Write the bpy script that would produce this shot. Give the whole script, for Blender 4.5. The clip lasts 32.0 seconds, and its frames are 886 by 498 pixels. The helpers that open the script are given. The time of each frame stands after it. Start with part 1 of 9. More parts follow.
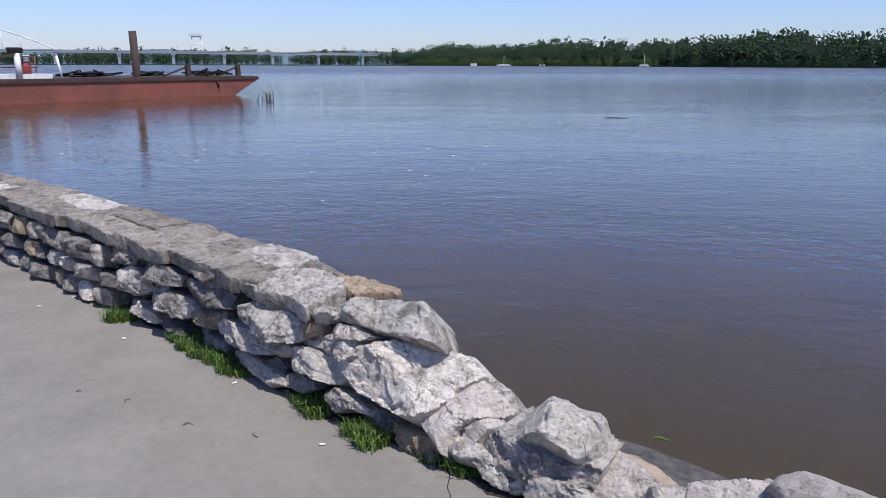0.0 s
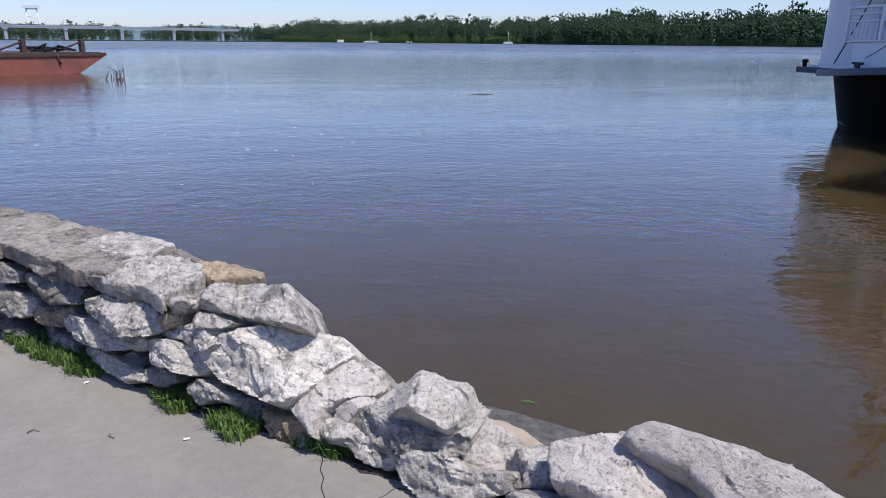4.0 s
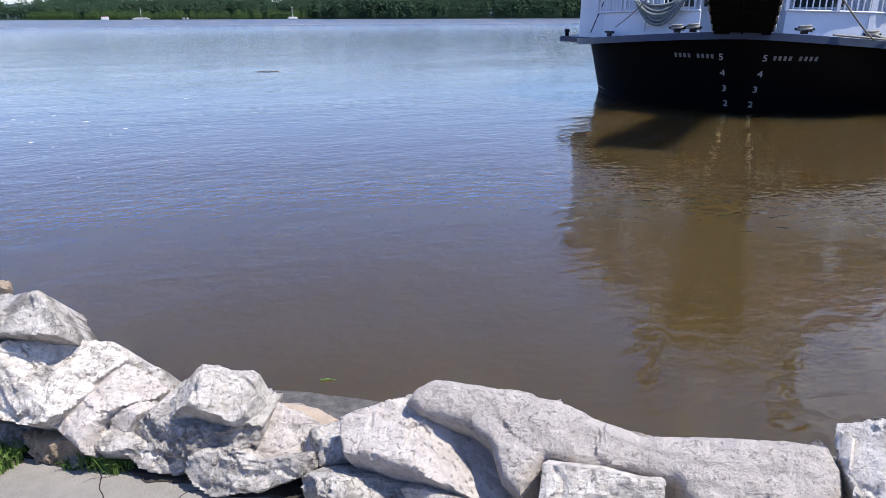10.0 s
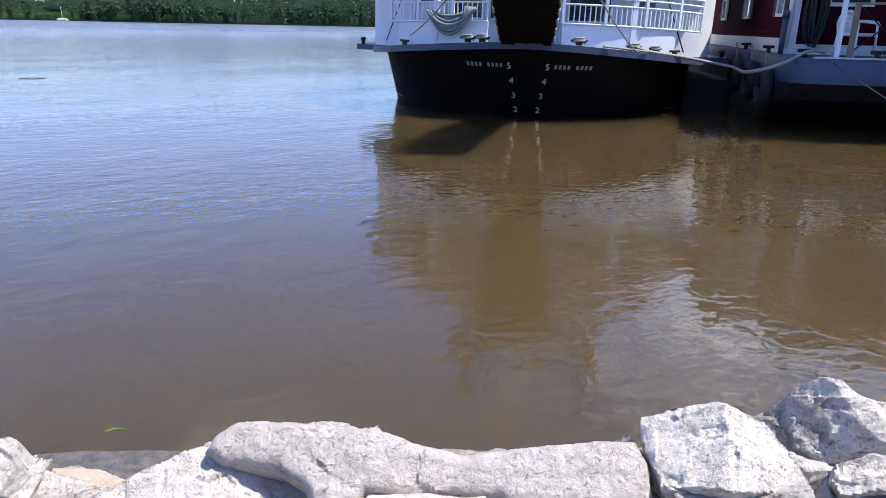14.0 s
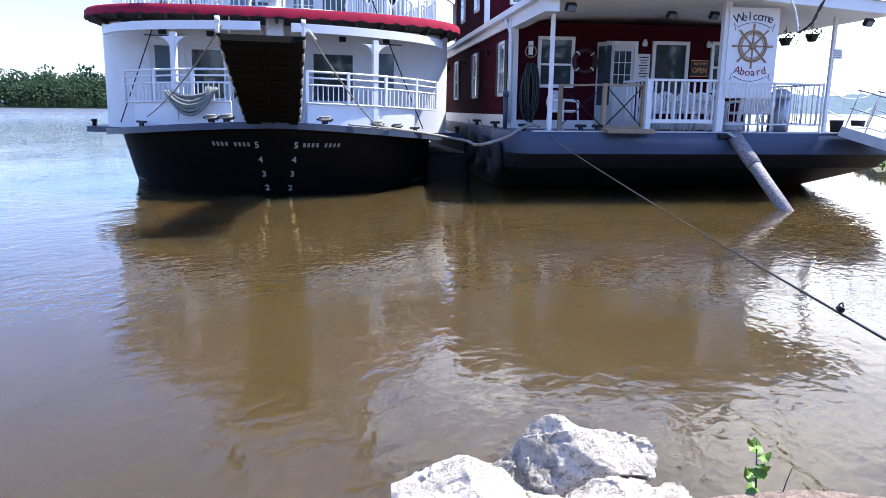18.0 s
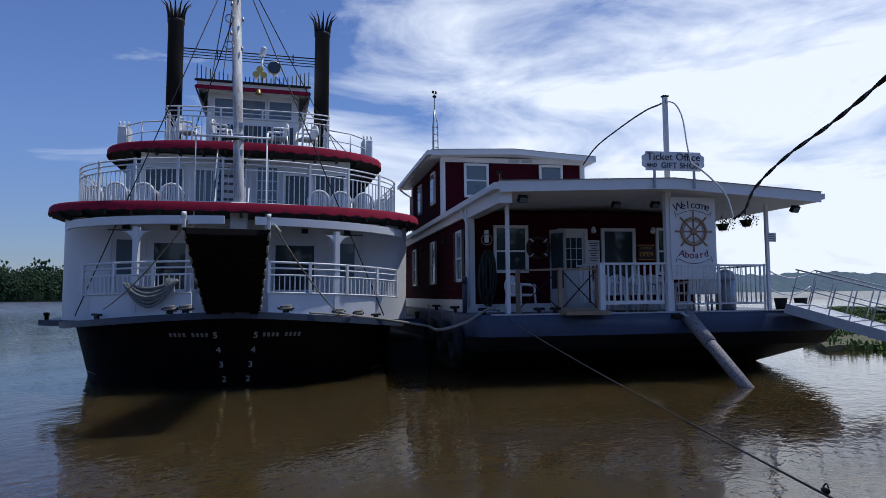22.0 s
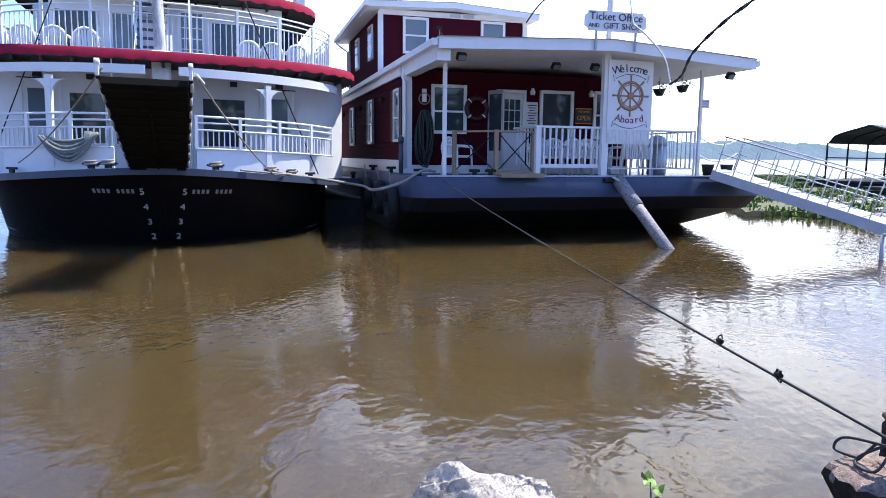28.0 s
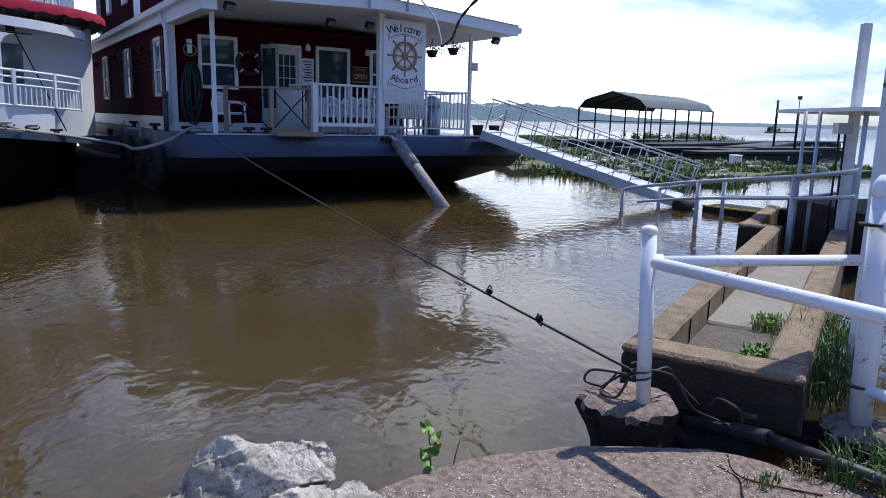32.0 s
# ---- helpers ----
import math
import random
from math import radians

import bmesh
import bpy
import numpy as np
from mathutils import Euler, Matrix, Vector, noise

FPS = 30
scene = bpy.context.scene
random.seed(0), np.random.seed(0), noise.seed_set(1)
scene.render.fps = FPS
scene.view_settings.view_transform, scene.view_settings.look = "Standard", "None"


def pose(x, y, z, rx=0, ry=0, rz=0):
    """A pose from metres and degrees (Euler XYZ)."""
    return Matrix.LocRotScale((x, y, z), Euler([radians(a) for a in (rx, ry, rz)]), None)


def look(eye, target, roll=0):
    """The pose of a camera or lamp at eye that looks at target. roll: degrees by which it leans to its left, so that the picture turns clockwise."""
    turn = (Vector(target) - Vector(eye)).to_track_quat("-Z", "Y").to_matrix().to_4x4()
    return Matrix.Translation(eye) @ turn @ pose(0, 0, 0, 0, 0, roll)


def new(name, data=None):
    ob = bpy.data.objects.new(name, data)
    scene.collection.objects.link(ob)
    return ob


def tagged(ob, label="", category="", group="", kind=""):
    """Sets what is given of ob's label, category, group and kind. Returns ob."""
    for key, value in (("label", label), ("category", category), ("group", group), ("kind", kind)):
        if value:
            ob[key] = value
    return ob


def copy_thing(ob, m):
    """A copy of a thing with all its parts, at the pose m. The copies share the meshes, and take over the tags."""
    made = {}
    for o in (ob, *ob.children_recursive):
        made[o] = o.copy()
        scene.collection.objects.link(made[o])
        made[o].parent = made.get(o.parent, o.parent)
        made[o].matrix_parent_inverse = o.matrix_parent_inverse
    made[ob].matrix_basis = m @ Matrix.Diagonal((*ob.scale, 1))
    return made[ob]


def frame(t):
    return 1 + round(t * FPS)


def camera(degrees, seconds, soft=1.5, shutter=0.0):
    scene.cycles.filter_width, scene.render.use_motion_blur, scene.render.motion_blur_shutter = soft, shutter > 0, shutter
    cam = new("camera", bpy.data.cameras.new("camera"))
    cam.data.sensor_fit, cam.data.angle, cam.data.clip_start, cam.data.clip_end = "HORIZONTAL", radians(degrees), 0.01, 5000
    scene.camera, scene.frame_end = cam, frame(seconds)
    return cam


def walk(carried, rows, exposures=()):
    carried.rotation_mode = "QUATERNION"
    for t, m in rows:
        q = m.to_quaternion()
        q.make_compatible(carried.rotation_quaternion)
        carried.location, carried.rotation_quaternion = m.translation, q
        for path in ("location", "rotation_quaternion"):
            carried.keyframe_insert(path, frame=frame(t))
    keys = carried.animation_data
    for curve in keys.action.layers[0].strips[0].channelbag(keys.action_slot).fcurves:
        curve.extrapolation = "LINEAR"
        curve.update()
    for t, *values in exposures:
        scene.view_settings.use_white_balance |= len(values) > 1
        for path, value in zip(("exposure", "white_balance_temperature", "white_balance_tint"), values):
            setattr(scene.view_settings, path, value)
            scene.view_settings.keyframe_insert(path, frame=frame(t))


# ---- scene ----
cam = camera(65.11, 32.0, 0.65)
# seconds, x, y, z, tilt, lean, turn
PATH = [
    (0.0, 0.002, 0.005, 1.845, 75.07, -0.12, -0.58),
    (0.5, 0.011, 0.008, 1.843, 74.49, -0.10, -2.31),
    (1.0, 0.017, 0.015, 1.839, 74.08, -0.20, -3.48),
    (1.5, 0.028, 0.019, 1.838, 74.05, -0.23, -4.48),
    (2.0, 0.028, 0.020, 1.839, 74.04, -0.33, -5.28),
    (2.5, 0.033, 0.022, 1.835, 73.77, -0.35, -6.25),
    (3.0, 0.038, 0.020, 1.836, 73.69, -0.45, -7.39),
    (3.5, 0.048, 0.021, 1.835, 73.53, -0.40, -9.22),
    (5.5, 0.073, 0.012, 1.833, 73.13, -0.51, -15.08),
    (6.0, 0.077, 0.011, 1.835, 73.36, -0.36, -16.01),
    (6.5, 0.092, 0.008, 1.832, 72.98, -0.01, -17.77),
    (7.0, 0.106, 0.018, 1.829, 72.60, 0.04, -19.49),
    (7.5, 0.122, 0.023, 1.826, 72.06, 0.33, -21.08),
    (8.0, 0.134, 0.024, 1.827, 71.94, 0.54, -22.84),
    (8.5, 0.149, 0.020, 1.825, 71.71, 0.70, -24.13),
    (9.0, 0.167, 0.012, 1.822, 71.46, 0.60, -25.26),
    (9.5, 0.171, 0.004, 1.822, 71.54, 0.22, -26.35),
    (10.0, 0.178, -0.003, 1.821, 71.44, 0.27, -27.83),
    (10.5, 0.190, -0.009, 1.820, 71.64, 0.26, -29.63),
    (11.0, 0.211, -0.022, 1.816, 71.60, 0.31, -30.92),
    (11.5, 0.241, -0.041, 1.814, 71.58, -0.12, -31.98),
    (12.0, 0.271, -0.058, 1.812, 71.83, -0.76, -33.02),
    (12.5, 0.295, -0.036, 1.806, 71.27, -1.07, -34.07),
    (13.0, 0.296, 0.047, 1.803, 71.33, -0.70, -37.03),
    (13.5, 0.290, 0.126, 1.808, 71.90, -0.87, -40.55),
    (15.5, 0.320, 0.067, 1.795, 71.12, -0.81, -51.51),
    (16.0, 0.338, 0.071, 1.789, 70.72, -0.77, -54.26),
    (16.5, 0.352, 0.057, 1.785, 71.06, -1.00, -57.95),
    (17.0, 0.361, 0.045, 1.786, 73.47, -1.01, -60.39),
    (17.5, 0.368, 0.040, 1.793, 75.89, -0.63, -61.85),
    (18.0, 0.374, 0.033, 1.796, 78.61, -0.59, -63.40),
    (18.5, 0.337, 0.024, 1.818, 81.10, -0.62, -64.80),
    (19.0, 0.364, 0.125, 1.818, 83.67, -0.40, -65.39),
    (19.5, 0.347, 0.146, 1.829, 85.92, -0.49, -65.88),
    (20.0, 0.345, 0.147, 1.841, 88.71, 0.15, -65.81),
    (20.5, 0.356, 0.138, 1.827, 90.28, 0.23, -66.30),
    (21.0, 0.361, 0.138, 1.830, 91.84, 0.18, -66.40),
    (21.5, 0.352, 0.112, 1.815, 94.13, 0.42, -66.45),
    (22.0, 0.355, 0.115, 1.812, 93.75, 0.61, -66.95),
    (22.5, 0.347, 0.110, 1.815, 93.41, 0.35, -67.45),
    (23.0, 0.348, 0.112, 1.805, 93.03, 0.34, -67.54),
    (23.5, 0.346, 0.112, 1.810, 93.05, 0.36, -67.19),
    (24.0, 0.345, 0.124, 1.803, 92.72, 0.45, -67.16),
    (24.5, 0.356, 0.112, 1.800, 92.19, 0.21, -67.32),
    (26.5, 0.420, 0.022, 1.797, 87.30, 0.55, -68.75),
    (27.0, 0.400, 0.029, 1.801, 85.11, 0.18, -70.07),
    (27.5, 0.422, 0.025, 1.791, 83.89, -0.22, -70.77),
    (28.0, 0.424, 0.023, 1.787, 82.37, -0.53, -71.78),
    (28.5, 0.419, 0.021, 1.788, 80.38, -0.57, -73.18),
    (29.0, 0.423, 0.010, 1.790, 79.68, -0.49, -75.51),
    (29.5, 0.443, 0.003, 1.785, 79.13, -0.58, -79.18),
    (30.0, 0.460, 0.004, 1.780, 78.26, -0.55, -82.05),
    (30.5, 0.465, 0.002, 1.783, 77.94, -0.62, -83.76),
    (31.0, 0.468, -0.000, 1.786, 78.21, -0.79, -86.28),
    (31.5, 0.464, -0.004, 1.789, 79.06, -1.09, -87.98),
    (32.0, 0.464, -0.003, 1.787, 79.35, -1.43, -89.62),
]
EXPOSURES = [(0.0, -0.1, 6200, 12), (3.0, 0.0, 6200, 12), (6.0, 0.22, 6250, 11), (9.0, 0.42, 6250, 11), (13.0, 0.72, 6250, 11), (16.0, 0.86, 6350, 11), (17.0, 0.92, 6350, 11), (18.0, 1.22, 6350, 11), (19.0, 1.15, 6350, 11), (20.0, 0.62, 6350, 11), (21.0, -0.2, 6150, 9), (22.0, -0.85, 6050, 9), (24.5, -0.85, 6050, 9), (26.5, 0.4, 6250, 11), (28.0, 0.95, 6250, 11), (29.0, 0.9, 6250, 11), (30.0, 0.62, 6250, 11), (31.0, 0.42, 6250, 11), (32.0, 0.0, 6100, 9)]
walk(cam, [(t, pose(x, y, z, rx, ry, rz)) for t, x, y, z, rx, ry, rz in PATH], EXPOSURES)

# ---- world and sun ----
SUN_BEARING, SUN_HEIGHT = 143.0, 64.0
world = bpy.data.worlds.new("world")
scene.world = world
world.use_nodes = True
wn, wl = world.node_tree.nodes, world.node_tree.links
wn.clear()
w_out = wn.new("ShaderNodeOutputWorld")
w_bg = wn.new("ShaderNodeBackground")
w_bg.inputs["Strength"].default_value = 0.118
sky = wn.new("ShaderNodeTexSky")
sky.sky_type = "NISHITA"
sky.sun_disc = False
sky.sun_elevation = radians(SUN_HEIGHT)
sky.sun_rotation = radians(SUN_BEARING)
sky.air_density, sky.dust_density, sky.ozone_density = 1.0, 0.2, 1.8
w_tc = wn.new("ShaderNodeTexCoord")
w_map = wn.new("ShaderNodeMapping")
w_map.inputs["Rotation"].default_value = (0.0, radians(-14), radians(-60))
w_map.inputs["Scale"].default_value = (1.6, 2.6, 9.0)
w_noise = wn.new("ShaderNodeTexNoise")
w_noise.inputs["Scale"].default_value = 1.25
w_noise.inputs["Detail"].default_value = 9.0
w_noise.inputs["Roughness"].default_value = 0.58
w_noise.inputs["Distortion"].default_value = 0.5
w_sep = wn.new("ShaderNodeSeparateXYZ")
w_side = wn.new("ShaderNodeMapRange")          # thin cloud lies over the sunward half of the sky
w_side.inputs["From Min"].default_value, w_side.inputs["From Max"].default_value = 0.62, 1.0
w_side.inputs["To Min"].default_value, w_side.inputs["To Max"].default_value = -0.17, 0.20
w_add = wn.new("ShaderNodeMath")
w_add.operation = "ADD"
w_ramp = wn.new("ShaderNodeValToRGB")
w_ramp.color_ramp.elements[0].position, w_ramp.color_ramp.elements[1].position = 0.44, 0.70
w_ramp.color_ramp.elements[0].color, w_ramp.color_ramp.elements[1].color = (0, 0, 0, 1), (0.92, 0.92, 0.92, 1)
w_mix = wn.new("ShaderNodeMix")
w_mix.data_type = "RGBA"
w_mix.inputs[7].default_value = (14.5, 15.0, 16.0, 1)
wl.new(w_tc.outputs["Generated"], w_map.inputs["Vector"])
wl.new(w_map.outputs["Vector"], w_noise.inputs["Vector"])
wl.new(w_tc.outputs["Generated"], w_sep.inputs["Vector"])
wl.new(w_sep.outputs["X"], w_side.inputs["Value"])
w_high = wn.new("ShaderNodeMapRange")          # and more of it overhead
w_high.inputs["From Min"].default_value, w_high.inputs["From Max"].default_value = 0.25, 0.75
w_high.inputs["To Min"].default_value, w_high.inputs["To Max"].default_value = 0.0, 0.03
wl.new(w_sep.outputs["Z"], w_high.inputs["Value"])
w_both = wn.new("ShaderNodeMath")
w_both.operation = "ADD"
wl.new(w_side.outputs["Result"], w_both.inputs[0])
wl.new(w_high.outputs["Result"], w_both.inputs[1])
wl.new(w_noise.outputs["Fac"], w_add.inputs[0])
wl.new(w_both.outputs["Value"], w_add.inputs[1])
wl.new(w_add.outputs["Value"], w_ramp.inputs["Fac"])
wl.new(w_ramp.outputs["Color"], w_mix.inputs[0])
w_tint = wn.new("ShaderNodeMix")                # humid river air: a bluer sky than the clear-air model
w_tint.data_type, w_tint.blend_type = "RGBA", "MULTIPLY"
w_tint.inputs[0].default_value = 1.0
w_tint.inputs[7].default_value = (0.95, 1.03, 1.40, 1)
wl.new(sky.outputs["Color"], w_tint.inputs[6])
w_deep = wn.new("ShaderNodeMapRange")           # the air clears away from the horizon
w_deep.inputs["From Min"].default_value, w_deep.inputs["From Max"].default_value = 0.0, 0.22
w_deep.inputs["To Min"].default_value, w_deep.inputs["To Max"].default_value = 0.76, 1.16
wl.new(w_sep.outputs["Z"], w_deep.inputs["Value"])
w_air = wn.new("ShaderNodeVectorMath")
w_air.operation = "SCALE"
wl.new(w_deep.outputs["Result"], w_air.inputs["Scale"])
wl.new(w_tint.outputs[2], w_air.inputs[0])
wl.new(w_air.outputs["Vector"], w_mix.inputs[6])
wl.new(w_mix.outputs[2], w_bg.inputs["Color"])
wl.new(w_bg.outputs["Background"], w_out.inputs["Surface"])

sun_data = bpy.data.lights.new("sun", "SUN")
sun_data.energy, sun_data.angle, sun_data.color = 5.0, radians(0.53), (1.0, 0.95, 0.87)
sun_dir = Vector((math.sin(radians(SUN_BEARING)) * math.cos(radians(SUN_HEIGHT)), math.cos(radians(SUN_BEARING)) * math.cos(radians(SUN_HEIGHT)), math.sin(radians(SUN_HEIGHT))))
sun_ob = new("sun", sun_data)
sun_ob.matrix_world = look(sun_dir * 60, (0, 0, 0))

# ---- materials ----


def mat(name, color, rough=0.6, metal=0.0, other=None, scale=8.0, amount=0.5, bump=0.0, bump_scale=40.0, rough_var=0.12, spec=0.5, detail=6.0, coat=0.0, stretch=(1, 1, 1), lo=0.35, hi=0.7, vary=0.0):
    """Procedural paint, stone, wood or metal: two colours broken by two scales of noise, with relief."""
    m = bpy.data.materials.new(name)
    m.use_nodes = True
    nt, ln = m.node_tree.nodes, m.node_tree.links
    b = nt["Principled BSDF"]
    b.inputs["Roughness"].default_value, b.inputs["Metallic"].default_value = rough, metal
    b.inputs["Specular IOR Level"].default_value = spec
    b.inputs["Coat Weight"].default_value = coat
    if other is None:
        other = tuple(c * 0.72 for c in color)
    tc = nt.new("ShaderNodeTexCoord")
    mp = nt.new("ShaderNodeMapping")
    mp.inputs["Scale"].default_value = stretch
    ln.new(tc.outputs["Object"], mp.inputs["Vector"])
    n1, n2 = nt.new("ShaderNodeTexNoise"), nt.new("ShaderNodeTexNoise")
    n1.inputs["Scale"].default_value, n2.inputs["Scale"].default_value = scale, scale * 7.3
    n1.inputs["Detail"].default_value = n2.inputs["Detail"].default_value = detail
    for n in (n1, n2):
        ln.new(mp.outputs["Vector"], n.inputs["Vector"])
    av = nt.new("ShaderNodeMath")
    av.operation = "MULTIPLY_ADD"
    av.inputs[1].default_value = 0.35
    ln.new(n2.outputs["Fac"], av.inputs[0])
    half = nt.new("ShaderNodeMath")
    half.operation = "MULTIPLY"
    half.inputs[1].default_value = 0.65
    ln.new(n1.outputs["Fac"], half.inputs[0])
    ln.new(half.outputs["Value"], av.inputs[2])
    rg = nt.new("ShaderNodeMapRange")
    rg.inputs["From Min"].default_value, rg.inputs["From Max"].default_value = lo, hi
    rg.inputs["To Max"].default_value = amount
    ln.new(av.outputs["Value"], rg.inputs["Value"])
    mx = nt.new("ShaderNodeMix")
    mx.data_type = "RGBA"
    mx.inputs[6].default_value, mx.inputs[7].default_value = (*color, 1), (*other, 1)
    ln.new(rg.outputs["Result"], mx.inputs[0])
    last = mx.outputs[2]
    if vary:
        oi = nt.new("ShaderNodeObjectInfo")
        hs = nt.new("ShaderNodeHueSaturation")
        vr = nt.new("ShaderNodeMapRange")
        vr.inputs["To Min"].default_value, vr.inputs["To Max"].default_value = 1 - vary, 1 + vary
        ln.new(oi.outputs["Random"], vr.inputs["Value"])
        ln.new(vr.outputs["Result"], hs.inputs["Value"])
        ln.new(last, hs.inputs["Color"])
        last = hs.outputs["Color"]
    ln.new(last, b.inputs["Base Color"])
    if rough_var:
        rr = nt.new("ShaderNodeMapRange")
        rr.inputs["To Min"].default_value, rr.inputs["To Max"].default_value = max(0.02, rough - rough_var), min(1.0, rough + rough_var)
        ln.new(n2.outputs["Fac"], rr.inputs["Value"])
        ln.new(rr.outputs["Result"], b.inputs["Roughness"])
    if bump:
        n3 = nt.new("ShaderNodeTexNoise")
        n3.inputs["Scale"].default_value, n3.inputs["Detail"].default_value = bump_scale, 8.0
        ln.new(mp.outputs["Vector"], n3.inputs["Vector"])
        bp = nt.new("ShaderNodeBump")
        bp.inputs["Strength"].default_value, bp.inputs["Distance"].default_value = 1.0, bump
        ln.new(n3.outputs["Fac"], bp.inputs["Height"])
        ln.new(bp.outputs["Normal"], b.inputs["Normal"])
    return m


def stone_mat(name, pale, dark, stain, stain_at=0.56, cracks=0.5):
    """Limestone: pale face, darker pits and grey lichen stains, rough in relief."""
    m = bpy.data.materials.new(name)
    m.use_nodes = True
    nt, ln = m.node_tree.nodes, m.node_tree.links
    b = nt["Principled BSDF"]
    b.inputs["Roughness"].default_value = 0.92
    b.inputs["Specular IOR Level"].default_value = 0.25
    tc = nt.new("ShaderNodeTexCoord")
    oi = nt.new("ShaderNodeObjectInfo")
    sh = nt.new("ShaderNodeVectorMath")
    sh.operation = "ADD"
    sc = nt.new("ShaderNodeMath")
    sc.operation = "MULTIPLY"
    sc.inputs[1].default_value = 37.0
    ln.new(oi.outputs["Random"], sc.inputs[0])
    ln.new(tc.outputs["Object"], sh.inputs[0])
    ln.new(sc.outputs["Value"], sh.inputs[1])

    def tex(scale, detail=8.0, rough=0.65, dist=0.0):
        n = nt.new("ShaderNodeTexNoise")
        n.inputs["Scale"].default_value, n.inputs["Detail"].default_value = scale, detail
        n.inputs["Roughness"].default_value, n.inputs["Distortion"].default_value = rough, dist
        ln.new(sh.outputs["Vector"], n.inputs["Vector"])
        return n.outputs["Fac"]

    def span(src, lo, hi, a=0.0, z=1.0):
        r = nt.new("ShaderNodeMapRange")
        for key, val in (("From Min", lo), ("From Max", hi), ("To Min", a), ("To Max", z)):
            r.inputs[key].default_value = val
        ln.new(src, r.inputs["Value"])
        return r.outputs["Result"]

    def blend(fac, one, two):
        x = nt.new("ShaderNodeMix")
        x.data_type = "RGBA"
        ln.new(fac, x.inputs[0])
        for i, c in ((6, one), (7, two)):
            if isinstance(c, tuple):
                x.inputs[i].default_value = (*c, 1)
            else:
                ln.new(c, x.inputs[i])
        return x.outputs[2]

    grain, pits, wide, vein = tex(15, 9, 0.72), tex(58, 4, 0.7), tex(5.5, 9, 0.68, 0.6), tex(4.2, 6, 0.6, 0.5)
    col = blend(span(grain, 0.42, 0.64, 0.0, 0.85), pale, dark)
    col = blend(span(wide, stain_at, stain_at + 0.10, 0.0, 0.62), col, stain)
    col = blend(span(pits, 0.57, 0.66, 0.0, 0.5), col, tuple(c * 0.35 for c in dark))
    gap = nt.new("ShaderNodeMath")
    gap.operation = "SUBTRACT"
    gap.inputs[1].default_value = 0.5
    ln.new(vein, gap.inputs[0])
    size = nt.new("ShaderNodeMath")
    size.operation = "ABSOLUTE"
    ln.new(gap.outputs["Value"], size.inputs[0])
    crack = span(size.outputs["Value"], 0.0, 0.007, 1.0, 0.0)
    col = blend(span(crack, 0.0, 1.0, 0.0, cracks), col, tuple(c * 0.3 for c in dark))
    hs = nt.new("ShaderNodeHueSaturation")
    ln.new(span(oi.outputs["Random"], 0, 1, 0.84, 1.14), hs.inputs["Value"])
    ln.new(col, hs.inputs["Color"])
    ln.new(hs.outputs["Color"], b.inputs["Base Color"])
    h = None
    for src, k in ((tex(11, 9, 0.7, 0.4), 0.040), (grain, 0.020), (tex(37, 6, 0.7), 0.009), (span(pits, 0.58, 0.66, 1.0, 0.0), 0.006), (crack, -0.012 * cracks)):
        q = nt.new("ShaderNodeMath")
        q.operation = "MULTIPLY"
        q.inputs[1].default_value = k
        ln.new(src, q.inputs[0])
        if h:
            s = nt.new("ShaderNodeMath")
            ln.new(h, s.inputs[0])
            ln.new(q.outputs["Value"], s.inputs[1])
            h = s.outputs["Value"]
        else:
            h = q.outputs["Value"]
    bp = nt.new("ShaderNodeBump")
    bp.inputs["Strength"].default_value, bp.inputs["Distance"].default_value = 1.0, 1.0
    ln.new(h, bp.inputs["Height"])
    ln.new(bp.outputs["Normal"], b.inputs["Normal"])
    return m


def glass_mat(name, color=(0.03, 0.045, 0.055)):
    m = bpy.data.materials.new(name)
    m.use_nodes = True
    b = m.node_tree.nodes["Principled BSDF"]
    b.inputs["Base Color"].default_value = (*color, 1)
    b.inputs["Roughness"].default_value = 0.04
    b.inputs["IOR"].default_value = 1.5
    b.inputs["Specular IOR Level"].default_value = 0.6
    return m


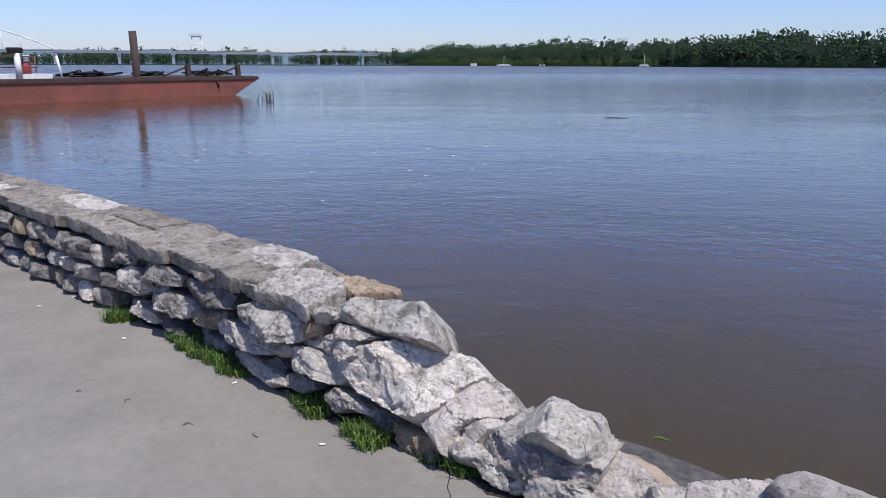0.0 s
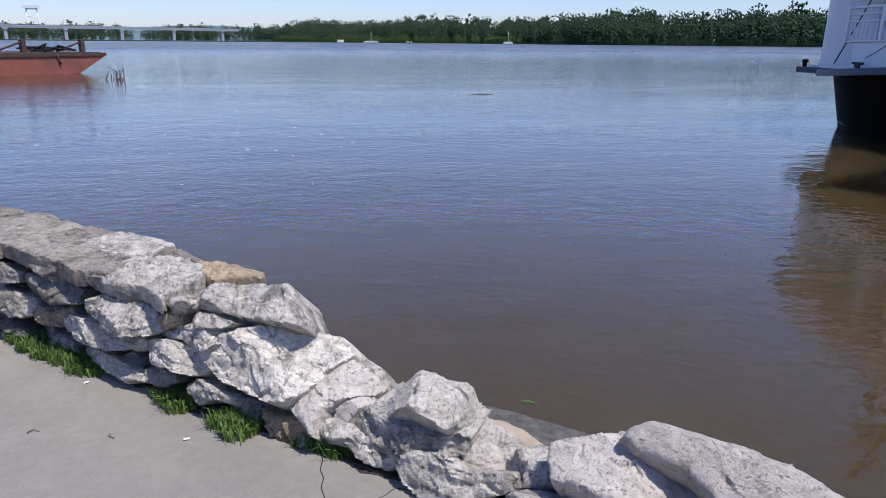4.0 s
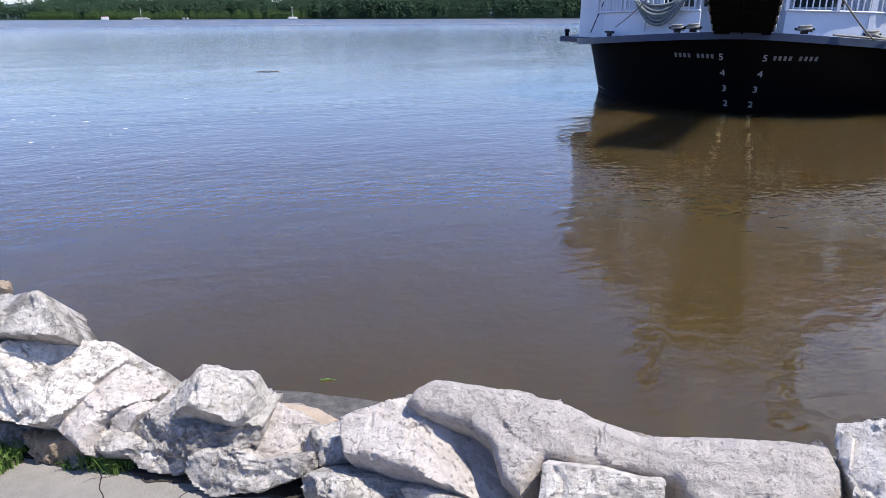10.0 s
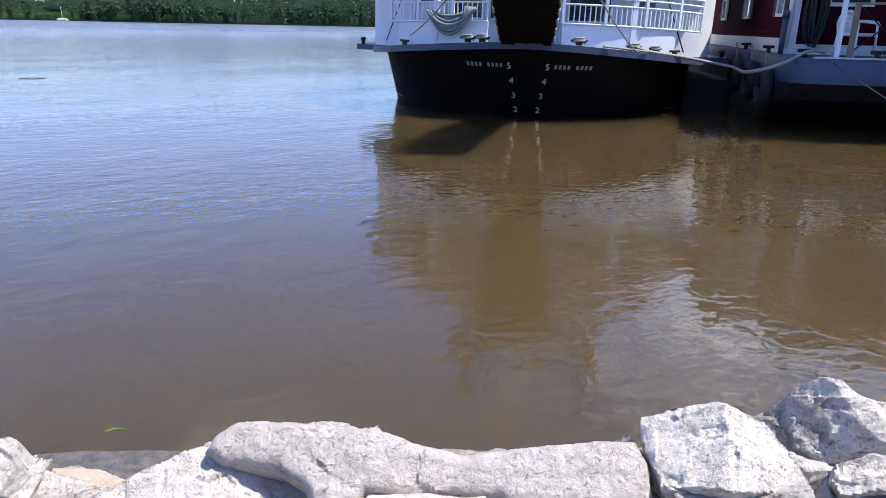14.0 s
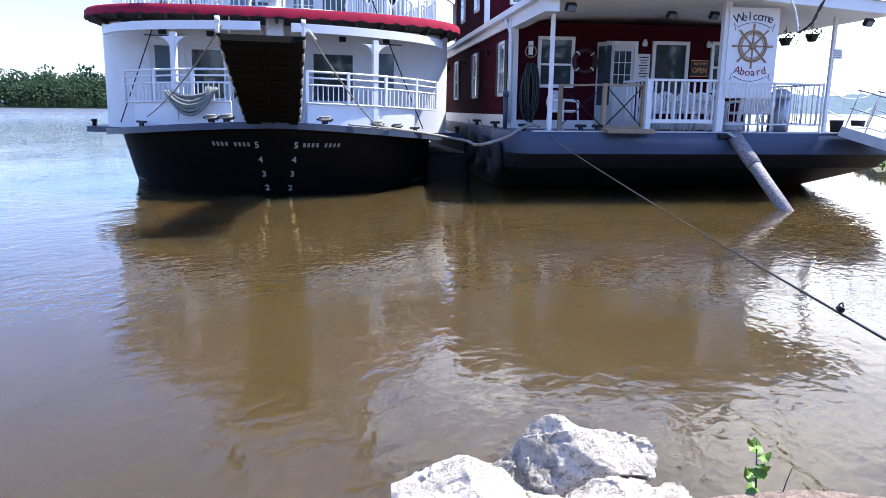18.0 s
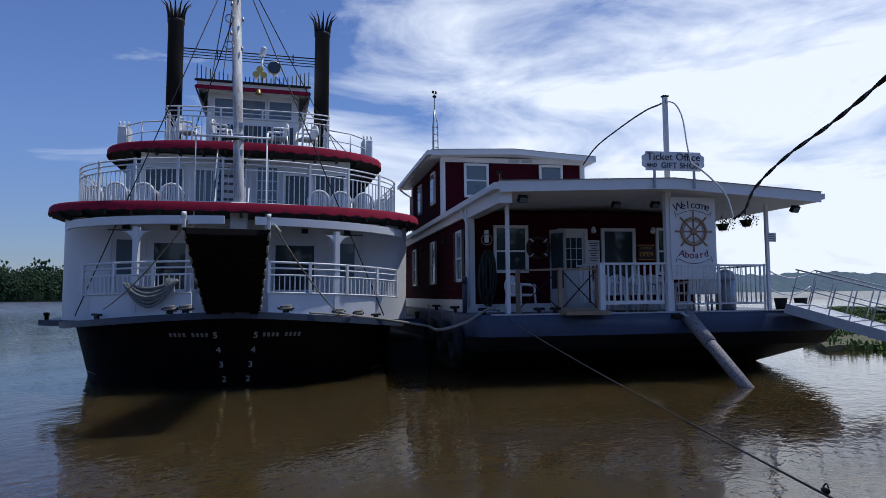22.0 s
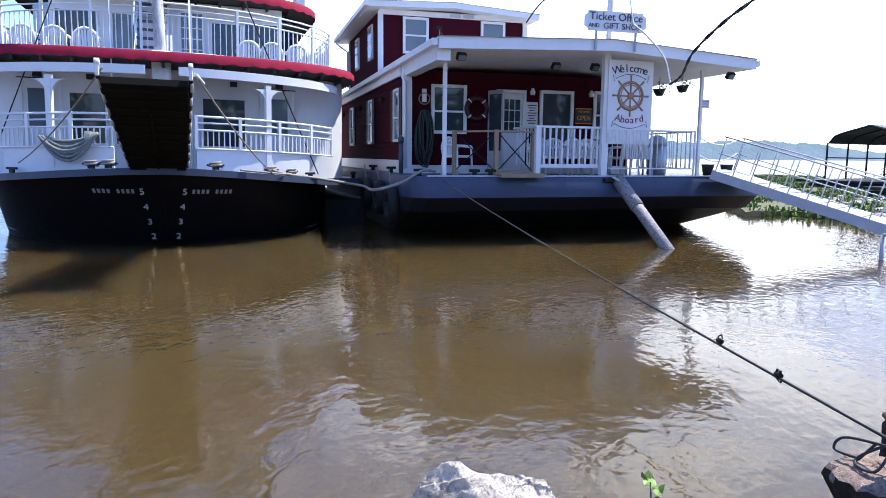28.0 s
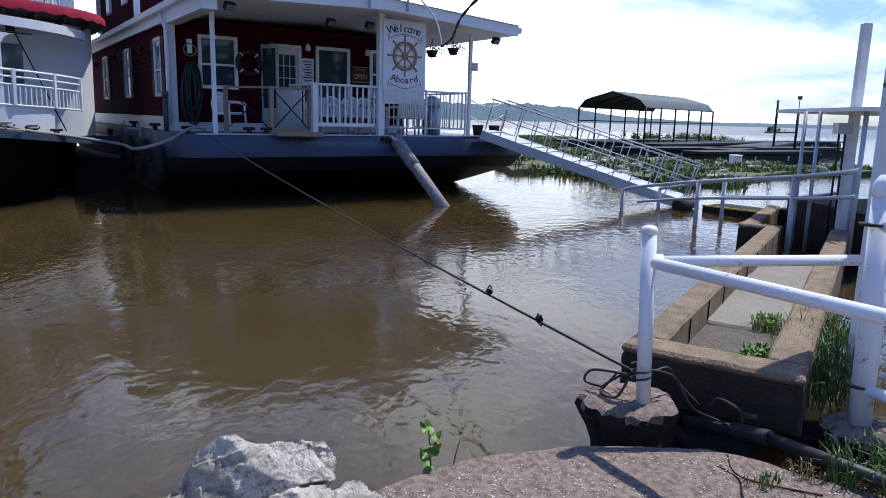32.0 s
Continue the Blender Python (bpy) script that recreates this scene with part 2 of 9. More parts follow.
def water_mat():
    m = bpy.data.materials.new("muddy_river_water")
    m.use_nodes = True
    nt, ln = m.node_tree.nodes, m.node_tree.links
    b = nt["Principled BSDF"]
    b.inputs["Roughness"].default_value = 0.035
    b.inputs["IOR"].default_value = 1.36
    # light spreads through the silt, so shadows on it are soft
    b.inputs["Subsurface Weight"].default_value = 1.0
    b.inputs["Subsurface Radius"].default_value = (1.0, 0.7, 0.3)
    b.inputs["Subsurface Scale"].default_value = 5.0
    tc = nt.new("ShaderNodeTexCoord")
    # silt drifting in wide streaks
    ms = nt.new("ShaderNodeMapping")
    ms.inputs["Rotation"].default_value = (0, 0, radians(20))
    ms.inputs["Scale"].default_value = (0.05, 0.22, 1)
    ns = nt.new("ShaderNodeTexNoise")
    ns.inputs["Scale"].default_value, ns.inputs["Detail"].default_value = 1.0, 6.0
    ln.new(tc.outputs["Object"], ms.inputs["Vector"])
    ln.new(ms.outputs["Vector"], ns.inputs["Vector"])
    mx = nt.new("ShaderNodeMix")
    mx.data_type = "RGBA"
    mx.inputs[6].default_value, mx.inputs[7].default_value = (0.052, 0.0350, 0.0125, 1), (0.066, 0.0455, 0.0175, 1)
    ln.new(ns.outputs["Fac"], mx.inputs[0])
    ln.new(mx.outputs[2], b.inputs["Base Color"])
    # ripples at three sizes, longer across the current
    far_off = nt.new("ShaderNodeVectorMath")
    far_off.operation = "DISTANCE"
    far_off.inputs[1].default_value = (7.0, 3.0, 0)
    ln.new(tc.outputs["Object"], far_off.inputs[0])
    lee = nt.new("ShaderNodeMapRange")
    lee.inputs["From Min"].default_value, lee.inputs["From Max"].default_value = 6.0, 110.0
    lee.inputs["To Min"].default_value, lee.inputs["To Max"].default_value = 0.85, 4.2
    ln.new(far_off.outputs["Value"], lee.inputs["Value"])
    heights = []
    for size, stretch, turn, tall in ((0.42, (1.0, 1.9, 1), 38, 0.011), (2.2, (1.0, 1.6, 1), 22, 0.0052), (5.2, (1.0, 1.4, 1), 46, 0.0050), (11.0, (1.0, 1.3, 1), 30, 0.0022)):
        mp = nt.new("ShaderNodeMapping")
        mp.inputs["Rotation"].default_value = (0, 0, radians(turn))
        mp.inputs["Scale"].default_value = stretch
        n = nt.new("ShaderNodeTexNoise")
        n.inputs["Scale"].default_value, n.inputs["Detail"].default_value, n.inputs["Distortion"].default_value = size, 1.6, 0.5
        ln.new(tc.outputs["Object"], mp.inputs["Vector"])
        ln.new(mp.outputs["Vector"], n.inputs["Vector"])
        k = nt.new("ShaderNodeMath")
        k.operation = "MULTIPLY"
        k.inputs[1].default_value = tall
        if size > 3:
            # fine ripples fade in the lee of the moored boats
            sh = nt.new("ShaderNodeMath")
            sh.operation = "MULTIPLY"
            ln.new(n.outputs["Fac"], sh.inputs[0])
            ln.new(lee.outputs["Result"], sh.inputs[1])
            ln.new(sh.outputs["Value"], k.inputs[0])
        else:
            ln.new(n.outputs["Fac"], k.inputs[0])
        heights.append(k)
    a2 = heights[0]
    for k in heights[1:]:
        a1 = nt.new("ShaderNodeMath")
        ln.new(a2.outputs["Value"], a1.inputs[0])
        ln.new(k.outputs["Value"], a1.inputs[1])
        a2 = a1
    # calm and ruffled patches
    mr = nt.new("ShaderNodeMapping")
    mr.inputs["Rotation"].default_value = (0, 0, radians(15))
    mr.inputs["Scale"].default_value = (0.06, 0.2, 1)
    nr = nt.new("ShaderNodeTexNoise")
    nr.inputs["Scale"].default_value, nr.inputs["Detail"].default_value = 1.4, 4.0
    ln.new(tc.outputs["Object"], mr.inputs["Vector"])
    ln.new(mr.outputs["Vector"], nr.inputs["Vector"])
    pr = nt.new("ShaderNodeMapRange")
    pr.inputs["From Min"].default_value, pr.inputs["From Max"].default_value = 0.35, 0.65
    pr.inputs["To Min"].default_value, pr.inputs["To Max"].default_value = 0.72, 1.25
    ln.new(nr.outputs["Fac"], pr.inputs["Value"])
    a3 = nt.new("ShaderNodeMath")
    a3.operation = "MULTIPLY"
    ln.new(a2.outputs["Value"], a3.inputs[0])
    ln.new(pr.outputs["Result"], a3.inputs[1])
    # far ripples blend into a rougher sheen
    rg = nt.new("ShaderNodeMapRange")
    rg.inputs["From Min"].default_value, rg.inputs["From Max"].default_value = 25.0, 180.0
    rg.inputs["To Min"].default_value, rg.inputs["To Max"].default_value = 0.012, 0.28
    ln.new(far_off.outputs["Value"], rg.inputs["Value"])
    ln.new(rg.outputs["Result"], b.inputs["Roughness"])
    bp = nt.new("ShaderNodeBump")
    bp.inputs["Strength"].default_value, bp.inputs["Distance"].default_value = 1.0, 1.0
    ln.new(a3.outputs["Value"], bp.inputs["Height"])
    ln.new(bp.outputs["Normal"], b.inputs["Normal"])
    return m


M_WATER = water_mat()
M_PAVE = mat("worn_concrete", (0.265, 0.242, 0.207), 0.9, spec=0.25, other=(0.185, 0.168, 0.145), scale=2.6, amount=0.85, bump=0.007, bump_scale=110)
M_LEDGE = mat("pebbly_concrete", (0.27, 0.205, 0.168), 0.95, spec=0.2, other=(0.105, 0.080, 0.066), scale=30, amount=0.95, bump=0.010, bump_scale=110, lo=0.40, hi=0.62)
M_TAR = mat("dark_river_curb", (0.045, 0.043, 0.043), 0.85, spec=0.2, other=(0.16, 0.145, 0.125), scale=24, amount=0.8, bump=0.008, bump_scale=60)
M_STONE = stone_mat("weathered_limestone", (0.66, 0.60, 0.525), (0.31, 0.278, 0.24), (0.14, 0.125, 0.11), 0.52)
M_STONE_W = stone_mat("pale_limestone", (0.76, 0.69, 0.60), (0.48, 0.425, 0.36), (0.20, 0.178, 0.155), 0.56)
M_STONE_D = stone_mat("dark_limestone", (0.34, 0.31, 0.28), (0.17, 0.15, 0.135), (0.09, 0.08, 0.075), 0.50)
M_STONE_B = stone_mat("rusty_limestone", (0.50, 0.39, 0.26), (0.29, 0.215, 0.15), (0.15, 0.125, 0.10), 0.54)
M_CAP = stone_mat("lichened_cap_limestone", (0.40, 0.355, 0.295), (0.21, 0.185, 0.155), (0.12, 0.105, 0.09), 0.50)
M_SAND = mat("tan_sand_patch", (0.42, 0.33, 0.24), 0.95, other=(0.26, 0.21, 0.16), scale=14, amount=0.8, bump=0.006, bump_scale=120)
M_CHIP = mat("flaking_white_steel_paint", (0.70, 0.71, 0.74), 0.5, other=(0.03, 0.025, 0.025), scale=11, amount=1.0, bump=0.002, bump_scale=30, lo=0.52, hi=0.56)
M_PEBBLE = mat("pale_pebbles", (0.60, 0.56, 0.52), 0.85, other=(0.26, 0.21, 0.18), scale=9, amount=0.9)
M_MAST = mat("weathered_mast_paint", (0.68, 0.67, 0.65), 0.6, other=(0.17, 0.15, 0.14), scale=5, amount=0.85, bump=0.002, bump_scale=30, lo=0.42, hi=0.66, stretch=(1, 1, 0.25))
M_SPUD = mat("chipped_grey_spud_paint", (0.36, 0.35, 0.36), 0.7, other=(0.07, 0.05, 0.042), scale=26, amount=0.9, bump=0.004, bump_scale=30, lo=0.38, hi=0.66)
M_MORTAR = mat("grey_mortar", (0.10, 0.09, 0.08), 0.95, other=(0.045, 0.04, 0.036), scale=12, amount=0.8, bump=0.02, bump_scale=30)
M_HEART = stone_mat("crumbled_wall_mortar", (0.50, 0.44, 0.37), (0.28, 0.245, 0.205), (0.15, 0.13, 0.11), 0.52)
M_RENDER = stone_mat("pale_mortar_coat", (0.62, 0.55, 0.485), (0.47, 0.41, 0.355), (0.33, 0.29, 0.255), 0.58, 0.0)
M_PLANTER = mat("stained_planter_concrete", (0.29, 0.218, 0.145), 0.95, spec=0.2, other=(0.105, 0.08, 0.055), scale=7.5, amount=0.9, bump=0.016, bump_scale=70)
M_GRAVEL = mat("gravel_bed", (0.17, 0.142, 0.115), 0.95, other=(0.05, 0.042, 0.035), scale=40, amount=0.9, bump=0.02, bump_scale=90)
M_SPIT = mat("mossy_mud", (0.085, 0.105, 0.035), 0.95, other=(0.12, 0.095, 0.06), scale=1.6, amount=0.9, bump=0.03, bump_scale=14)
M_GRASS = mat("grass_blades", (0.085, 0.15, 0.03), 0.6, other=(0.04, 0.08, 0.018), scale=14, amount=0.9, spec=0.3)
M_SOIL = mat("dark_gritty_soil", (0.060, 0.050, 0.040), 0.95, spec=0.15, other=(0.022, 0.019, 0.016), scale=30, amount=0.9, bump=0.012, bump_scale=80)
M_WEEDLEAF = mat("small_weed_leaves", (0.125, 0.19, 0.035), 0.55, other=(0.06, 0.105, 0.02), scale=16, amount=0.9, spec=0.35)
M_WEED = mat("dry_weed", (0.24, 0.20, 0.09), 0.7, other=(0.14, 0.13, 0.05), scale=14, amount=0.9, spec=0.3)
M_LEAF = mat("bright_leaf", (0.14, 0.26, 0.035), 0.5, other=(0.065, 0.14, 0.022), scale=18, amount=0.8, spec=0.4)
M_WHITE = mat("white_paint", (0.78, 0.79, 0.80), 0.42, other=(0.62, 0.62, 0.62), scale=3.0, amount=0.35, bump=0.0008, bump_scale=90)
M_WHITE_D = mat("weathered_white_paint", (0.72, 0.72, 0.71), 0.5, other=(0.42, 0.40, 0.37), scale=6.0, amount=0.5, bump=0.001, bump_scale=60, lo=0.45)
M_RAILWHITE = mat("chipped_white_pipe_paint", (0.76, 0.77, 0.80), 0.38, other=(0.22, 0.17, 0.14), scale=16, amount=0.9, bump=0.0008, bump_scale=60, lo=0.60, hi=0.68)
M_BLACK = mat("black_hull_paint", (0.004, 0.004, 0.005), 0.6, spec=0.1, other=(0.010, 0.009, 0.010), scale=2.0, amount=0.6, bump=0.002, bump_scale=5)
M_NAVY = mat("blue_grey_deck_paint", (0.042, 0.058, 0.098), 0.45, other=(0.075, 0.09, 0.125), scale=3.0, amount=0.6, bump=0.003, bump_scale=3)
M_HULLBLUE = mat("slate_blue_barge_paint", (0.040, 0.060, 0.118), 0.42, other=(0.028, 0.038, 0.066), scale=1.8, amount=0.7, bump=0.012, bump_scale=2.2)
M_HULLDARK = mat("dark_barge_bottom", (0.011, 0.012, 0.018), 0.6, other=(0.03, 0.027, 0.027), scale=2.5, amount=0.6, bump=0.008, bump_scale=3)
M_RED = mat("faded_red_canvas", (0.30, 0.013, 0.042), 0.85, spec=0.2, other=(0.17, 0.009, 0.025), scale=5, amount=0.6, bump=0.002, bump_scale=60)
M_SIDING = mat("barn_red_siding", (0.056, 0.007, 0.015), 0.85, spec=0.05, other=(0.036, 0.006, 0.011), scale=3.5, amount=0.6, bump=0.001, bump_scale=60)
M_CEIL = mat("white_soffit_board", (0.86, 0.86, 0.84), 0.7, other=(0.55, 0.54, 0.52), scale=3, amount=0.4)
M_ROOF = mat("grey_roofing", (0.30, 0.30, 0.31), 0.85, other=(0.20, 0.20, 0.21), scale=5, amount=0.6, bump=0.004)
M_DARK = mat("soot_black_metal", (0.008, 0.0075, 0.0075), 0.55, spec=0.3, other=(0.02, 0.017, 0.016), scale=6, amount=0.6, bump=0.001)
M_UNDER = mat("shaded_deck_underside", (0.055, 0.05, 0.048), 0.85, other=(0.025, 0.024, 0.024), scale=3, amount=0.6)
M_RAMP = mat("dark_brown_ramp_boards", (0.009, 0.0085, 0.008), 0.85, spec=0.1, other=(0.005, 0.0048, 0.0045), scale=6, amount=0.7, bump=0.003, bump_scale=20, stretch=(1, 1, 6))
M_GLASS = glass_mat("window_glass", (0.035, 0.05, 0.06))
M_GLASS_L = glass_mat("pale_blind_glass", (0.13, 0.17, 0.20))
M_PLASTIC = mat("white_plastic_chair", (0.80, 0.81, 0.82), 0.35, other=(0.66, 0.67, 0.68), scale=8, amount=0.3)
M_GALV = mat("galvanised_steel", (0.42, 0.44, 0.47), 0.42, 0.75, other=(0.30, 0.31, 0.33), scale=7, amount=0.7)
M_ALU = mat("painted_gangway_grey", (0.50, 0.52, 0.56), 0.5, 0.2, other=(0.34, 0.35, 0.38), scale=5, amount=0.6)
M_RUST = mat("rusty_red_barge_paint", (0.25, 0.07, 0.05), 0.75, other=(0.11, 0.045, 0.03), scale=0.9, amount=0.9, bump=0.006, bump_scale=6)
M_RUSTD = mat("dark_rusty_steel", (0.065, 0.035, 0.028), 0.8, other=(0.025, 0.018, 0.016), scale=3, amount=0.8, bump=0.003)
M_CABLE = mat("black_cable", (0.012, 0.012, 0.013), 0.55, other=(0.03, 0.03, 0.03), scale=20, amount=0.6)
M_ROPE = mat("grey_hemp_rope", (0.33, 0.31, 0.26), 0.9, other=(0.17, 0.155, 0.13), scale=30, amount=0.9, bump=0.004, bump_scale=80)
M_ROPEG = mat("grey_green_rope", (0.10, 0.115, 0.11), 0.9, other=(0.32, 0.33, 0.30), scale=26, amount=0.8, bump=0.004, bump_scale=80)
M_HOSE = mat("dark_green_hose", (0.006, 0.024, 0.022), 0.45, other=(0.004, 0.012, 0.012), scale=10, amount=0.6)
M_WOOD = mat("weathered_pine", (0.34, 0.25, 0.16), 0.75, other=(0.20, 0.15, 0.10), scale=9, amount=0.7, bump=0.002, bump_scale=40, stretch=(1, 1, 0.2))
M_WHEEL = mat("tan_wheel_paint", (0.36, 0.23, 0.13), 0.6, other=(0.25, 0.15, 0.08), scale=12, amount=0.6)
M_INK = mat("dark_blue_lettering", (0.035, 0.04, 0.075), 0.6, scale=20, amount=0.3)
M_INKRED = mat("dull_red_lettering", (0.22, 0.03, 0.03), 0.6, scale=20, amount=0.3)
M_NUM = mat("white_hull_numerals", (0.62, 0.62, 0.60), 0.6, scale=30, amount=0.5, other=(0.35, 0.35, 0.34))
M_NAME = mat("worn_hull_lettering", (0.33, 0.32, 0.31), 0.6, scale=30, amount=0.6, other=(0.12, 0.12, 0.12))
M_ORANGE = mat("dull_dark_lifebuoy", (0.045, 0.012, 0.012), 0.6, scale=9, amount=0.4)
M_SIGNBG = mat("black_open_board", (0.035, 0.025, 0.02), 0.6, scale=9, amount=0.4)
M_SIGNTXT = mat("orange_sign_letters", (0.75, 0.33, 0.08), 0.6, scale=9, amount=0.3)
M_BRASS = mat("brass", (0.60, 0.40, 0.12), 0.3, 1.0, scale=9, amount=0.4)
M_TYRE = mat("black_rubber", (0.014, 0.014, 0.014), 0.8, scale=9, amount=0.5)
# foliage green with its blue raised to paint in distance haze
M_TREE = mat("river_woods_foliage", (0.062, 0.102, 0.056), 0.9, other=(0.034, 0.062, 0.038), scale=0.09, amount=0.9, bump=0.8, bump_scale=1.6, spec=0.05)
M_TREE2 = mat("sunlit_bank_foliage", (0.085, 0.135, 0.035), 0.8, other=(0.035, 0.07, 0.02), scale=0.11, amount=0.9, bump=1.0, bump_scale=0.9, spec=0.2)
# distance haze is put into the hills' blue-grey colour
M_HILL = mat("haze_blue_hills", (0.125, 0.175, 0.20), 0.9, other=(0.095, 0.14, 0.165), scale=0.02, amount=0.9, bump=3.0, bump_scale=0.05, spec=0.1)
M_BARK = mat("bare_branches", (0.10, 0.085, 0.07), 0.9, scale=5, amount=0.5)
M_BRIDGE = mat("bridge_concrete_steel", (0.30, 0.32, 0.36), 0.7, scale=0.1, amount=0.5)
M_PEWTER = mat("carport_roof_green", (0.030, 0.052, 0.050), 0.6, 0.0, other=(0.055, 0.085, 0.082), scale=1.5, amount=0.5)
M_YELLOW = mat("yellow_edge_paint", (0.60, 0.45, 0.04), 0.6, scale=9, amount=0.5)
# darker planter concrete: shade put into the colour, with some algae stain
M_PLANTER_SHADE = mat("shaded_planter_concrete", (0.055, 0.045, 0.031), 0.95, spec=0.15, other=(0.022, 0.02, 0.015), scale=6, amount=0.9, bump=0.012, bump_scale=50)
# near-black concrete for wet parts, and for shade painted on footing sides
M_CONC_D = mat("wet_and_shaded_concrete", (0.035, 0.03, 0.026), 0.8, spec=0.15, other=(0.013, 0.012, 0.011), scale=7, amount=0.8, bump=0.012, bump_scale=30)

# ---- builders ----


def mesh_of(name, bm, material, smooth=False):
    me = bpy.data.meshes.new(name)
    bmesh.ops.recalc_face_normals(bm, faces=bm.faces)
    if smooth:
        for f in bm.faces:
            f.smooth = True
    bm.to_mesh(me)
    bm.free()
    if smooth:
        me.set_sharp_from_angle(angle=radians(38))
    me.materials.append(material)
    return me


def part(name, bm, material, parent=None, label="", smooth=False):
    """One mesh object under a thing or a part."""
    ob = new(name, mesh_of(name, bm, material, smooth))
    ob.parent = parent
    if label:
        tagged(ob, label)
    return ob


def piece(name, me, parent, m):
    """One more object on a mesh that is there already."""
    ob = new(name, me)
    ob.parent = parent
    ob.matrix_basis = m
    return ob


def thing(name, m, label, category, group="", kind=""):
    ob = new(name)
    ob.empty_display_size = 0.2
    ob.matrix_basis = m
    return tagged(ob, label, category, group, kind)


def solo(name, bm, material, m, label, category, group="", kind="", smooth=False):
    ob = new(name, mesh_of(name, bm, material, smooth))
    ob.matrix_basis = m
    return tagged(ob, label, category, group, kind)


def box(bm, x, y, z, sx, sy, sz, m=None, bevel=0.0):
    """A box by its centre and sizes."""
    r = bmesh.ops.create_cube(bm, size=1.0, matrix=(m or Matrix()) @ Matrix.Translation((x, y, z)) @ Matrix.Diagonal((sx, sy, sz, 1)))
    if bevel:
        es = {e for v in r["verts"] for e in v.link_edges}
        bmesh.ops.bevel(bm, geom=list(es), offset=bevel, segments=1, affect="EDGES")
    return bm


def boxed(x, y, z, sx, sy, sz, m=None, bevel=0.0):
    return box(bmesh.new(), x, y, z, sx, sy, sz, m, bevel)


def tube(bm, pts, r, seg=8, cap=True, r2=None):
    """A round bar along points; r2 is the radius at its end."""
    pts = [Vector(p) for p in pts]
    rings, n = [], len(pts)
    side = None
    for i, p in enumerate(pts):
        d = (pts[min(i + 1, n - 1)] - pts[max(i - 1, 0)]).normalized()
        if side is None:
            side = d.orthogonal().normalized()
        side = (side - d * side.dot(d)).normalized()
        up = d.cross(side)
        rad = r if r2 is None else r + (r2 - r) * i / (n - 1)
        rings.append([bm.verts.new(p + (side * math.cos(a) + up * math.sin(a)) * rad) for a in (2 * math.pi * k / seg for k in range(seg))])
    for a, b in zip(rings, rings[1:]):
        for k in range(seg):
            f = bm.faces.new((a[k], a[(k + 1) % seg], b[(k + 1) % seg], b[k]))
            f.smooth = True
    if cap:
        bm.faces.new(rings[0][::-1])
        bm.faces.new(rings[-1])
    return bm


def tubed(pts, r, seg=8, r2=None):
    return tube(bmesh.new(), pts, r, seg, True, r2)


def lathe(profile, seg=16, bm=None, m=None):
    """A turned form about z: profile of (radius, z)."""
    bm = bm or bmesh.new()
    m = m or Matrix()
    rings = [[bm.verts.new(m @ Vector((r * math.cos(a), r * math.sin(a), z))) for a in (2 * math.pi * k / seg for k in range(seg))] for r, z in profile]
    for a, b in zip(rings, rings[1:]):
        for k in range(seg):
            bm.faces.new((a[k], a[(k + 1) % seg], b[(k + 1) % seg], b[k])).smooth = True
    bm.faces.new(rings[0][::-1])
    bm.faces.new(rings[-1])
    return bm


def ribbon(lines, closed=False, thick=0.0):
    """Skin between two or more lines of points; thick: solid by that much."""
    bm = bmesh.new()
    vs = [[bm.verts.new(p) for p in ln] for ln in lines]
    for a, b in zip(vs, vs[1:]):
        for k in range(len(a) - 1 + (1 if closed else 0)):
            j = (k + 1) % len(a)
            bm.faces.new((a[k], a[j], b[j], b[k]))
    if thick:
        bmesh.ops.recalc_face_normals(bm, faces=bm.faces)
        bmesh.ops.solidify(bm, geom=bm.faces[:], thickness=thick)
    return bm


def slab(outline, z0, z1, top=None):
    """A flat plate over an outline of (x, y); z0, z1 numbers or functions of x, y."""
    f0 = z0 if callable(z0) else (lambda x, y: z0)
    f1 = z1 if callable(z1) else (lambda x, y: z1)
    bm = bmesh.new()
    a = [bm.verts.new((x, y, f0(x, y))) for x, y in outline]
    b = [bm.verts.new((x, y, f1(x, y))) for x, y in outline]
    n = len(outline)
    for k in range(n):
        bm.faces.new((a[k], a[(k + 1) % n], b[(k + 1) % n], b[k]))
    bm.faces.new(a[::-1])
    bm.faces.new(b)
    return bm


def bow(u0, u1, w, e=2.0, n=28, tail=None):
    """The rounded front outline of a deck: points (v, u) from one side to the other."""
    pts = []
    for k in range(n + 1):
        s = math.sin((k / n - 0.5) * math.pi)
        pts.append((w * s, u1 - (u1 - u0) * (max(0.0, 1 - abs(s) ** e)) ** (1 / e)))
    if tail:
        pts = [(-w, tail)] + pts + [(w, tail)]
    return pts


def at_v(pts, v):
    """The place on an outline of (v, u) where it has this v, with its direction."""
    for (a, ua), (b, ub) in zip(pts, pts[1:]):
        if a <= v <= b and b > a:
            k = (v - a) / (b - a)
            return ua + (ub - ua) * k, math.atan2(ub - ua, b - a)
    return pts[-1][1], 0.0


def along(pts, step, lo=-99, hi=99):
    """Even steps along an outline of (v, u)."""
    out, carry = [], 0.0
    for (a, ua), (b, ub) in zip(pts, pts[1:]):
        d = math.hypot(b - a, ub - ua)
        while carry < d:
            k = carry / d
            v = a + (b - a) * k
            if lo <= v <= hi:
                out.append((v, ua + (ub - ua) * k, math.atan2(ub - ua, b - a)))
            carry += step
        carry -= d
    return out


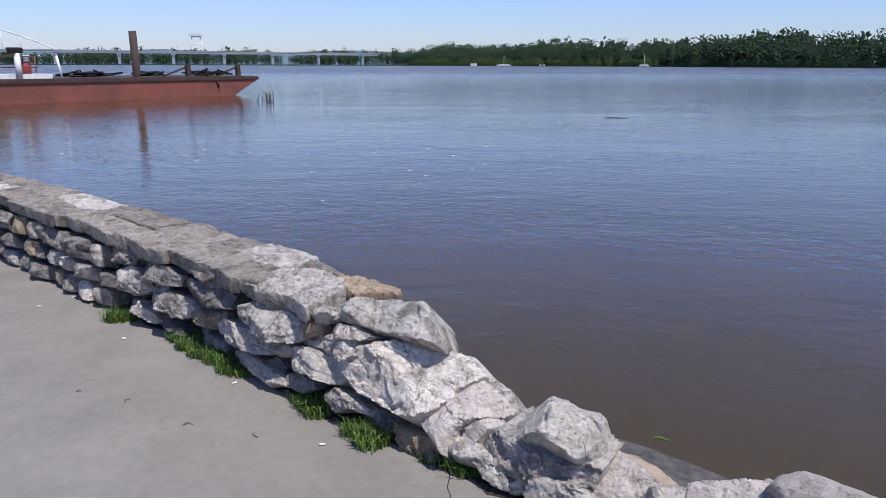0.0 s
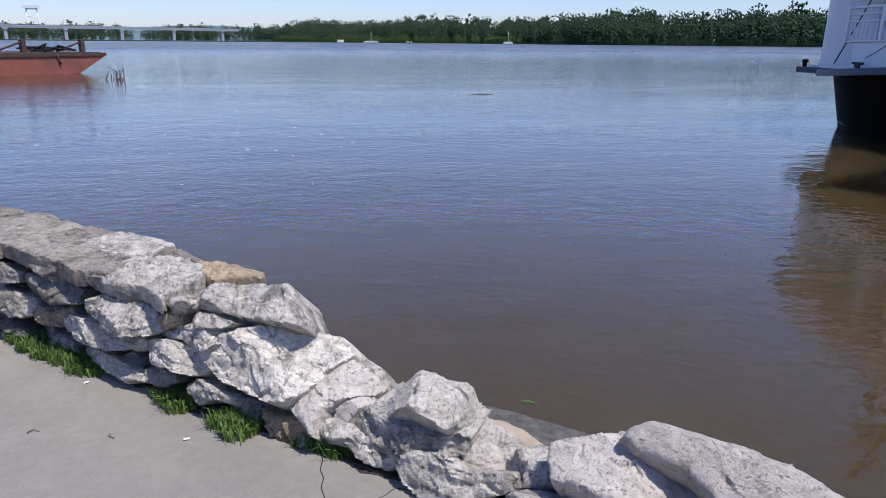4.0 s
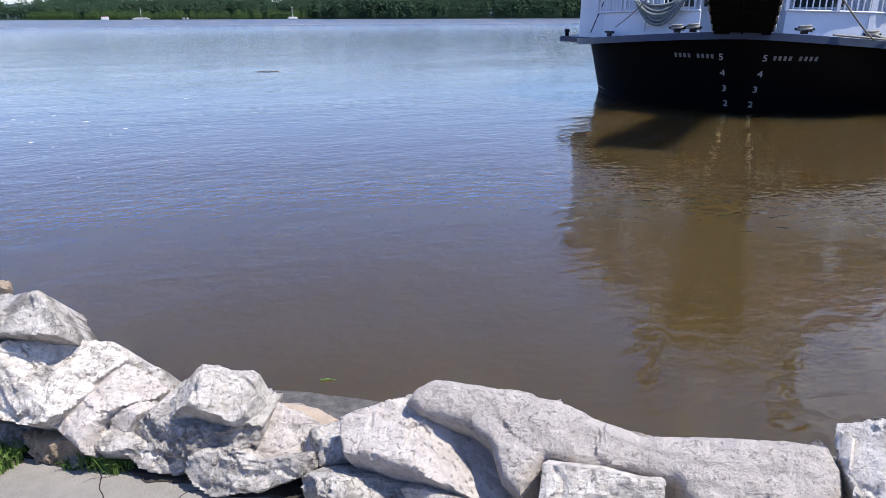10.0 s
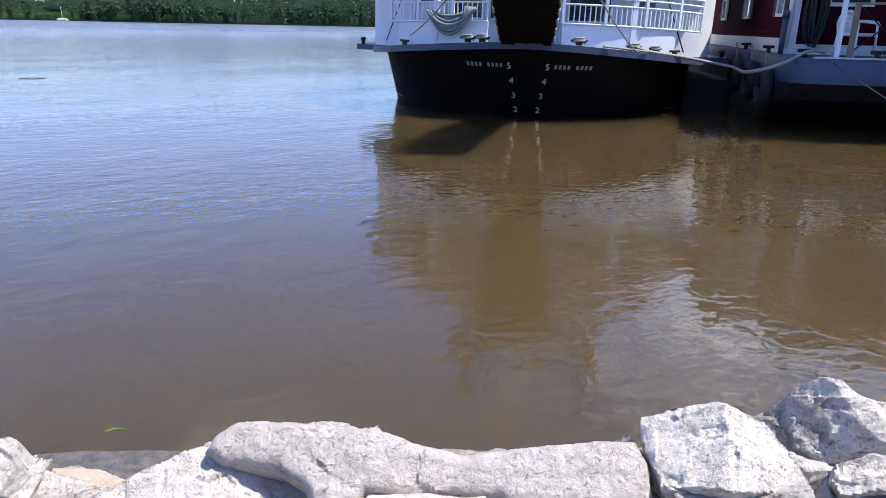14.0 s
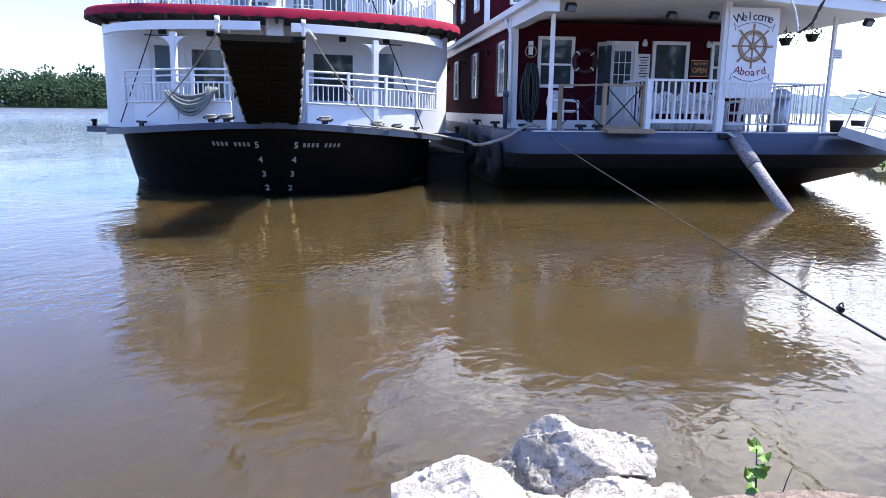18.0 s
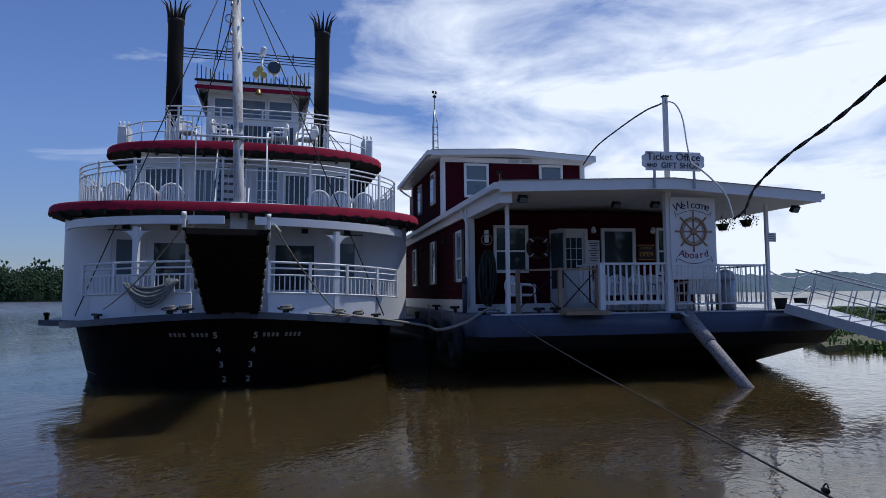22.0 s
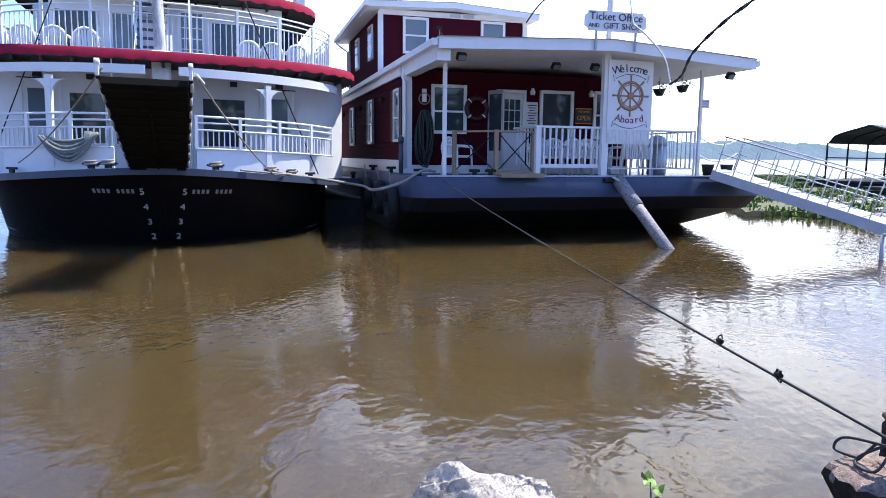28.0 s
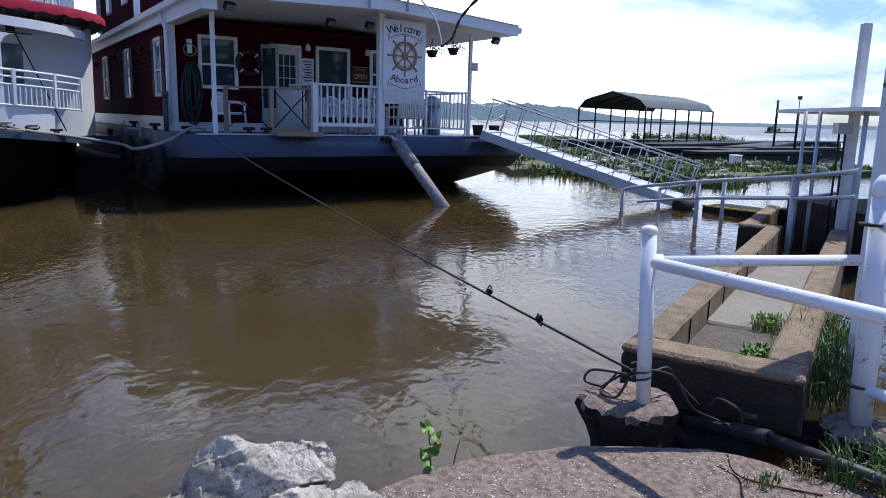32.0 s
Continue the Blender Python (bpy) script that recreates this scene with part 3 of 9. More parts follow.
def words(name, text, size, m, material, parent, width=None, deep=0.004):
    """Raised lettering in the built-in face, centred on m."""
    cu = bpy.data.curves.new(name, "FONT")
    cu.body, cu.size, cu.extrude = text, size, deep
    cu.align_x, cu.align_y = "CENTER", "CENTER"
    cu.resolution_u = 3
    tmp = new(name, cu)
    me = bpy.data.meshes.new_from_object(tmp)
    me.name = name
    bpy.data.objects.remove(tmp)
    if width:
        wide = max(v.co.x for v in me.vertices) - min(v.co.x for v in me.vertices)
        for v in me.vertices:
            v.co.x *= width / wide
    me.materials.append(material)
    return piece(name, me, parent, m)


def rock(size, seed, rough=0.1, cuts=9, chips=13, lean=1.0):
    """A quarried limestone: a block broken by flat chips, split in layers and pitted by noise."""
    rnd = random.Random(seed)
    bm = bmesh.new()
    bmesh.ops.create_cube(bm, size=2.0)
    bmesh.ops.subdivide_edges(bm, edges=bm.edges[:], cuts=cuts, use_grid_fill=True)
    planes = []
    for _ in range(chips):
        n = Vector((rnd.uniform(-1, 1), rnd.uniform(-1, 1), rnd.uniform(-0.9, 0.9))).normalized()
        reach = abs(n.x) + abs(n.y) + abs(n.z)
        planes.append((n, reach * rnd.uniform(0.56, 0.78)))
    off = Vector((rnd.uniform(-50, 50), rnd.uniform(-50, 50), rnd.uniform(-50, 50)))
    amp = rough * (size[0] * size[1] * size[2]) ** (1 / 3)
    skew = (rnd.uniform(-0.22, 0.22), rnd.uniform(-0.22, 0.22))
    dip = Vector((rnd.uniform(-0.25, 0.25), rnd.uniform(-0.25, 0.25), 1)).normalized()
    for v in bm.verts:
        p = v.co.copy()
        p.x *= 1 + skew[0] * p.y
        p.y *= 1 + skew[1] * p.x
        p.z *= 1 + 0.7 * skew[0] * p.x
        for n, d in planes:
            k = p.dot(n) - d
            if k > 0:
                p -= n * k * lean
        q = Vector((p.x * size[0], p.y * size[1], p.z * size[2]))
        out = p.normalized()
        w = q + noise.noise_vector(q * 6 + off) * 0.03
        ledgy = math.floor(w.dot(dip) * 22 + noise.noise(q * 3 + off) * 2)
        step = noise.noise(Vector((ledgy * 1.7, w.x * 2.5, w.y * 2.5)) + off)
        g = noise.noise(w * 7 + off) * 1.3 + abs(noise.noise(w * 16 + off)) * 1.1 + noise.noise(w * 40 + off) * 0.5 + step * 0.9
        v.co = q + Vector((out.x, out.y, out.z * 0.6)) * g * amp
    for f in bm.faces:
        f.smooth = True
    return bm


# ---- river, ground and far shores ----
bm = bmesh.new()
bmesh.ops.create_grid(bm, x_segments=8, y_segments=8, size=2600)
river = solo("water", bm, M_WATER, pose(0, 0, 0), "muddy brown river with low ripples", "river", kind="structure")

# the shore line: inner side of the stone wall, then the ledge, then the bank past the railings
SHORE = [(-60, 58), (-30, 30.0), (-12, 13.6), (-3.7, 6.2), (-1.9, 4.55), (-0.7, 3.45), (-0.1, 2.95), (0.4, 2.55), (0.95, 2.1), (1.5, 1.55), (2.05, 1.0), (2.6, 0.5), (3.15, 0.3), (3.45, -0.08), (3.62, -0.5), (3.66, -0.85), (3.64, -1.4), (3.4, -1.78), (3.1, -2.5), (6.5, -6.2), (12, -10.5), (17, -17.0), (40, -42), (120, -130)]
back = [(900, -1000), (2400, -2400), (-2400, -2400), (-2400, 1500), (-900, 760)]
ground = solo("ground", slab(SHORE[::1] + back, -1.5, 0.15), M_PAVE, pose(0, 0, 0), "worn grey concrete promenade beside the river", "ground", kind="structure")


def forest(name, line, tall, deep, count, seed, material, label, near=1.0):
    """A far wood along a line of (x, y): many crowns of leaf clumps, uneven in height."""
    rnd = random.Random(seed)
    base = bmesh.new()
    bmesh.ops.create_cone(base, cap_ends=False, segments=4, radius1=1.0, radius2=0.0, depth=1.0, matrix=Matrix.Translation((0, 0, 0.5)))
    bmesh.ops.create_cone(base, cap_ends=False, segments=4, radius1=0.0, radius2=1.0, depth=1.0, matrix=Matrix.Translation((0, 0, -0.5)))
    bmesh.ops.remove_doubles(base, verts=base.verts[:], dist=0.01)
    base.verts.index_update()
    bv = np.array([v.co[:] for v in base.verts])
    bf = np.array([[v.index for v in f.verts] for f in base.faces])
    base.free()
    total = sum(math.dist(a, b) for a, b in zip(line, line[1:]))
    vs, fs, nv = [], [], 0
    for _ in range(count):
        s = rnd.uniform(0, total)
        for a, b in zip(line, line[1:]):
            d = math.dist(a, b)
            if s <= d:
                break
            s -= d
        k = s / d
        nx, ny = -(b[1] - a[1]) / d, (b[0] - a[0]) / d
        o = rnd.uniform(0, deep)
        x, y = a[0] + (b[0] - a[0]) * k + nx * o, a[1] + (b[1] - a[1]) * k + ny * o
        h = tall * (0.62 + 0.38 * (o / deep)) * rnd.choice((rnd.uniform(0.66, 0.9), rnd.uniform(0.86, 1.0), rnd.uniform(0.95, 1.16))) * (1 + 0.2 * noise.noise(Vector((x * 0.012, y * 0.012, seed))))
        w = h * rnd.uniform(0.24, 0.40)
        for _ in range(rnd.randint(62, 74)):
            z = h * rnd.uniform(0.02, 0.94)
            fat = (1 - abs(z / h - 0.5) * 1.1)
            r = w * rnd.uniform(0.09, 0.22) * max(0.5, fat)
            c = np.array([x + rnd.gauss(0, w * 0.42) * fat, y + rnd.gauss(0, w * 0.42) * fat, z])
            jag = 1 + np.array([rnd.uniform(-0.42, 0.42) for _ in range(len(bv))])[:, None]
            vs.append(bv * jag * np.array([r, r, r * rnd.uniform(0.7, 1.25)]) + c)
            fs.append(bf + nv)
            nv += len(bv)
    v, f = np.concatenate(vs), np.concatenate(fs)
    me = bpy.data.meshes.new(name)
    me.from_pydata(v.tolist(), [], f.tolist())
    me.polygons.foreach_set("use_smooth", [True] * len(me.polygons))
    me.materials.append(material)
    return tagged(new(name, me), label, "woods", kind="stuff")


def bearing(deg, dist):
    return (0.3 + dist * math.sin(radians(deg)), 0.05 + dist * math.cos(radians(deg)))


forest("far_woods", [bearing(-46, 1150), bearing(-30, 1120), bearing(-12, 1060), bearing(-4, 960), bearing(0, 860)], 24, 60, 800, 3, M_TREE, "green summer woods along the far river bank")
forest("far_woods", [bearing(-2, 790), bearing(2, 745), bearing(14, 690), bearing(19, 650)], 25, 45, 650, 4, M_TREE, "green summer woods along the far river bank")
forest("far_woods", [bearing(18.5, 610), bearing(24, 560), bearing(34, 520), bearing(46, 500), bearing(60, 520)], 25.5, 45, 900, 5, M_TREE, "green summer woods along the far river bank")
forest("low_bank_trees", [bearing(-2, 770), bearing(4, 700), bearing(17, 640)], 9, 12, 260, 7, M_TREE2, "lower sunlit bushes at the far waterline")
forest("low_bank_trees", [bearing(19, 604), bearing(24, 555), bearing(34, 515), bearing(46, 496), bearing(60, 514)], 8, 10, 400, 8, M_TREE, "low willows at the far waterline")

forest("bank_trees", [bearing(290, 62), bearing(262, 46), bearing(230, 42), bearing(195, 44), bearing(165, 62)], 13, 12, 110, 19, M_TREE, "leafy trees on the near bank, mirrored in the windows")


def hills(name, line, tall, seed):
    """A long far ridge as a low solid with an uneven crest."""
    bm = bmesh.new()
    pts = []
    for a, b in zip(line, line[1:]):
        for k in range(24):
            t = k / 24
            pts.append((a[0] + (b[0] - a[0]) * t, a[1] + (b[1] - a[1]) * t, a[2] + (b[2] - a[2]) * t))
    pts.append(line[-1])
    lo = [bm.verts.new((x, y, -2)) for x, y, h in pts]
    hi = [bm.verts.new((x * 1.05, y * 1.05, h * (1 + 0.18 * noise.noise(Vector((x * 0.01, y * 0.01, seed))) + 0.10 * noise.noise(Vector((x * 0.06, y * 0.06, seed)))))) for x, y, h in pts]
    bk = [bm.verts.new((x * 1.3, y * 1.3, -2)) for x, y, h in pts]
    for A, B in ((lo, hi), (hi, bk)):
        for k in range(len(pts) - 1):
            bm.faces.new((A[k], A[k + 1], B[k + 1], B[k]))
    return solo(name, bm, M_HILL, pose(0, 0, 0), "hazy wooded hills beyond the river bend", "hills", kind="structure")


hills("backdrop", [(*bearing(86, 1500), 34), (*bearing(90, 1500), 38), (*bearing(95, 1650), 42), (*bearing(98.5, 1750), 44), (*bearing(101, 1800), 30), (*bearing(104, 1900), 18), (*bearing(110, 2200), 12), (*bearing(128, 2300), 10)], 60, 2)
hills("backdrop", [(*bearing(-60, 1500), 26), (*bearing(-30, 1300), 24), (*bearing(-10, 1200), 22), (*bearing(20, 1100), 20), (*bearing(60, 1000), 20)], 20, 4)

# ---- stone wall ----
WALL = [(-34.0, 32.2), (-12.0, 13.1), (-3.94, 6.11), (-2.66, 5.03), (-1.77, 4.26), (-1.12, 3.65), (-0.8, 3.39), (-0.47, 3.08)]
TOP = [0.72, 0.72, 0.715, 0.715, 0.71, 0.71, 0.715, 0.72]


def wall_at(s):
    """Place, direction, river side and height of the wall's front foot, s metres from its low end."""
    for i in range(len(WALL) - 1, 0, -1):
        a, b = Vector(WALL[i]), Vector(WALL[i - 1])
        d = (b - a).length
        if s <= d or i == 1:
            k = s / d
            t = (b - a) / d
            n = Vector((t.y, -t.x))
            if n.y < 0:
                n = -n
            return a.lerp(b, k), t, n, TOP[i] + (TOP[i - 1] - TOP[i]) * k
        s -= d


def hewn_mesh(outline, depth, bulge, facets, material, cell, rough, seed, ragged=1.0):
    """A split stone: an outline in the face's plane, a bulged and chipped face, ragged edges and sides running back."""
    rnd = random.Random(seed)
    pts = np.array(outline, float)
    nxt = np.roll(pts, -1, axis=0)
    lo, hi = pts.min(0) - 2.6 * cell, pts.max(0) + 2.6 * cell
    nx, ny = int((hi[0] - lo[0]) / cell) + 2, int((hi[1] - lo[1]) / cell) + 2
    gx, gy = np.meshgrid(lo[0] + np.arange(nx) * cell, lo[1] + np.arange(ny) * cell, indexing="ij")
    p = np.stack([gx.ravel(), gy.ravel()], 1)
    dist, inside_ = np.full(len(p), 9.0), np.zeros(len(p), bool)
    for a, b in zip(pts, nxt):
        ab = b - a
        t = np.clip(((p - a) @ ab) / max(1e-9, ab @ ab), 0, 1)
        dist = np.minimum(dist, np.hypot(*(p - a - t[:, None] * ab).T))
        cross_ = (a[1] > p[:, 1]) != (b[1] > p[:, 1])
        with np.errstate(divide="ignore", invalid="ignore"):
            inside_ ^= cross_ & (p[:, 0] < (b[0] - a[0]) * (p[:, 1] - a[1]) / (b[1] - a[1]) + a[0])
    d = np.where(inside_, dist, -dist)
    slope = np.stack(np.gradient(d.reshape(nx, ny), cell), -1).reshape(-1, 2)
    slope /= np.maximum(0.2, np.linalg.norm(slope, axis=1))[:, None]
    mid = pts.mean(0)
    chips = [(rnd.gauss(0, 0.30), rnd.gauss(0, 0.34), rnd.uniform(0.02, 0.42) * bulge) for _ in range(facets and facets + 2)]
    off = Vector((rnd.uniform(-50, 50), rnd.uniform(-50, 50), rnd.uniform(-50, 50)))
    dip = Vector((rnd.uniform(-0.5, 0.5), 1, rnd.uniform(-0.3, 0.6))).normalized()
    verts, keep, rim = [], [], []
    wrap = 0.20 * bulge + 0.004
    for (x, y), di, (sx, sy) in zip(p, d, slope):
        q = Vector((x, y, 0))
        di += noise.noise(q * 14 + off) * 0.010 * rough * ragged + noise.noise(q * 38 + off) * 0.004 * rough
        h = bulge * (1 - math.exp(-max(0.0, di) / wrap)) - 0.55 * bulge
        for a, b, c in chips:
            h = min(h, c + a * (x - mid[0]) + b * (y - mid[1]))
        w = q + noise.noise_vector(q * 7 + off) * 0.02
        w.z = h
        lay = w.dot(dip) * 30 + noise.noise(q * 4 + off) * 2.2
        step = noise.noise(Vector((math.floor(lay) * 1.7, x * 3, y * 3)) + off)
        cleft = max(0.0, 1 - abs(noise.noise(w * 5.5 + off * 2)) * 16)
        g = noise.noise(w * 8 + off) * 0.011 - abs(noise.noise(w * 16 + off)) * 0.008 + noise.noise(w * 47 + off) * 0.007 + step * 0.017 + noise.noise(w * 95 + off) * 0.004 - cleft * 0.012
        # flat broken facets at two sizes
        for size_, tall_ in ((6.5, 0.034), (17.0, 0.013)):
            qs = w * size_ + off
            c_ = noise.voronoi(qs)[1][0]
            h += rough * tall_ * min(1.0, max(0.0, di / (2.5 * cell))) * ((qs - c_).dot(noise.noise_vector(c_ * 3.7)) + 0.35 * noise.noise(c_ * 9.1))
        h += g * rough * 0.8
        k = 1.0
        if di < 0:
            # the edge turns back into the wall
            x, y = x - di * sx, y - di * sy
            back_ = min(1.0, -di / (1.2 * cell))
            h -= depth * back_
            k = 1 - 0.08 * back_
        if abs(di) < 0.8 * cell:
            rim.append(h)
        verts.append((mid[0] + (x - mid[0]) * k, mid[1] + (y - mid[1]) * k, h))
        keep.append(di > -2.0 * cell)
    # the rim of the face lies in its plane
    sink = float(np.median(rim)) if rim else 0.0
    verts = [(x, y, z - sink) for x, y, z in verts]
    faces = []
    for i in range(nx - 1):
        for j in range(ny - 1):
            f = (i * ny + j, (i + 1) * ny + j, (i + 1) * ny + j + 1, i * ny + j + 1)
            if keep[f[0]] and keep[f[1]] and keep[f[2]] and keep[f[3]]:
                faces.append(f)
    me = bpy.data.meshes.new("stone")
    me.from_pydata(verts, [], faces)
    bm = bmesh.new()
    bm.from_mesh(me)
    bmesh.ops.delete(bm, geom=[v for v in bm.verts if not v.link_faces], context="VERTS")
    tip = bm.verts.new((mid[0], mid[1], -depth))
    for e in [e for e in bm.edges if e.is_boundary]:
        bm.faces.new((e.verts[0], e.verts[1], tip))
    bmesh.ops.recalc_face_normals(bm, faces=bm.faces)
    bm.to_mesh(me)
    bm.free()
    me.polygons.foreach_set("use_smooth", [True] * len(me.polygons))
    me.set_sharp_from_angle(angle=radians(36))
    me.materials.append(material)
    return me


def face_frame(place, bear, tilt):
    """Frame of a stone's face: x along it, y up it, z out of it; bear: where it looks, tilt: how far it leans back."""
    a, e = radians(bear), radians(tilt)
    n = Vector((math.sin(a) * math.cos(e), math.cos(a) * math.cos(e), math.sin(e)))
    ux = Vector((-math.cos(a), math.sin(a), 0))
    uy = n.cross(ux)
    m = Matrix((ux, uy, n)).transposed().to_4x4()
    m.translation = place
    return m


hewn_made = 0


def hewn(name, place, bear, tilt, outline, depth, bulge, facets, material, cell, rough):
    """One stone of the wall, set by the middle of its face."""
    global hewn_made
    hewn_made += 1
    # neighbours touch: each outline grows a little
    cx, cy = sum(p[0] for p in outline) / len(outline), sum(p[1] for p in outline) / len(outline)
    outline = [(cx + (x - cx) * 1.07, cy + (y - cy) * 1.09) for x, y in outline]
    return piece(name, hewn_mesh(outline, depth, bulge, facets, material, cell, rough, 500 + hewn_made), stone_wall, face_frame(place, bear, tilt))


stone_wall = thing("stone_wall", pose(0, 0, 0), "low rough limestone wall with flat cap slabs and tumbled end", "stone wall")
rnd = random.Random(11)
stones_made = 0
core = [[], [], [], []]
for k in range(70):
    p, t, n, h = wall_at(0.45 + k * 0.4)
    for j, (o, z) in enumerate(((0.11, 0.0), (0.11, h - 0.06), (0.46, h - 0.06), (0.46, -0.6))):
        core[j].append((p.x + n.x * o, p.y + n.y * o, z))
part("core", ribbon(core), M_MORTAR, stone_wall, "dark mortar between the stones")
# courses of split stones in the standing wall
def joint(c, s):
    """Height of the joint under course c, as a share of the wall, waving along it."""
    return (0.0, 0.33, 0.64, 1.0)[c] + (0.075 * noise.noise(Vector((s * 2.3, c * 9.1, 1.0))) if 0 < c < 3 else 0.0)


for c in range(3):
    s = (2.42, 2.30, 2.46)[c]
    while s < 13.0:
        far = s > 4.2
        w = rnd.uniform(0.15, 0.36) * (1.2 if far else 1)
        p, t, n, h = wall_at(s + w / 2)
        full = h - 0.15 - 0.085
        lean = rnd.uniform(-0.05, 0.05)
        gap = rnd.uniform(0.014, 0.022)
        z0a, z0b, z1a, z1b = (0.15 + full * joint(k, q) for k, q in ((c, s), (c, s + w), (c + 1, s), (c + 1, s + w)))
        zm = (z0a + z0b + z1a + z1b) / 4
        hw = w / 2 - gap
        chop = rnd.uniform(0.02, 0.06)
        # stones run against the frame's x, which points back along the wall
        ring = [(hw, z0a + gap - zm), (-hw + chop, z0b + gap - zm), (-hw, z0b + gap + chop - zm), (-hw + lean * 0.6, z1b - gap - chop * 0.6 - zm), (-hw + chop + lean, z1b - gap - zm), (hw - chop + lean, z1a - gap - zm), (hw + lean * 0.4, z1a - gap - chop * 0.7 - zm)]
        mat_ = rnd.choice((M_STONE, M_STONE_D, M_STONE_D, M_STONE_D, M_STONE, M_STONE_B if rnd.random() < 0.5 else M_STONE_W))
        me = hewn_mesh(ring, 0.13, rnd.uniform(0.02, 0.045), rnd.randint(2, 4), mat_, 0.03 if far else 0.0105, 0.8, 2000 + stones_made)
        out = -rnd.uniform(-0.01, 0.03) - 0.012
        piece("stone", me, stone_wall, face_frame((p.x + n.x * out, p.y + n.y * out, zm), math.degrees(math.atan2(-n.x, -n.y)), rnd.uniform(4, 20)))
        stones_made += 1
        s += w
# flat cap slabs in two uneven rows
for row, (o0, o1) in enumerate(((-0.02, 0.24), (0.24, 0.50))):
    s = 0.62 + 0.14 * row
    while s < 15:
        far = s > 4.5
        w = rnd.uniform(0.26, 0.62)
        p, t, n, h = wall_at(s + w / 2)
        f, b = o0 + rnd.uniform(-0.03, 0.03), o1 + rnd.uniform(-0.02, 0.04)
        mid_o = (f + b) / 2
        hw, hd = w / 2 + 0.006, (b - f) / 2 + 0.006
        ring = [(hw, -hd + rnd.uniform(-0.02, 0.02)), (rnd.uniform(-0.2, 0.2) * hw, -hd - rnd.uniform(0, 0.03)), (-hw, -hd + rnd.uniform(-0.02, 0.02)), (-hw + rnd.uniform(-0.03, 0.03), hd * 0.3), (-hw, hd), (rnd.uniform(-0.3, 0.3) * hw, hd + rnd.uniform(0, 0.03)), (hw, hd), (hw + rnd.uniform(-0.03, 0.03), hd * 0.2)]
        me = hewn_mesh(ring, 0.085 if row == 0 else 0.16, 0.012, 0, rnd.choice((M_CAP, M_CAP, M_STONE)), 0.03 if far else 0.0105, 0.75, 3000 + stones_made, 0.3)
        piece("cap_slab", me, stone_wall, face_frame((p.x + n.x * mid_o, p.y + n.y * mid_o, h + 0.012 + rnd.uniform(-0.009, 0.009)), math.degrees(math.atan2(-n.x, -n.y)), 90 + rnd.uniform(-3, 3)))
        stones_made += 1
        s += w
# the tumbled end of the wall, and the stones past the mortared stretch
hewn('stone', (-2.09, 4.57, 0.589), 221, 10, [(-0.164, 0.031), (0.011, 0.079), (0.163, 0.017), (0.112, -0.053), (-0.132, -0.075)], 0.14, 0.03, 2, M_STONE_D, 0.008, 1)
hewn('stone', (-1.76, 4.26, 0.561), 221, 12, [(-0.282, 0.05), (-0.131, 0.05), (0.101, 0.051), (0.287, 0.029), (0.288, -0.03), (0.101, -0.062), (-0.15, -0.069), (-0.261, -0.018)], 0.14, 0.035, 2, M_STONE_D, 0.008, 1)
hewn('stone', (-2.04, 4.50, 0.425), 221, 12, [(-0.174, 0.021), (-0.042, 0.096), (0.161, 0.094), (0.262, -0.0), (0.093, -0.079), (-0.12, -0.084), (-0.203, -0.051)], 0.14, 0.04, 3, M_STONE, 0.008, 1)
hewn('stone', (-1.67, 4.17, 0.394), 221, 14, [(-0.242, 0.009), (-0.164, 0.073), (0.001, 0.086), (0.231, 0.053), (0.279, -0.024), (0.149, -0.071), (-0.081, -0.071), (-0.211, -0.055)], 0.14, 0.045, 3, M_STONE, 0.008, 1)
hewn('stone', (-1.32, 3.88, 0.542), 221, 12, [(-0.276, -0.01), (-0.17, 0.052), (0.03, 0.078), (0.275, 0.049), (0.289, -0.023), (0.037, -0.074), (-0.229, -0.074)], 0.14, 0.04, 3, M_STONE_D, 0.008, 1)
hewn('stone', (-1.24, 3.81, 0.649), 221, 10, [(-0.222, 0.02), (-0.115, 0.054), (0.074, 0.034), (0.192, -0.001), (0.195, -0.043), (0.017, -0.039), (-0.164, -0.024)], 0.14, 0.03, 2, M_STONE_D, 0.008, 1)
hewn('stone', (-1.35, 3.90, 0.377), 221, 15, [(-0.184, 0.006), (-0.079, 0.044), (0.106, 0.04), (0.157, 0.022), (0.143, -0.038), (-0.011, -0.046), (-0.149, -0.03)], 0.14, 0.03, 2, M_STONE_B, 0.008, 1)
hewn('stone', (-1.04, 3.60, 0.381), 224, 16, [(-0.284, 0.007), (-0.182, 0.056), (0.137, 0.061), (0.259, 0.031), (0.261, -0.012), (0.142, -0.055), (-0.13, -0.057), (-0.261, -0.032)], 0.14, 0.035, 2, M_STONE, 0.008, 1)
hewn('stone', (-0.85, 3.42, 0.538), 224, 12, [(-0.264, 0.022), (-0.138, 0.079), (0.085, 0.09), (0.215, 0.057), (0.24, -0.016), (0.174, -0.061), (-0.017, -0.091), (-0.118, -0.053), (-0.225, -0.03)], 0.14, 0.05, 3, M_STONE, 0.008, 1)
hewn('stone', (-1.93, 4.38, 0.255), 221, 18, [(-0.229, 0.029), (-0.085, 0.053), (0.096, 0.025), (0.189, -0.026), (0.115, -0.056), (-0.102, -0.023)], 0.14, 0.03, 2, M_STONE, 0.008, 1)
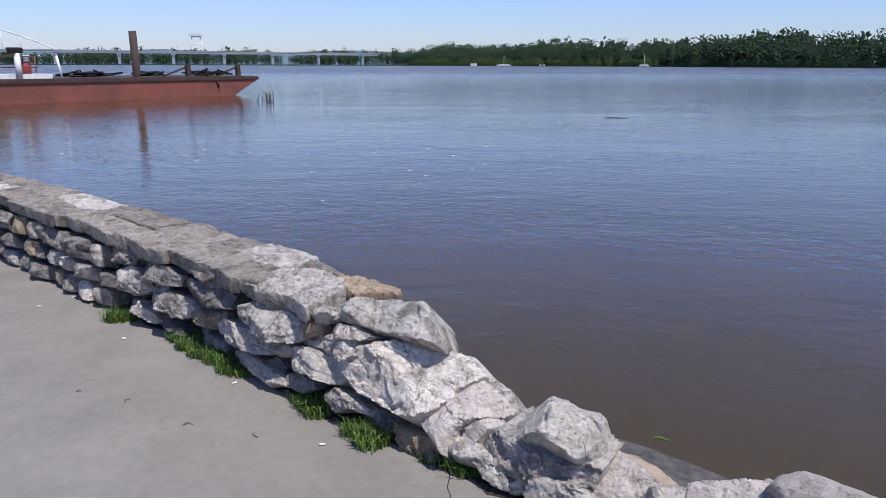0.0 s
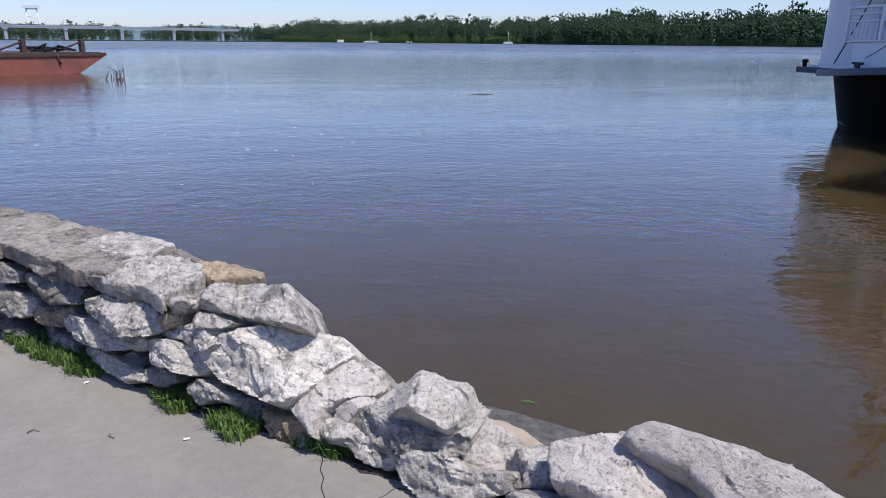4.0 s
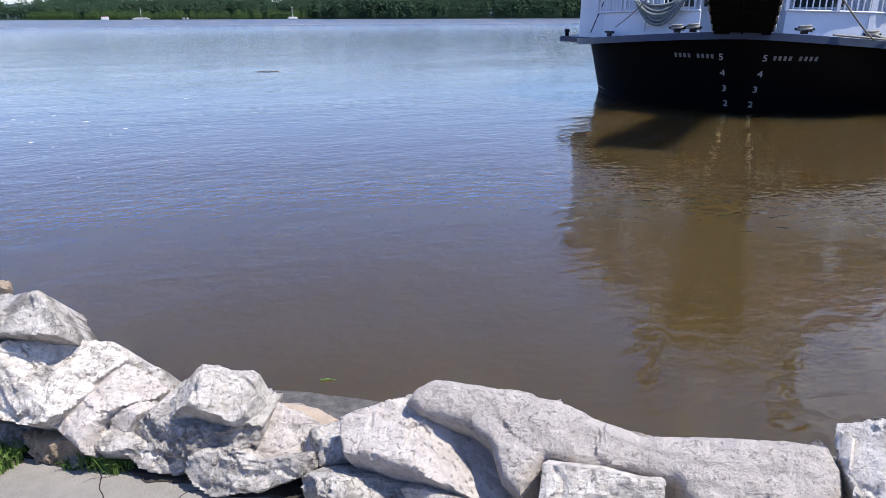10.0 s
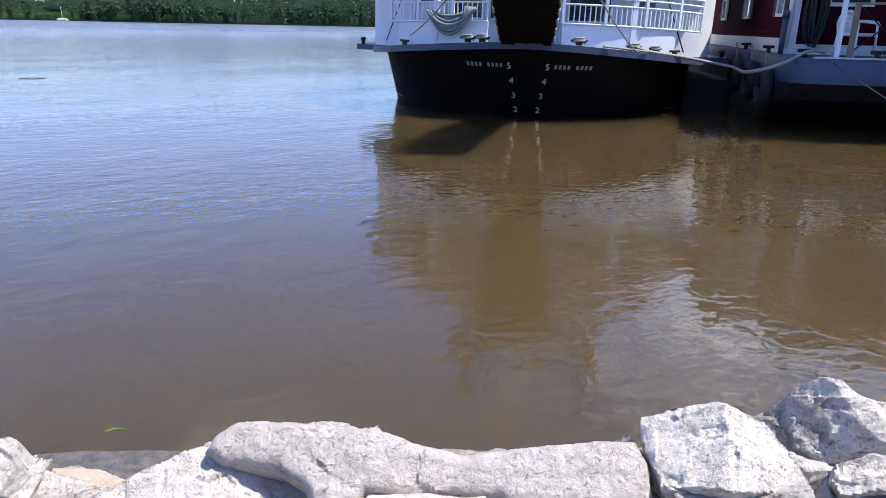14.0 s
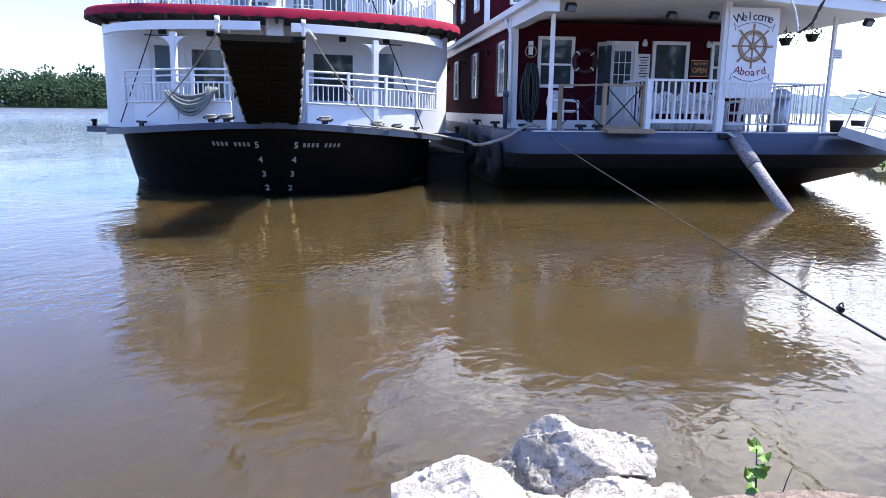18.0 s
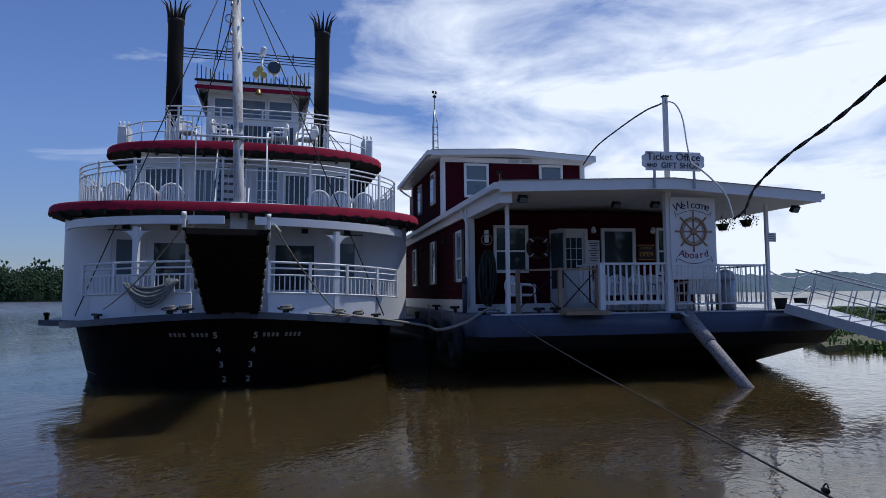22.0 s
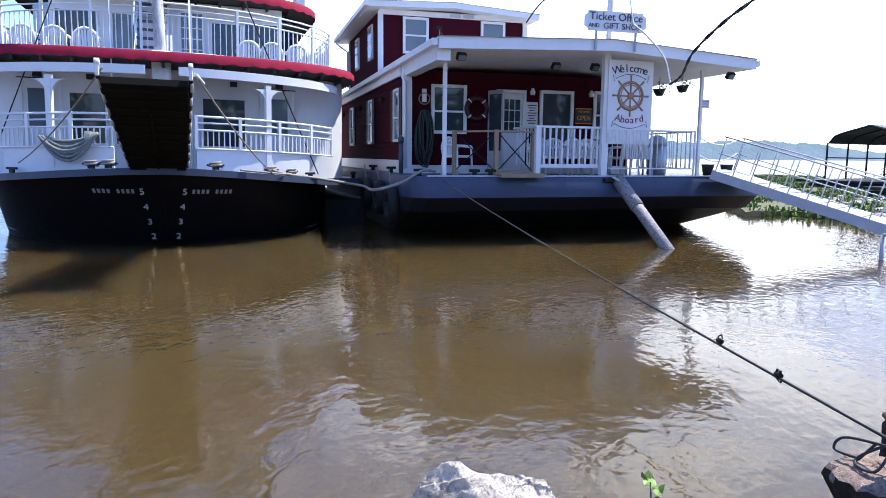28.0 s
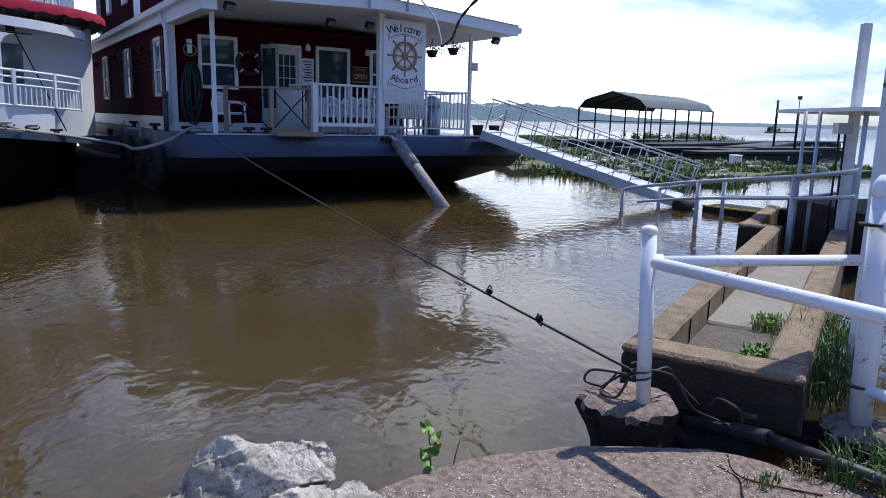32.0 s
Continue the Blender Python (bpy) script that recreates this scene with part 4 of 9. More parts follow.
hewn('stone', (-0.96, 3.53, 0.227), 224, 22, [(-0.273, 0.024), (-0.155, 0.045), (0.02, 0.033), (0.244, 0.02), (0.281, -0.011), (0.142, -0.054), (-0.068, -0.043), (-0.241, -0.012)], 0.14, 0.03, 2, M_STONE_W, 0.008, 1)
hewn('stone', (-0.78, 3.39, 0.392), 223, 14, [(-0.088, -0.001), (0.002, 0.048), (0.065, 0.034), (0.094, 0.001), (-0.004, -0.042), (-0.075, -0.042)], 0.12, 0.03, 2, M_STONE, 0.008, 1)
hewn('stone', (-0.87, 3.51, 0.241), 224, 10, [(-0.148, -0.026), (-0.002, 0.064), (0.091, 0.022), (0.096, -0.02), (-0.043, -0.041)], 0.12, 0.02, 1, M_STONE_D, 0.008, 1)
hewn('stone', (-0.68, 3.28, 0.260), 223, 18, [(-0.118, 0.01), (-0.019, 0.049), (0.079, 0.033), (0.102, -0.001), (0.031, -0.047), (-0.083, -0.044)], 0.12, 0.03, 2, M_STONE_D, 0.008, 1)
hewn('stone', (-1.27, 3.88, 0.420), 221, 8, [(-0.242, -0.02), (0.152, 0.057), (0.189, 0.017), (0.055, -0.021), (-0.174, -0.036)], 0.12, 0.02, 1, M_STONE_D, 0.008, 1)
hewn('stone', (-1.05, 3.68, 0.472), 224, 8, [(-0.104, 0.088), (-0.016, 0.075), (-0.002, -0.009), (0.116, -0.038), (0.08, -0.075), (-0.078, -0.04)], 0.12, 0.02, 1, M_STONE_D, 0.008, 1)
hewn('stone', (-1.67, 4.18, 0.206), 221, 10, [(-0.181, 0.005), (-0.026, 0.052), (0.126, 0.03), (0.188, -0.018), (0.009, -0.042), (-0.129, -0.027)], 0.12, 0.02, 1, M_STONE_D, 0.008, 1)
hewn('stone', (-1.33, 3.93, 0.243), 221, 8, [(-0.228, 0.041), (0.042, 0.039), (0.187, 0.016), (0.198, -0.031), (-0.017, -0.042), (-0.204, -0.023)], 0.12, 0.02, 1, M_STONE_D, 0.008, 1)
hewn('cap_slab', (-0.72, 3.46, 0.721), 223, 83, [(-0.301, -0.129), (-0.3, 0.003), (-0.241, 0.119), (-0.081, 0.183), (0.118, 0.193), (0.25, 0.098), (0.251, -0.027), (0.262, -0.147), (0.054, -0.11), (-0.086, -0.148)], 0.085, 0.014, 0, M_STONE, 0.008, 0.9)
hewn('cap_slab', (-0.80, 3.85, 0.711), 224, 85, [(-0.352, -0.161), (-0.41, 0.057), (-0.209, 0.093), (0.091, 0.105), (0.387, 0.051), (0.341, 0.043), (0.149, 0.027), (-0.01, -0.045), (-0.066, -0.166)], 0.09, 0.012, 0, M_CAP, 0.008, 0.9)
hewn('cap_slab', (-0.34, 3.42, 0.727), 223, 84, [(-0.237, -0.001), (-0.152, 0.071), (-0.006, 0.064), (0.145, 0.072), (0.213, 0.014), (0.103, -0.007), (0.009, -0.106), (-0.098, -0.101)], 0.06, 0.012, 0, M_STONE_B, 0.008, 1)
hewn('stone', (-0.56, 3.17, 0.402), 223, 25, [(-0.229, 0.023), (-0.163, 0.057), (0.008, 0.071), (0.14, 0.061), (0.184, 0.021), (0.139, -0.042), (0.099, -0.064), (-0.032, -0.053), (-0.177, -0.073)], 0.2, 0.035, 3, M_STONE_W, 0.008, 1)
hewn('stone', (-0.62, 3.27, 0.556), 223, 12, [(-0.112, -0.044), (-0.054, 0.018), (0.011, 0.053), (0.095, 0.06), (0.115, 0.01), (0.02, -0.041), (-0.083, -0.06)], 0.15, 0.03, 2, M_STONE_B, 0.008, 1)
hewn('stone', (-0.54, 3.22, 0.651), 223, 12, [(-0.127, -0.009), (0.062, 0.059), (0.099, 0.024), (0.026, -0.036), (-0.066, -0.04)], 0.15, 0.02, 2, M_STONE, 0.008, 1)
hewn('boulder', (-0.13, 3.04, 0.681), 219, 42, [(-0.276, 0.075), (-0.178, 0.106), (-0.059, 0.088), (0.091, 0.09), (0.124, 0.071), (0.179, 0.026), (0.226, -0.03), (0.241, -0.072), (0.171, -0.078), (0.062, -0.086), (-0.038, -0.087), (-0.148, -0.077), (-0.21, -0.032), (-0.259, 0.021)], 0.28, 0.05, 4, M_STONE, 0.008, 1)
hewn('boulder', (-0.39, 3.15, 0.677), 219, 38, [(-0.161, -0.03), (-0.101, 0.038), (-0.033, 0.074), (0.054, 0.103), (0.118, 0.007), (0.176, -0.036), (0.07, -0.048), (-0.041, -0.043), (-0.097, -0.063)], 0.25, 0.04, 3, M_STONE, 0.008, 1)
hewn('stone', (-0.40, 3.11, 0.600), 219, 20, [(-0.167, -0.012), (-0.056, 0.037), (0.055, 0.043), (0.152, 0.021), (0.134, -0.001), (-0.003, -0.038), (-0.129, -0.051)], 0.2, 0.035, 2, M_STONE, 0.008, 1)
hewn('stone', (-0.37, 3.11, 0.507), 219, 40, [(-0.391, -0.035), (-0.227, 0.008), (0.037, 0.068), (0.237, 0.085), (0.381, 0.101), (0.25, 0.06), (0.134, 0.013), (0.064, -0.043), (-0.011, -0.089), (-0.065, -0.071), (-0.189, -0.054), (-0.304, -0.057)], 0.25, 0.025, 2, M_STONE, 0.008, 1)
hewn('boulder', (-0.10, 2.92, 0.453), 219, 42, [(-0.369, -0.059), (-0.339, -0.005), (-0.266, 0.056), (-0.123, 0.113), (0.059, 0.15), (0.205, 0.176), (0.255, 0.163), (0.294, 0.119), (0.27, 0.078), (0.222, 0.013), (0.189, -0.095), (0.124, -0.157), (0.026, -0.161), (-0.113, -0.156), (-0.229, -0.137), (-0.323, -0.1)], 0.32, 0.075, 4, M_STONE_W, 0.008, 1)
hewn('boulder', (0.14, 2.76, 0.359), 222, 42, [(-0.206, -0.101), (-0.121, -0.002), (-0.106, 0.098), (-0.055, 0.181), (-0.003, 0.154), (0.1, 0.132), (0.184, 0.088), (0.16, 0.039), (0.082, -0.023), (0.022, -0.081), (0.012, -0.146), (0.017, -0.19), (-0.111, -0.138)], 0.3, 0.05, 2, M_RENDER, 0.008, 0.8)
hewn('boulder', (0.29, 2.82, 0.419), 222, 48, [(-0.143, 0.027), (-0.028, 0.04), (0.048, 0.031), (0.082, -0.026), (0.059, -0.063), (-0.024, -0.007)], 0.22, 0.03, 2, M_STONE, 0.008, 1)
hewn('stone', (-0.42, 3.02, 0.276), 219, 22, [(-0.134, 0.019), (-0.073, 0.053), (0.06, 0.033), (0.144, 0.013), (0.132, -0.019), (0.039, -0.017), (-0.057, -0.061), (-0.125, -0.022)], 0.15, 0.03, 2, M_STONE, 0.008, 1)
hewn('stone', (-0.07, 2.79, 0.207), 219, 12, [(-0.15, 0.044), (-0.073, 0.041), (0.07, 0.056), (0.165, 0.032), (0.162, -0.014), (0.023, -0.072), (-0.078, -0.076), (-0.136, -0.011)], 0.15, 0.035, 2, M_STONE_B, 0.008, 1)
hewn('stone', (-0.28, 2.90, 0.161), 219, 45, [(-0.099, 0.013), (-0.051, 0.032), (0.058, 0.007), (0.118, -0.005), (0.04, -0.031), (-0.071, -0.015)], 0.06, 0.01, 1, M_STONE_B, 0.008, 1)
hewn('stone', (-0.01, 2.72, 0.168), 219, 30, [(-0.039, -0.001), (-0.009, 0.02), (0.026, 0.018), (0.038, -0.006), (-0.015, -0.031)], 0.08, 0.02, 1, M_STONE, 0.008, 1)
hewn('stone', (-0.24, 2.97, 0.222), 219, 15, [(-0.117, 0.024), (-0.008, 0.047), (0.097, 0.04), (0.095, -0.026), (0.011, -0.063), (-0.084, -0.022)], 0.2, 0.03, 2, M_STONE_D, 0.008, 1)
# one boulder in two tones: pale for its lit top, darker for the shaded undercut
hewn('boulder', (0.49, 2.42, 0.473), 221, 55, [(-0.219, -0.071), (-0.213, -0.009), (-0.156, 0.039), (-0.101, 0.09), (-0.028, 0.108), (0.03, 0.097), (0.102, 0.107), (0.142, 0.091), (0.171, 0.022), (0.171, -0.016), (0.16, -0.069), (0.118, -0.093), (0.018, -0.093), (-0.085, -0.091), (-0.163, -0.1)], 0.2, 0.07, 2, M_STONE_W, 0.007, 1.2)
hewn('boulder', (0.41, 2.42, 0.347), 221, -4, [(-0.306, -0.048), (-0.191, 0.056), (-0.121, 0.051), (-0.013, 0.054), (0.117, 0.051), (0.211, 0.08), (0.245, 0.052), (0.233, -0.013), (0.115, -0.053), (-0.017, -0.077), (-0.128, -0.092), (-0.23, -0.074)], 0.22, 0.035, 3, M_STONE, 0.007, 1.3)
hewn('boulder', (0.23, 2.54, 0.242), 222, 38, [(-0.21, -0.019), (-0.196, 0.055), (-0.091, 0.068), (-0.013, 0.041), (0.127, 0.034), (0.216, 0.038), (0.211, -0.021), (0.115, -0.066), (-0.005, -0.059), (-0.054, -0.025), (-0.145, -0.043)], 0.22, 0.04, 2, M_STONE, 0.008, 1)
hewn('boulder', (0.22, 2.65, 0.336), 222, 55, [(-0.108, -0.077), (-0.063, -0.013), (0.039, 0.072), (0.08, 0.058), (0.052, 0.02), (-0.003, -0.06)], 0.18, 0.02, 1, M_RENDER, 0.008, 0.8)
hewn('boulder', (0.54, 2.23, 0.267), 221, 28, [(-0.223, -0.042), (-0.207, 0.024), (-0.139, 0.057), (-0.039, 0.066), (0.054, 0.039), (0.227, 0.075), (0.251, 0.033), (0.243, 0.006), (0.071, -0.068), (-0.115, -0.113), (-0.191, -0.084)], 0.24, 0.05, 3, M_STONE, 0.008, 1)
hewn('boulder', (0.70, 2.30, 0.325), 221, 48, [(-0.139, 0.119), (-0.058, 0.105), (0.04, 0.075), (0.11, 0.052), (0.163, 0.034), (0.105, -0.009), (0.078, -0.052), (0.116, -0.068), (0.003, -0.108), (-0.061, -0.104), (-0.119, -0.064), (-0.122, -0.003), (-0.147, 0.037)], 0.25, 0.045, 2, M_RENDER, 0.008, 0.9)
hewn('boulder', (0.85, 2.14, 0.324), 230, 45, [(-0.14, -0.031), (-0.096, 0.027), (-0.014, 0.071), (0.052, 0.091), (0.079, 0.075), (0.078, 0.005), (0.109, -0.054), (0.0, -0.092), (-0.077, -0.088)], 0.22, 0.04, 2, M_STONE, 0.008, 1)
hewn('boulder', (1.07, 1.84, 0.405), 230, 58, [(-0.285, 0.01), (-0.207, 0.065), (-0.08, 0.145), (-0.03, 0.11), (0.082, 0.116), (0.206, 0.094), (0.271, 0.008), (0.314, -0.043), (0.217, -0.112), (0.016, -0.108), (-0.114, -0.101), (-0.217, -0.108), (-0.261, -0.051)], 0.22, 0.025, 1, M_RENDER, 0.008, 0.7)
hewn('boulder', (0.85, 1.92, 0.276), 230, 20, [(-0.185, 0.013), (-0.101, 0.045), (0.012, 0.048), (0.148, 0.043), (0.215, 0.017), (0.04, -0.063), (-0.152, -0.105)], 0.22, 0.04, 2, M_STONE, 0.008, 1)
hewn('stone', (1.06, 1.70, 0.292), 230, 22, [(-0.144, 0.018), (-0.044, 0.044), (0.078, 0.036), (0.175, 0.033), (0.127, -0.026), (-0.086, -0.077), (-0.125, -0.031)], 0.22, 0.03, 2, M_STONE_W, 0.008, 1)
hewn('mortar_coat', (1.46, 1.45, 0.52), 225, 50, [(-0.59, 0.04), (-0.57, 0.09), (-0.51, 0.14), (-0.4, 0.14), (-0.12, 0.13), (0.14, 0.06), (0.36, 0.09), (0.53, 0.11), (0.64, 0.11), (0.67, 0.05), (0.67, -0.07), (0.31, -0.15), (0.24, -0.06), (0.01, -0.07), (-0.12, -0.06), (-0.14, -0.12), (-0.17, -0.18), (-0.24, -0.15), (-0.29, -0.05), (-0.38, -0.0), (-0.53, 0.01)], 0.28, 0.060, 0, M_RENDER, 0.008, 0.45)
hewn('cap_slab', (1.36, 1.84, 0.520), 229, 62, [(-0.25, -0.043), (-0.202, 0.023), (-0.135, 0.033), (0.008, 0.04), (0.111, 0.038), (0.21, 0.04), (0.239, 0.013), (0.149, -0.039), (0.05, -0.04), (-0.055, -0.035), (-0.164, -0.027)], 0.08, 0.012, 0, M_STONE, 0.008, 1)
hewn('stone', (1.36, 1.31, 0.50), 224, 30, [(-0.14, -0.05), (-0.14, 0.05), (-0.01, 0.06), (0.19, 0.05), (0.2, -0.02), (-0.13, -0.11)], 0.20, 0.030, 2, M_STONE_W, 0.008, 0.7)
# gap stone in dark limestone, which carries the slab's cast shadow
hewn('stone', (2.04, 0.98, 0.43), 232, 35, [(-0.11, 0.13), (-0.06, 0.16), (-0.01, 0.1), (0.05, -0.01), (0.1, -0.08), (0.11, -0.14), (-0.05, -0.17), (-0.05, 0.01)], 0.25, 0.030, 2, M_STONE_D, 0.008, 1)
# slab and boulder: lit tops painted in paler stone than their shaded fronts
hewn('boulder', (2.09, 0.79, 0.619), 238, 62, [(-0.218, 0.113), (-0.149, 0.129), (-0.023, 0.133), (0.111, 0.107), (0.158, 0.058), (0.194, 0.002), (0.228, -0.048), (0.218, -0.066), (0.113, -0.083), (0.008, -0.113), (-0.092, -0.108), (-0.158, -0.099), (-0.185, -0.033), (-0.209, 0.045)], 0.1, 0.02, 2, M_STONE_W, 0.007, 0.7)
hewn('boulder', (2.02, 0.72, 0.542), 238, 2, [(-0.185, 0.033), (-0.115, 0.023), (-0.014, 0.018), (0.085, 0.049), (0.193, 0.076), (0.203, 0.023), (0.156, -0.022), (0.056, -0.051), (-0.062, -0.069), (-0.143, -0.068), (-0.171, -0.014)], 0.14, 0.02, 1, M_STONE, 0.007, 0.9)
hewn('stone', (2.20, 0.89, 0.668), 242, 55, [(-0.102, 0.001), (-0.051, 0.017), (0.059, 0.01), (0.089, -0.015), (0.004, -0.013)], 0.12, 0.02, 1, M_STONE_D, 0.007, 1)
hewn('boulder', (2.41, 0.58, 0.691), 243, 44, [(-0.235, -0.063), (-0.245, -0.013), (-0.206, 0.013), (-0.158, 0.054), (-0.129, 0.092), (-0.081, 0.115), (-0.022, 0.113), (0.013, 0.083), (0.057, 0.071), (0.149, 0.058), (0.231, 0.045), (0.248, 0.016), (0.249, -0.022), (0.229, -0.07), (0.138, -0.067), (0.046, -0.079), (-0.028, -0.11), (-0.1, -0.118), (-0.163, -0.097)], 0.28, 0.05, 3, M_STONE, 0.007, 0.9)
hewn('boulder', (2.31, 0.42, 0.640), 243, 48, [(-0.137, 0.014), (-0.062, 0.047), (0.027, 0.062), (0.117, 0.073), (0.138, 0.038), (0.134, 0.009), (0.111, -0.036), (0.017, -0.032), (-0.07, -0.052), (-0.123, -0.08), (-0.147, -0.037)], 0.18, 0.03, 2, M_STONE_W, 0.007, 0.9)
hewn('boulder', (2.26, 0.45, 0.550), 243, -4, [(-0.098, 0.051), (-0.062, 0.016), (-0.023, 0.047), (0.06, 0.072), (0.155, 0.066), (0.146, 0.01), (0.073, -0.038), (0.042, -0.072), (-0.043, -0.094), (-0.115, -0.067), (-0.138, 0.004)], 0.18, 0.025, 2, M_STONE, 0.007, 1)
hewn('stone', (2.28, 0.61, 0.582), 243, 35, [(-0.075, 0.051), (-0.008, 0.034), (0.056, 0.028), (0.054, -0.037), (0.007, -0.068), (-0.036, -0.006)], 0.16, 0.02, 1, M_STONE_W, 0.007, 1)
hewn('boulder', (2.42, 0.19, 0.569), 248, 46, [(-0.116, 0.098), (-0.068, 0.118), (-0.024, 0.109), (0.014, 0.06), (0.06, 0.012), (0.137, -0.04), (0.141, -0.068), (0.096, -0.095), (0.015, -0.098), (-0.047, -0.062), (-0.095, -0.033), (-0.129, 0.017)], 0.22, 0.04, 3, M_STONE_W, 0.007, 0.9)
hewn('stone', (2.34, 0.19, 0.502), 248, 30, [(-0.066, 0.024), (-0.017, 0.037), (0.048, -0.001), (0.067, -0.022), (-0.034, -0.038)], 0.16, 0.025, 1, M_STONE_W, 0.007, 1)
hewn('stone', (2.30, 0.32, 0.499), 246, 10, [(-0.098, -0.006), (0.006, 0.064), (0.066, 0.054), (0.08, -0.006), (0.023, -0.051), (-0.078, -0.055)], 0.14, 0.02, 1, M_STONE_B, 0.007, 1)
hewn('stone', (2.30, 0.56, 0.42), 242, 8, [(-0.07, 0.08), (0.17, 0.05), (0.33, 0.12), (0.33, 0.01), (0.03, -0.08), (-0.4, -0.15), (-0.4, -0.05)], 0.20, 0.010, 1, M_STONE_D, 0.009, 1)
hewn('stone', (2.24, 0.40, 0.44), 242, 15, [(-0.22, -0.01), (0.03, 0.06), (0.19, 0.07), (0.21, -0.03), (-0.21, -0.1)], 0.20, 0.030, 2, M_STONE_B, 0.008, 1)
hewn('stone', (2.08, 0.71, 0.37), 242, 12, [(-0.14, 0.0), (0.0, 0.06), (0.12, 0.05), (0.13, -0.03), (-0.13, -0.08)], 0.20, 0.030, 2, M_STONE_B, 0.008, 1)
hewn('sand_patch', (0.80, 2.41, 0.295), 224, 84, [(-0.22, 0.06), (0.04, 0.07), (0.16, 0.01), (0.05, -0.07), (-0.08, -0.04)], 0.05, 0.010, 0, M_SAND, 0.01, 0.4)

# small stones packed along the foot of the tumbled end
FOOT = [(0.88, 1.74), (1.35, 1.26)]
rnd = random.Random(77)
for a, b in zip(FOOT, FOOT[1:]):
    A_, B_ = Vector(a), Vector(b)
    d_ = (B_ - A_).normalized()
    s = 0.0
    while s < (B_ - A_).length:
        w = rnd.uniform(0.09, 0.19)
        q = A_ + d_ * (s + w / 2)
        hh = rnd.uniform(0.05, 0.085)
        ring = [(w / 2, -hh), (-w / 2, -hh), (-w / 2 * rnd.uniform(0.8, 1), hh * rnd.uniform(0.3, 0.8)), (-w * 0.2, hh), (w * 0.25, hh * rnd.uniform(0.8, 1.1)), (w / 2, hh * rnd.uniform(0.2, 0.7))]
        me = hewn_mesh(ring, 0.12, 0.035, 2, rnd.choice((M_STONE, M_STONE_D, M_STONE_D, M_STONE_B)), 0.009, 0.8, 4000 + stones_made)
        piece("stone", me, stone_wall, face_frame((q.x + 0.05, q.y + 0.05, 0.15 + hh * 0.8), math.degrees(math.atan2(-d_.y, d_.x)) + 180, rnd.uniform(10, 30)))
        stones_made += 1
        s += w



def sweep(path, section, seed, amp):
    """A rounded mass along a path: section of (across, up), pitted by noise."""
    lines = []
    pts = []
    for (x0, y0, h0), (x1, y1, h1) in zip(path, path[1:]):
        n = max(2, int(math.dist((x0, y0), (x1, y1)) / 0.03))
        pts += [(x0 + (x1 - x0) * k / n, y0 + (y1 - y0) * k / n, h0 + (h1 - h0) * k / n) for k in range(n)]
    pts.append(path[-1])
    sec = []
    for (a, b), (c, d) in zip(section, section[1:]):
        n = max(2, int(math.dist((a, b), (c, d)) / 0.03))
        sec += [(a + (c - a) * k / n, b + (d - b) * k / n) for k in range(n)]
    sec.append(section[-1])
    off = Vector((seed, seed * 2.3, 7))
    for a, b in sec:
        row = []
        for k, (x, y, h) in enumerate(pts):
            x0, y0 = pts[max(0, k - 3)][:2]
            x1, y1 = pts[min(len(pts) - 1, k + 3)][:2]
            d = math.hypot(x1 - x0, y1 - y0)
            nx, ny = -(y1 - y0) / d, (x1 - x0) / d
            q = Vector((x + nx * a, y + ny * a, b * h))
            g = noise.noise(q * 4 + off) * amp + noise.noise(q * 13 + off) * amp * 0.45 + noise.noise(q * 40 + off) * amp * 0.16
            row.append((q.x + nx * g * 0.6, q.y + ny * g * 0.6, q.z + g))
        lines.append(row)
    return ribbon(lines)


# mortar heart of the tumbled end
heart = sweep([(-0.75, 3.5, 1.0), (-0.3, 3.12, 0.92), (0.1, 2.82, 0.72), (0.45, 2.52, 0.62), (0.8, 2.2, 0.6), (1.1, 1.9, 0.7), (1.5, 1.5, 0.82), (1.95, 1.1, 0.85), (2.3, 0.75, 0.9), (2.55, 0.3, 0.85)], [(0.0, 0.1), (0.02, 0.28), (0.07, 0.44), (0.16, 0.52), (0.25, 0.46), (0.30, 0.3), (0.32, -0.2)], 31, 0.04)
part("heart", heart, M_HEART, stone_wall, "pale crumbled mortar between the stones", True)

# low tarred curb between wall and water
curb = sweep([(-0.6, 3.78, 1), (0.1, 3.16, 1), (0.55, 2.8, 1), (0.98, 2.46, 1), (1.5, 1.98, 1), (2.1, 1.45, 1), (2.65, 0.85, 1)], [(-0.30, 0.1), (-0.26, 0.26), (-0.16, 0.285), (0.06, 0.28), (0.085, 0.2), (0.09, -0.6)], 21, 0.008)
tagged(solo("curb", curb, M_TAR, pose(0, 0, 0), "dark tarred concrete curb along the water", "curb", kind="structure", smooth=True))

# pebbly ledge at the landing
bm = bmesh.new()
LEDGE = [(2.45, 0.42), (3.2, 0.34), (3.36, 0.12), (3.5, -0.1), (3.6, -0.34), (3.68, -0.6), (3.71, -0.85), (3.70, -1.35), (3.6, -1.56), (3.44, -1.76), (3.0, -2.5), (1.9, -3.0), (1.6, -1.2)]
me_ = [bm.verts.new((x, y, 0.19)) for x, y in LEDGE]
bm.faces.new(me_)
r_ = bmesh.ops.extrude_face_region(bm, geom=bm.faces[:])
for v in [g for g in r_["geom"] if isinstance(g, bmesh.types.BMVert)]:
    v.co.z = -0.4
bmesh.ops.triangulate(bm, faces=bm.faces[:])
bmesh.ops.subdivide_edges(bm, edges=bm.edges[:], cuts=14, use_grid_fill=True)
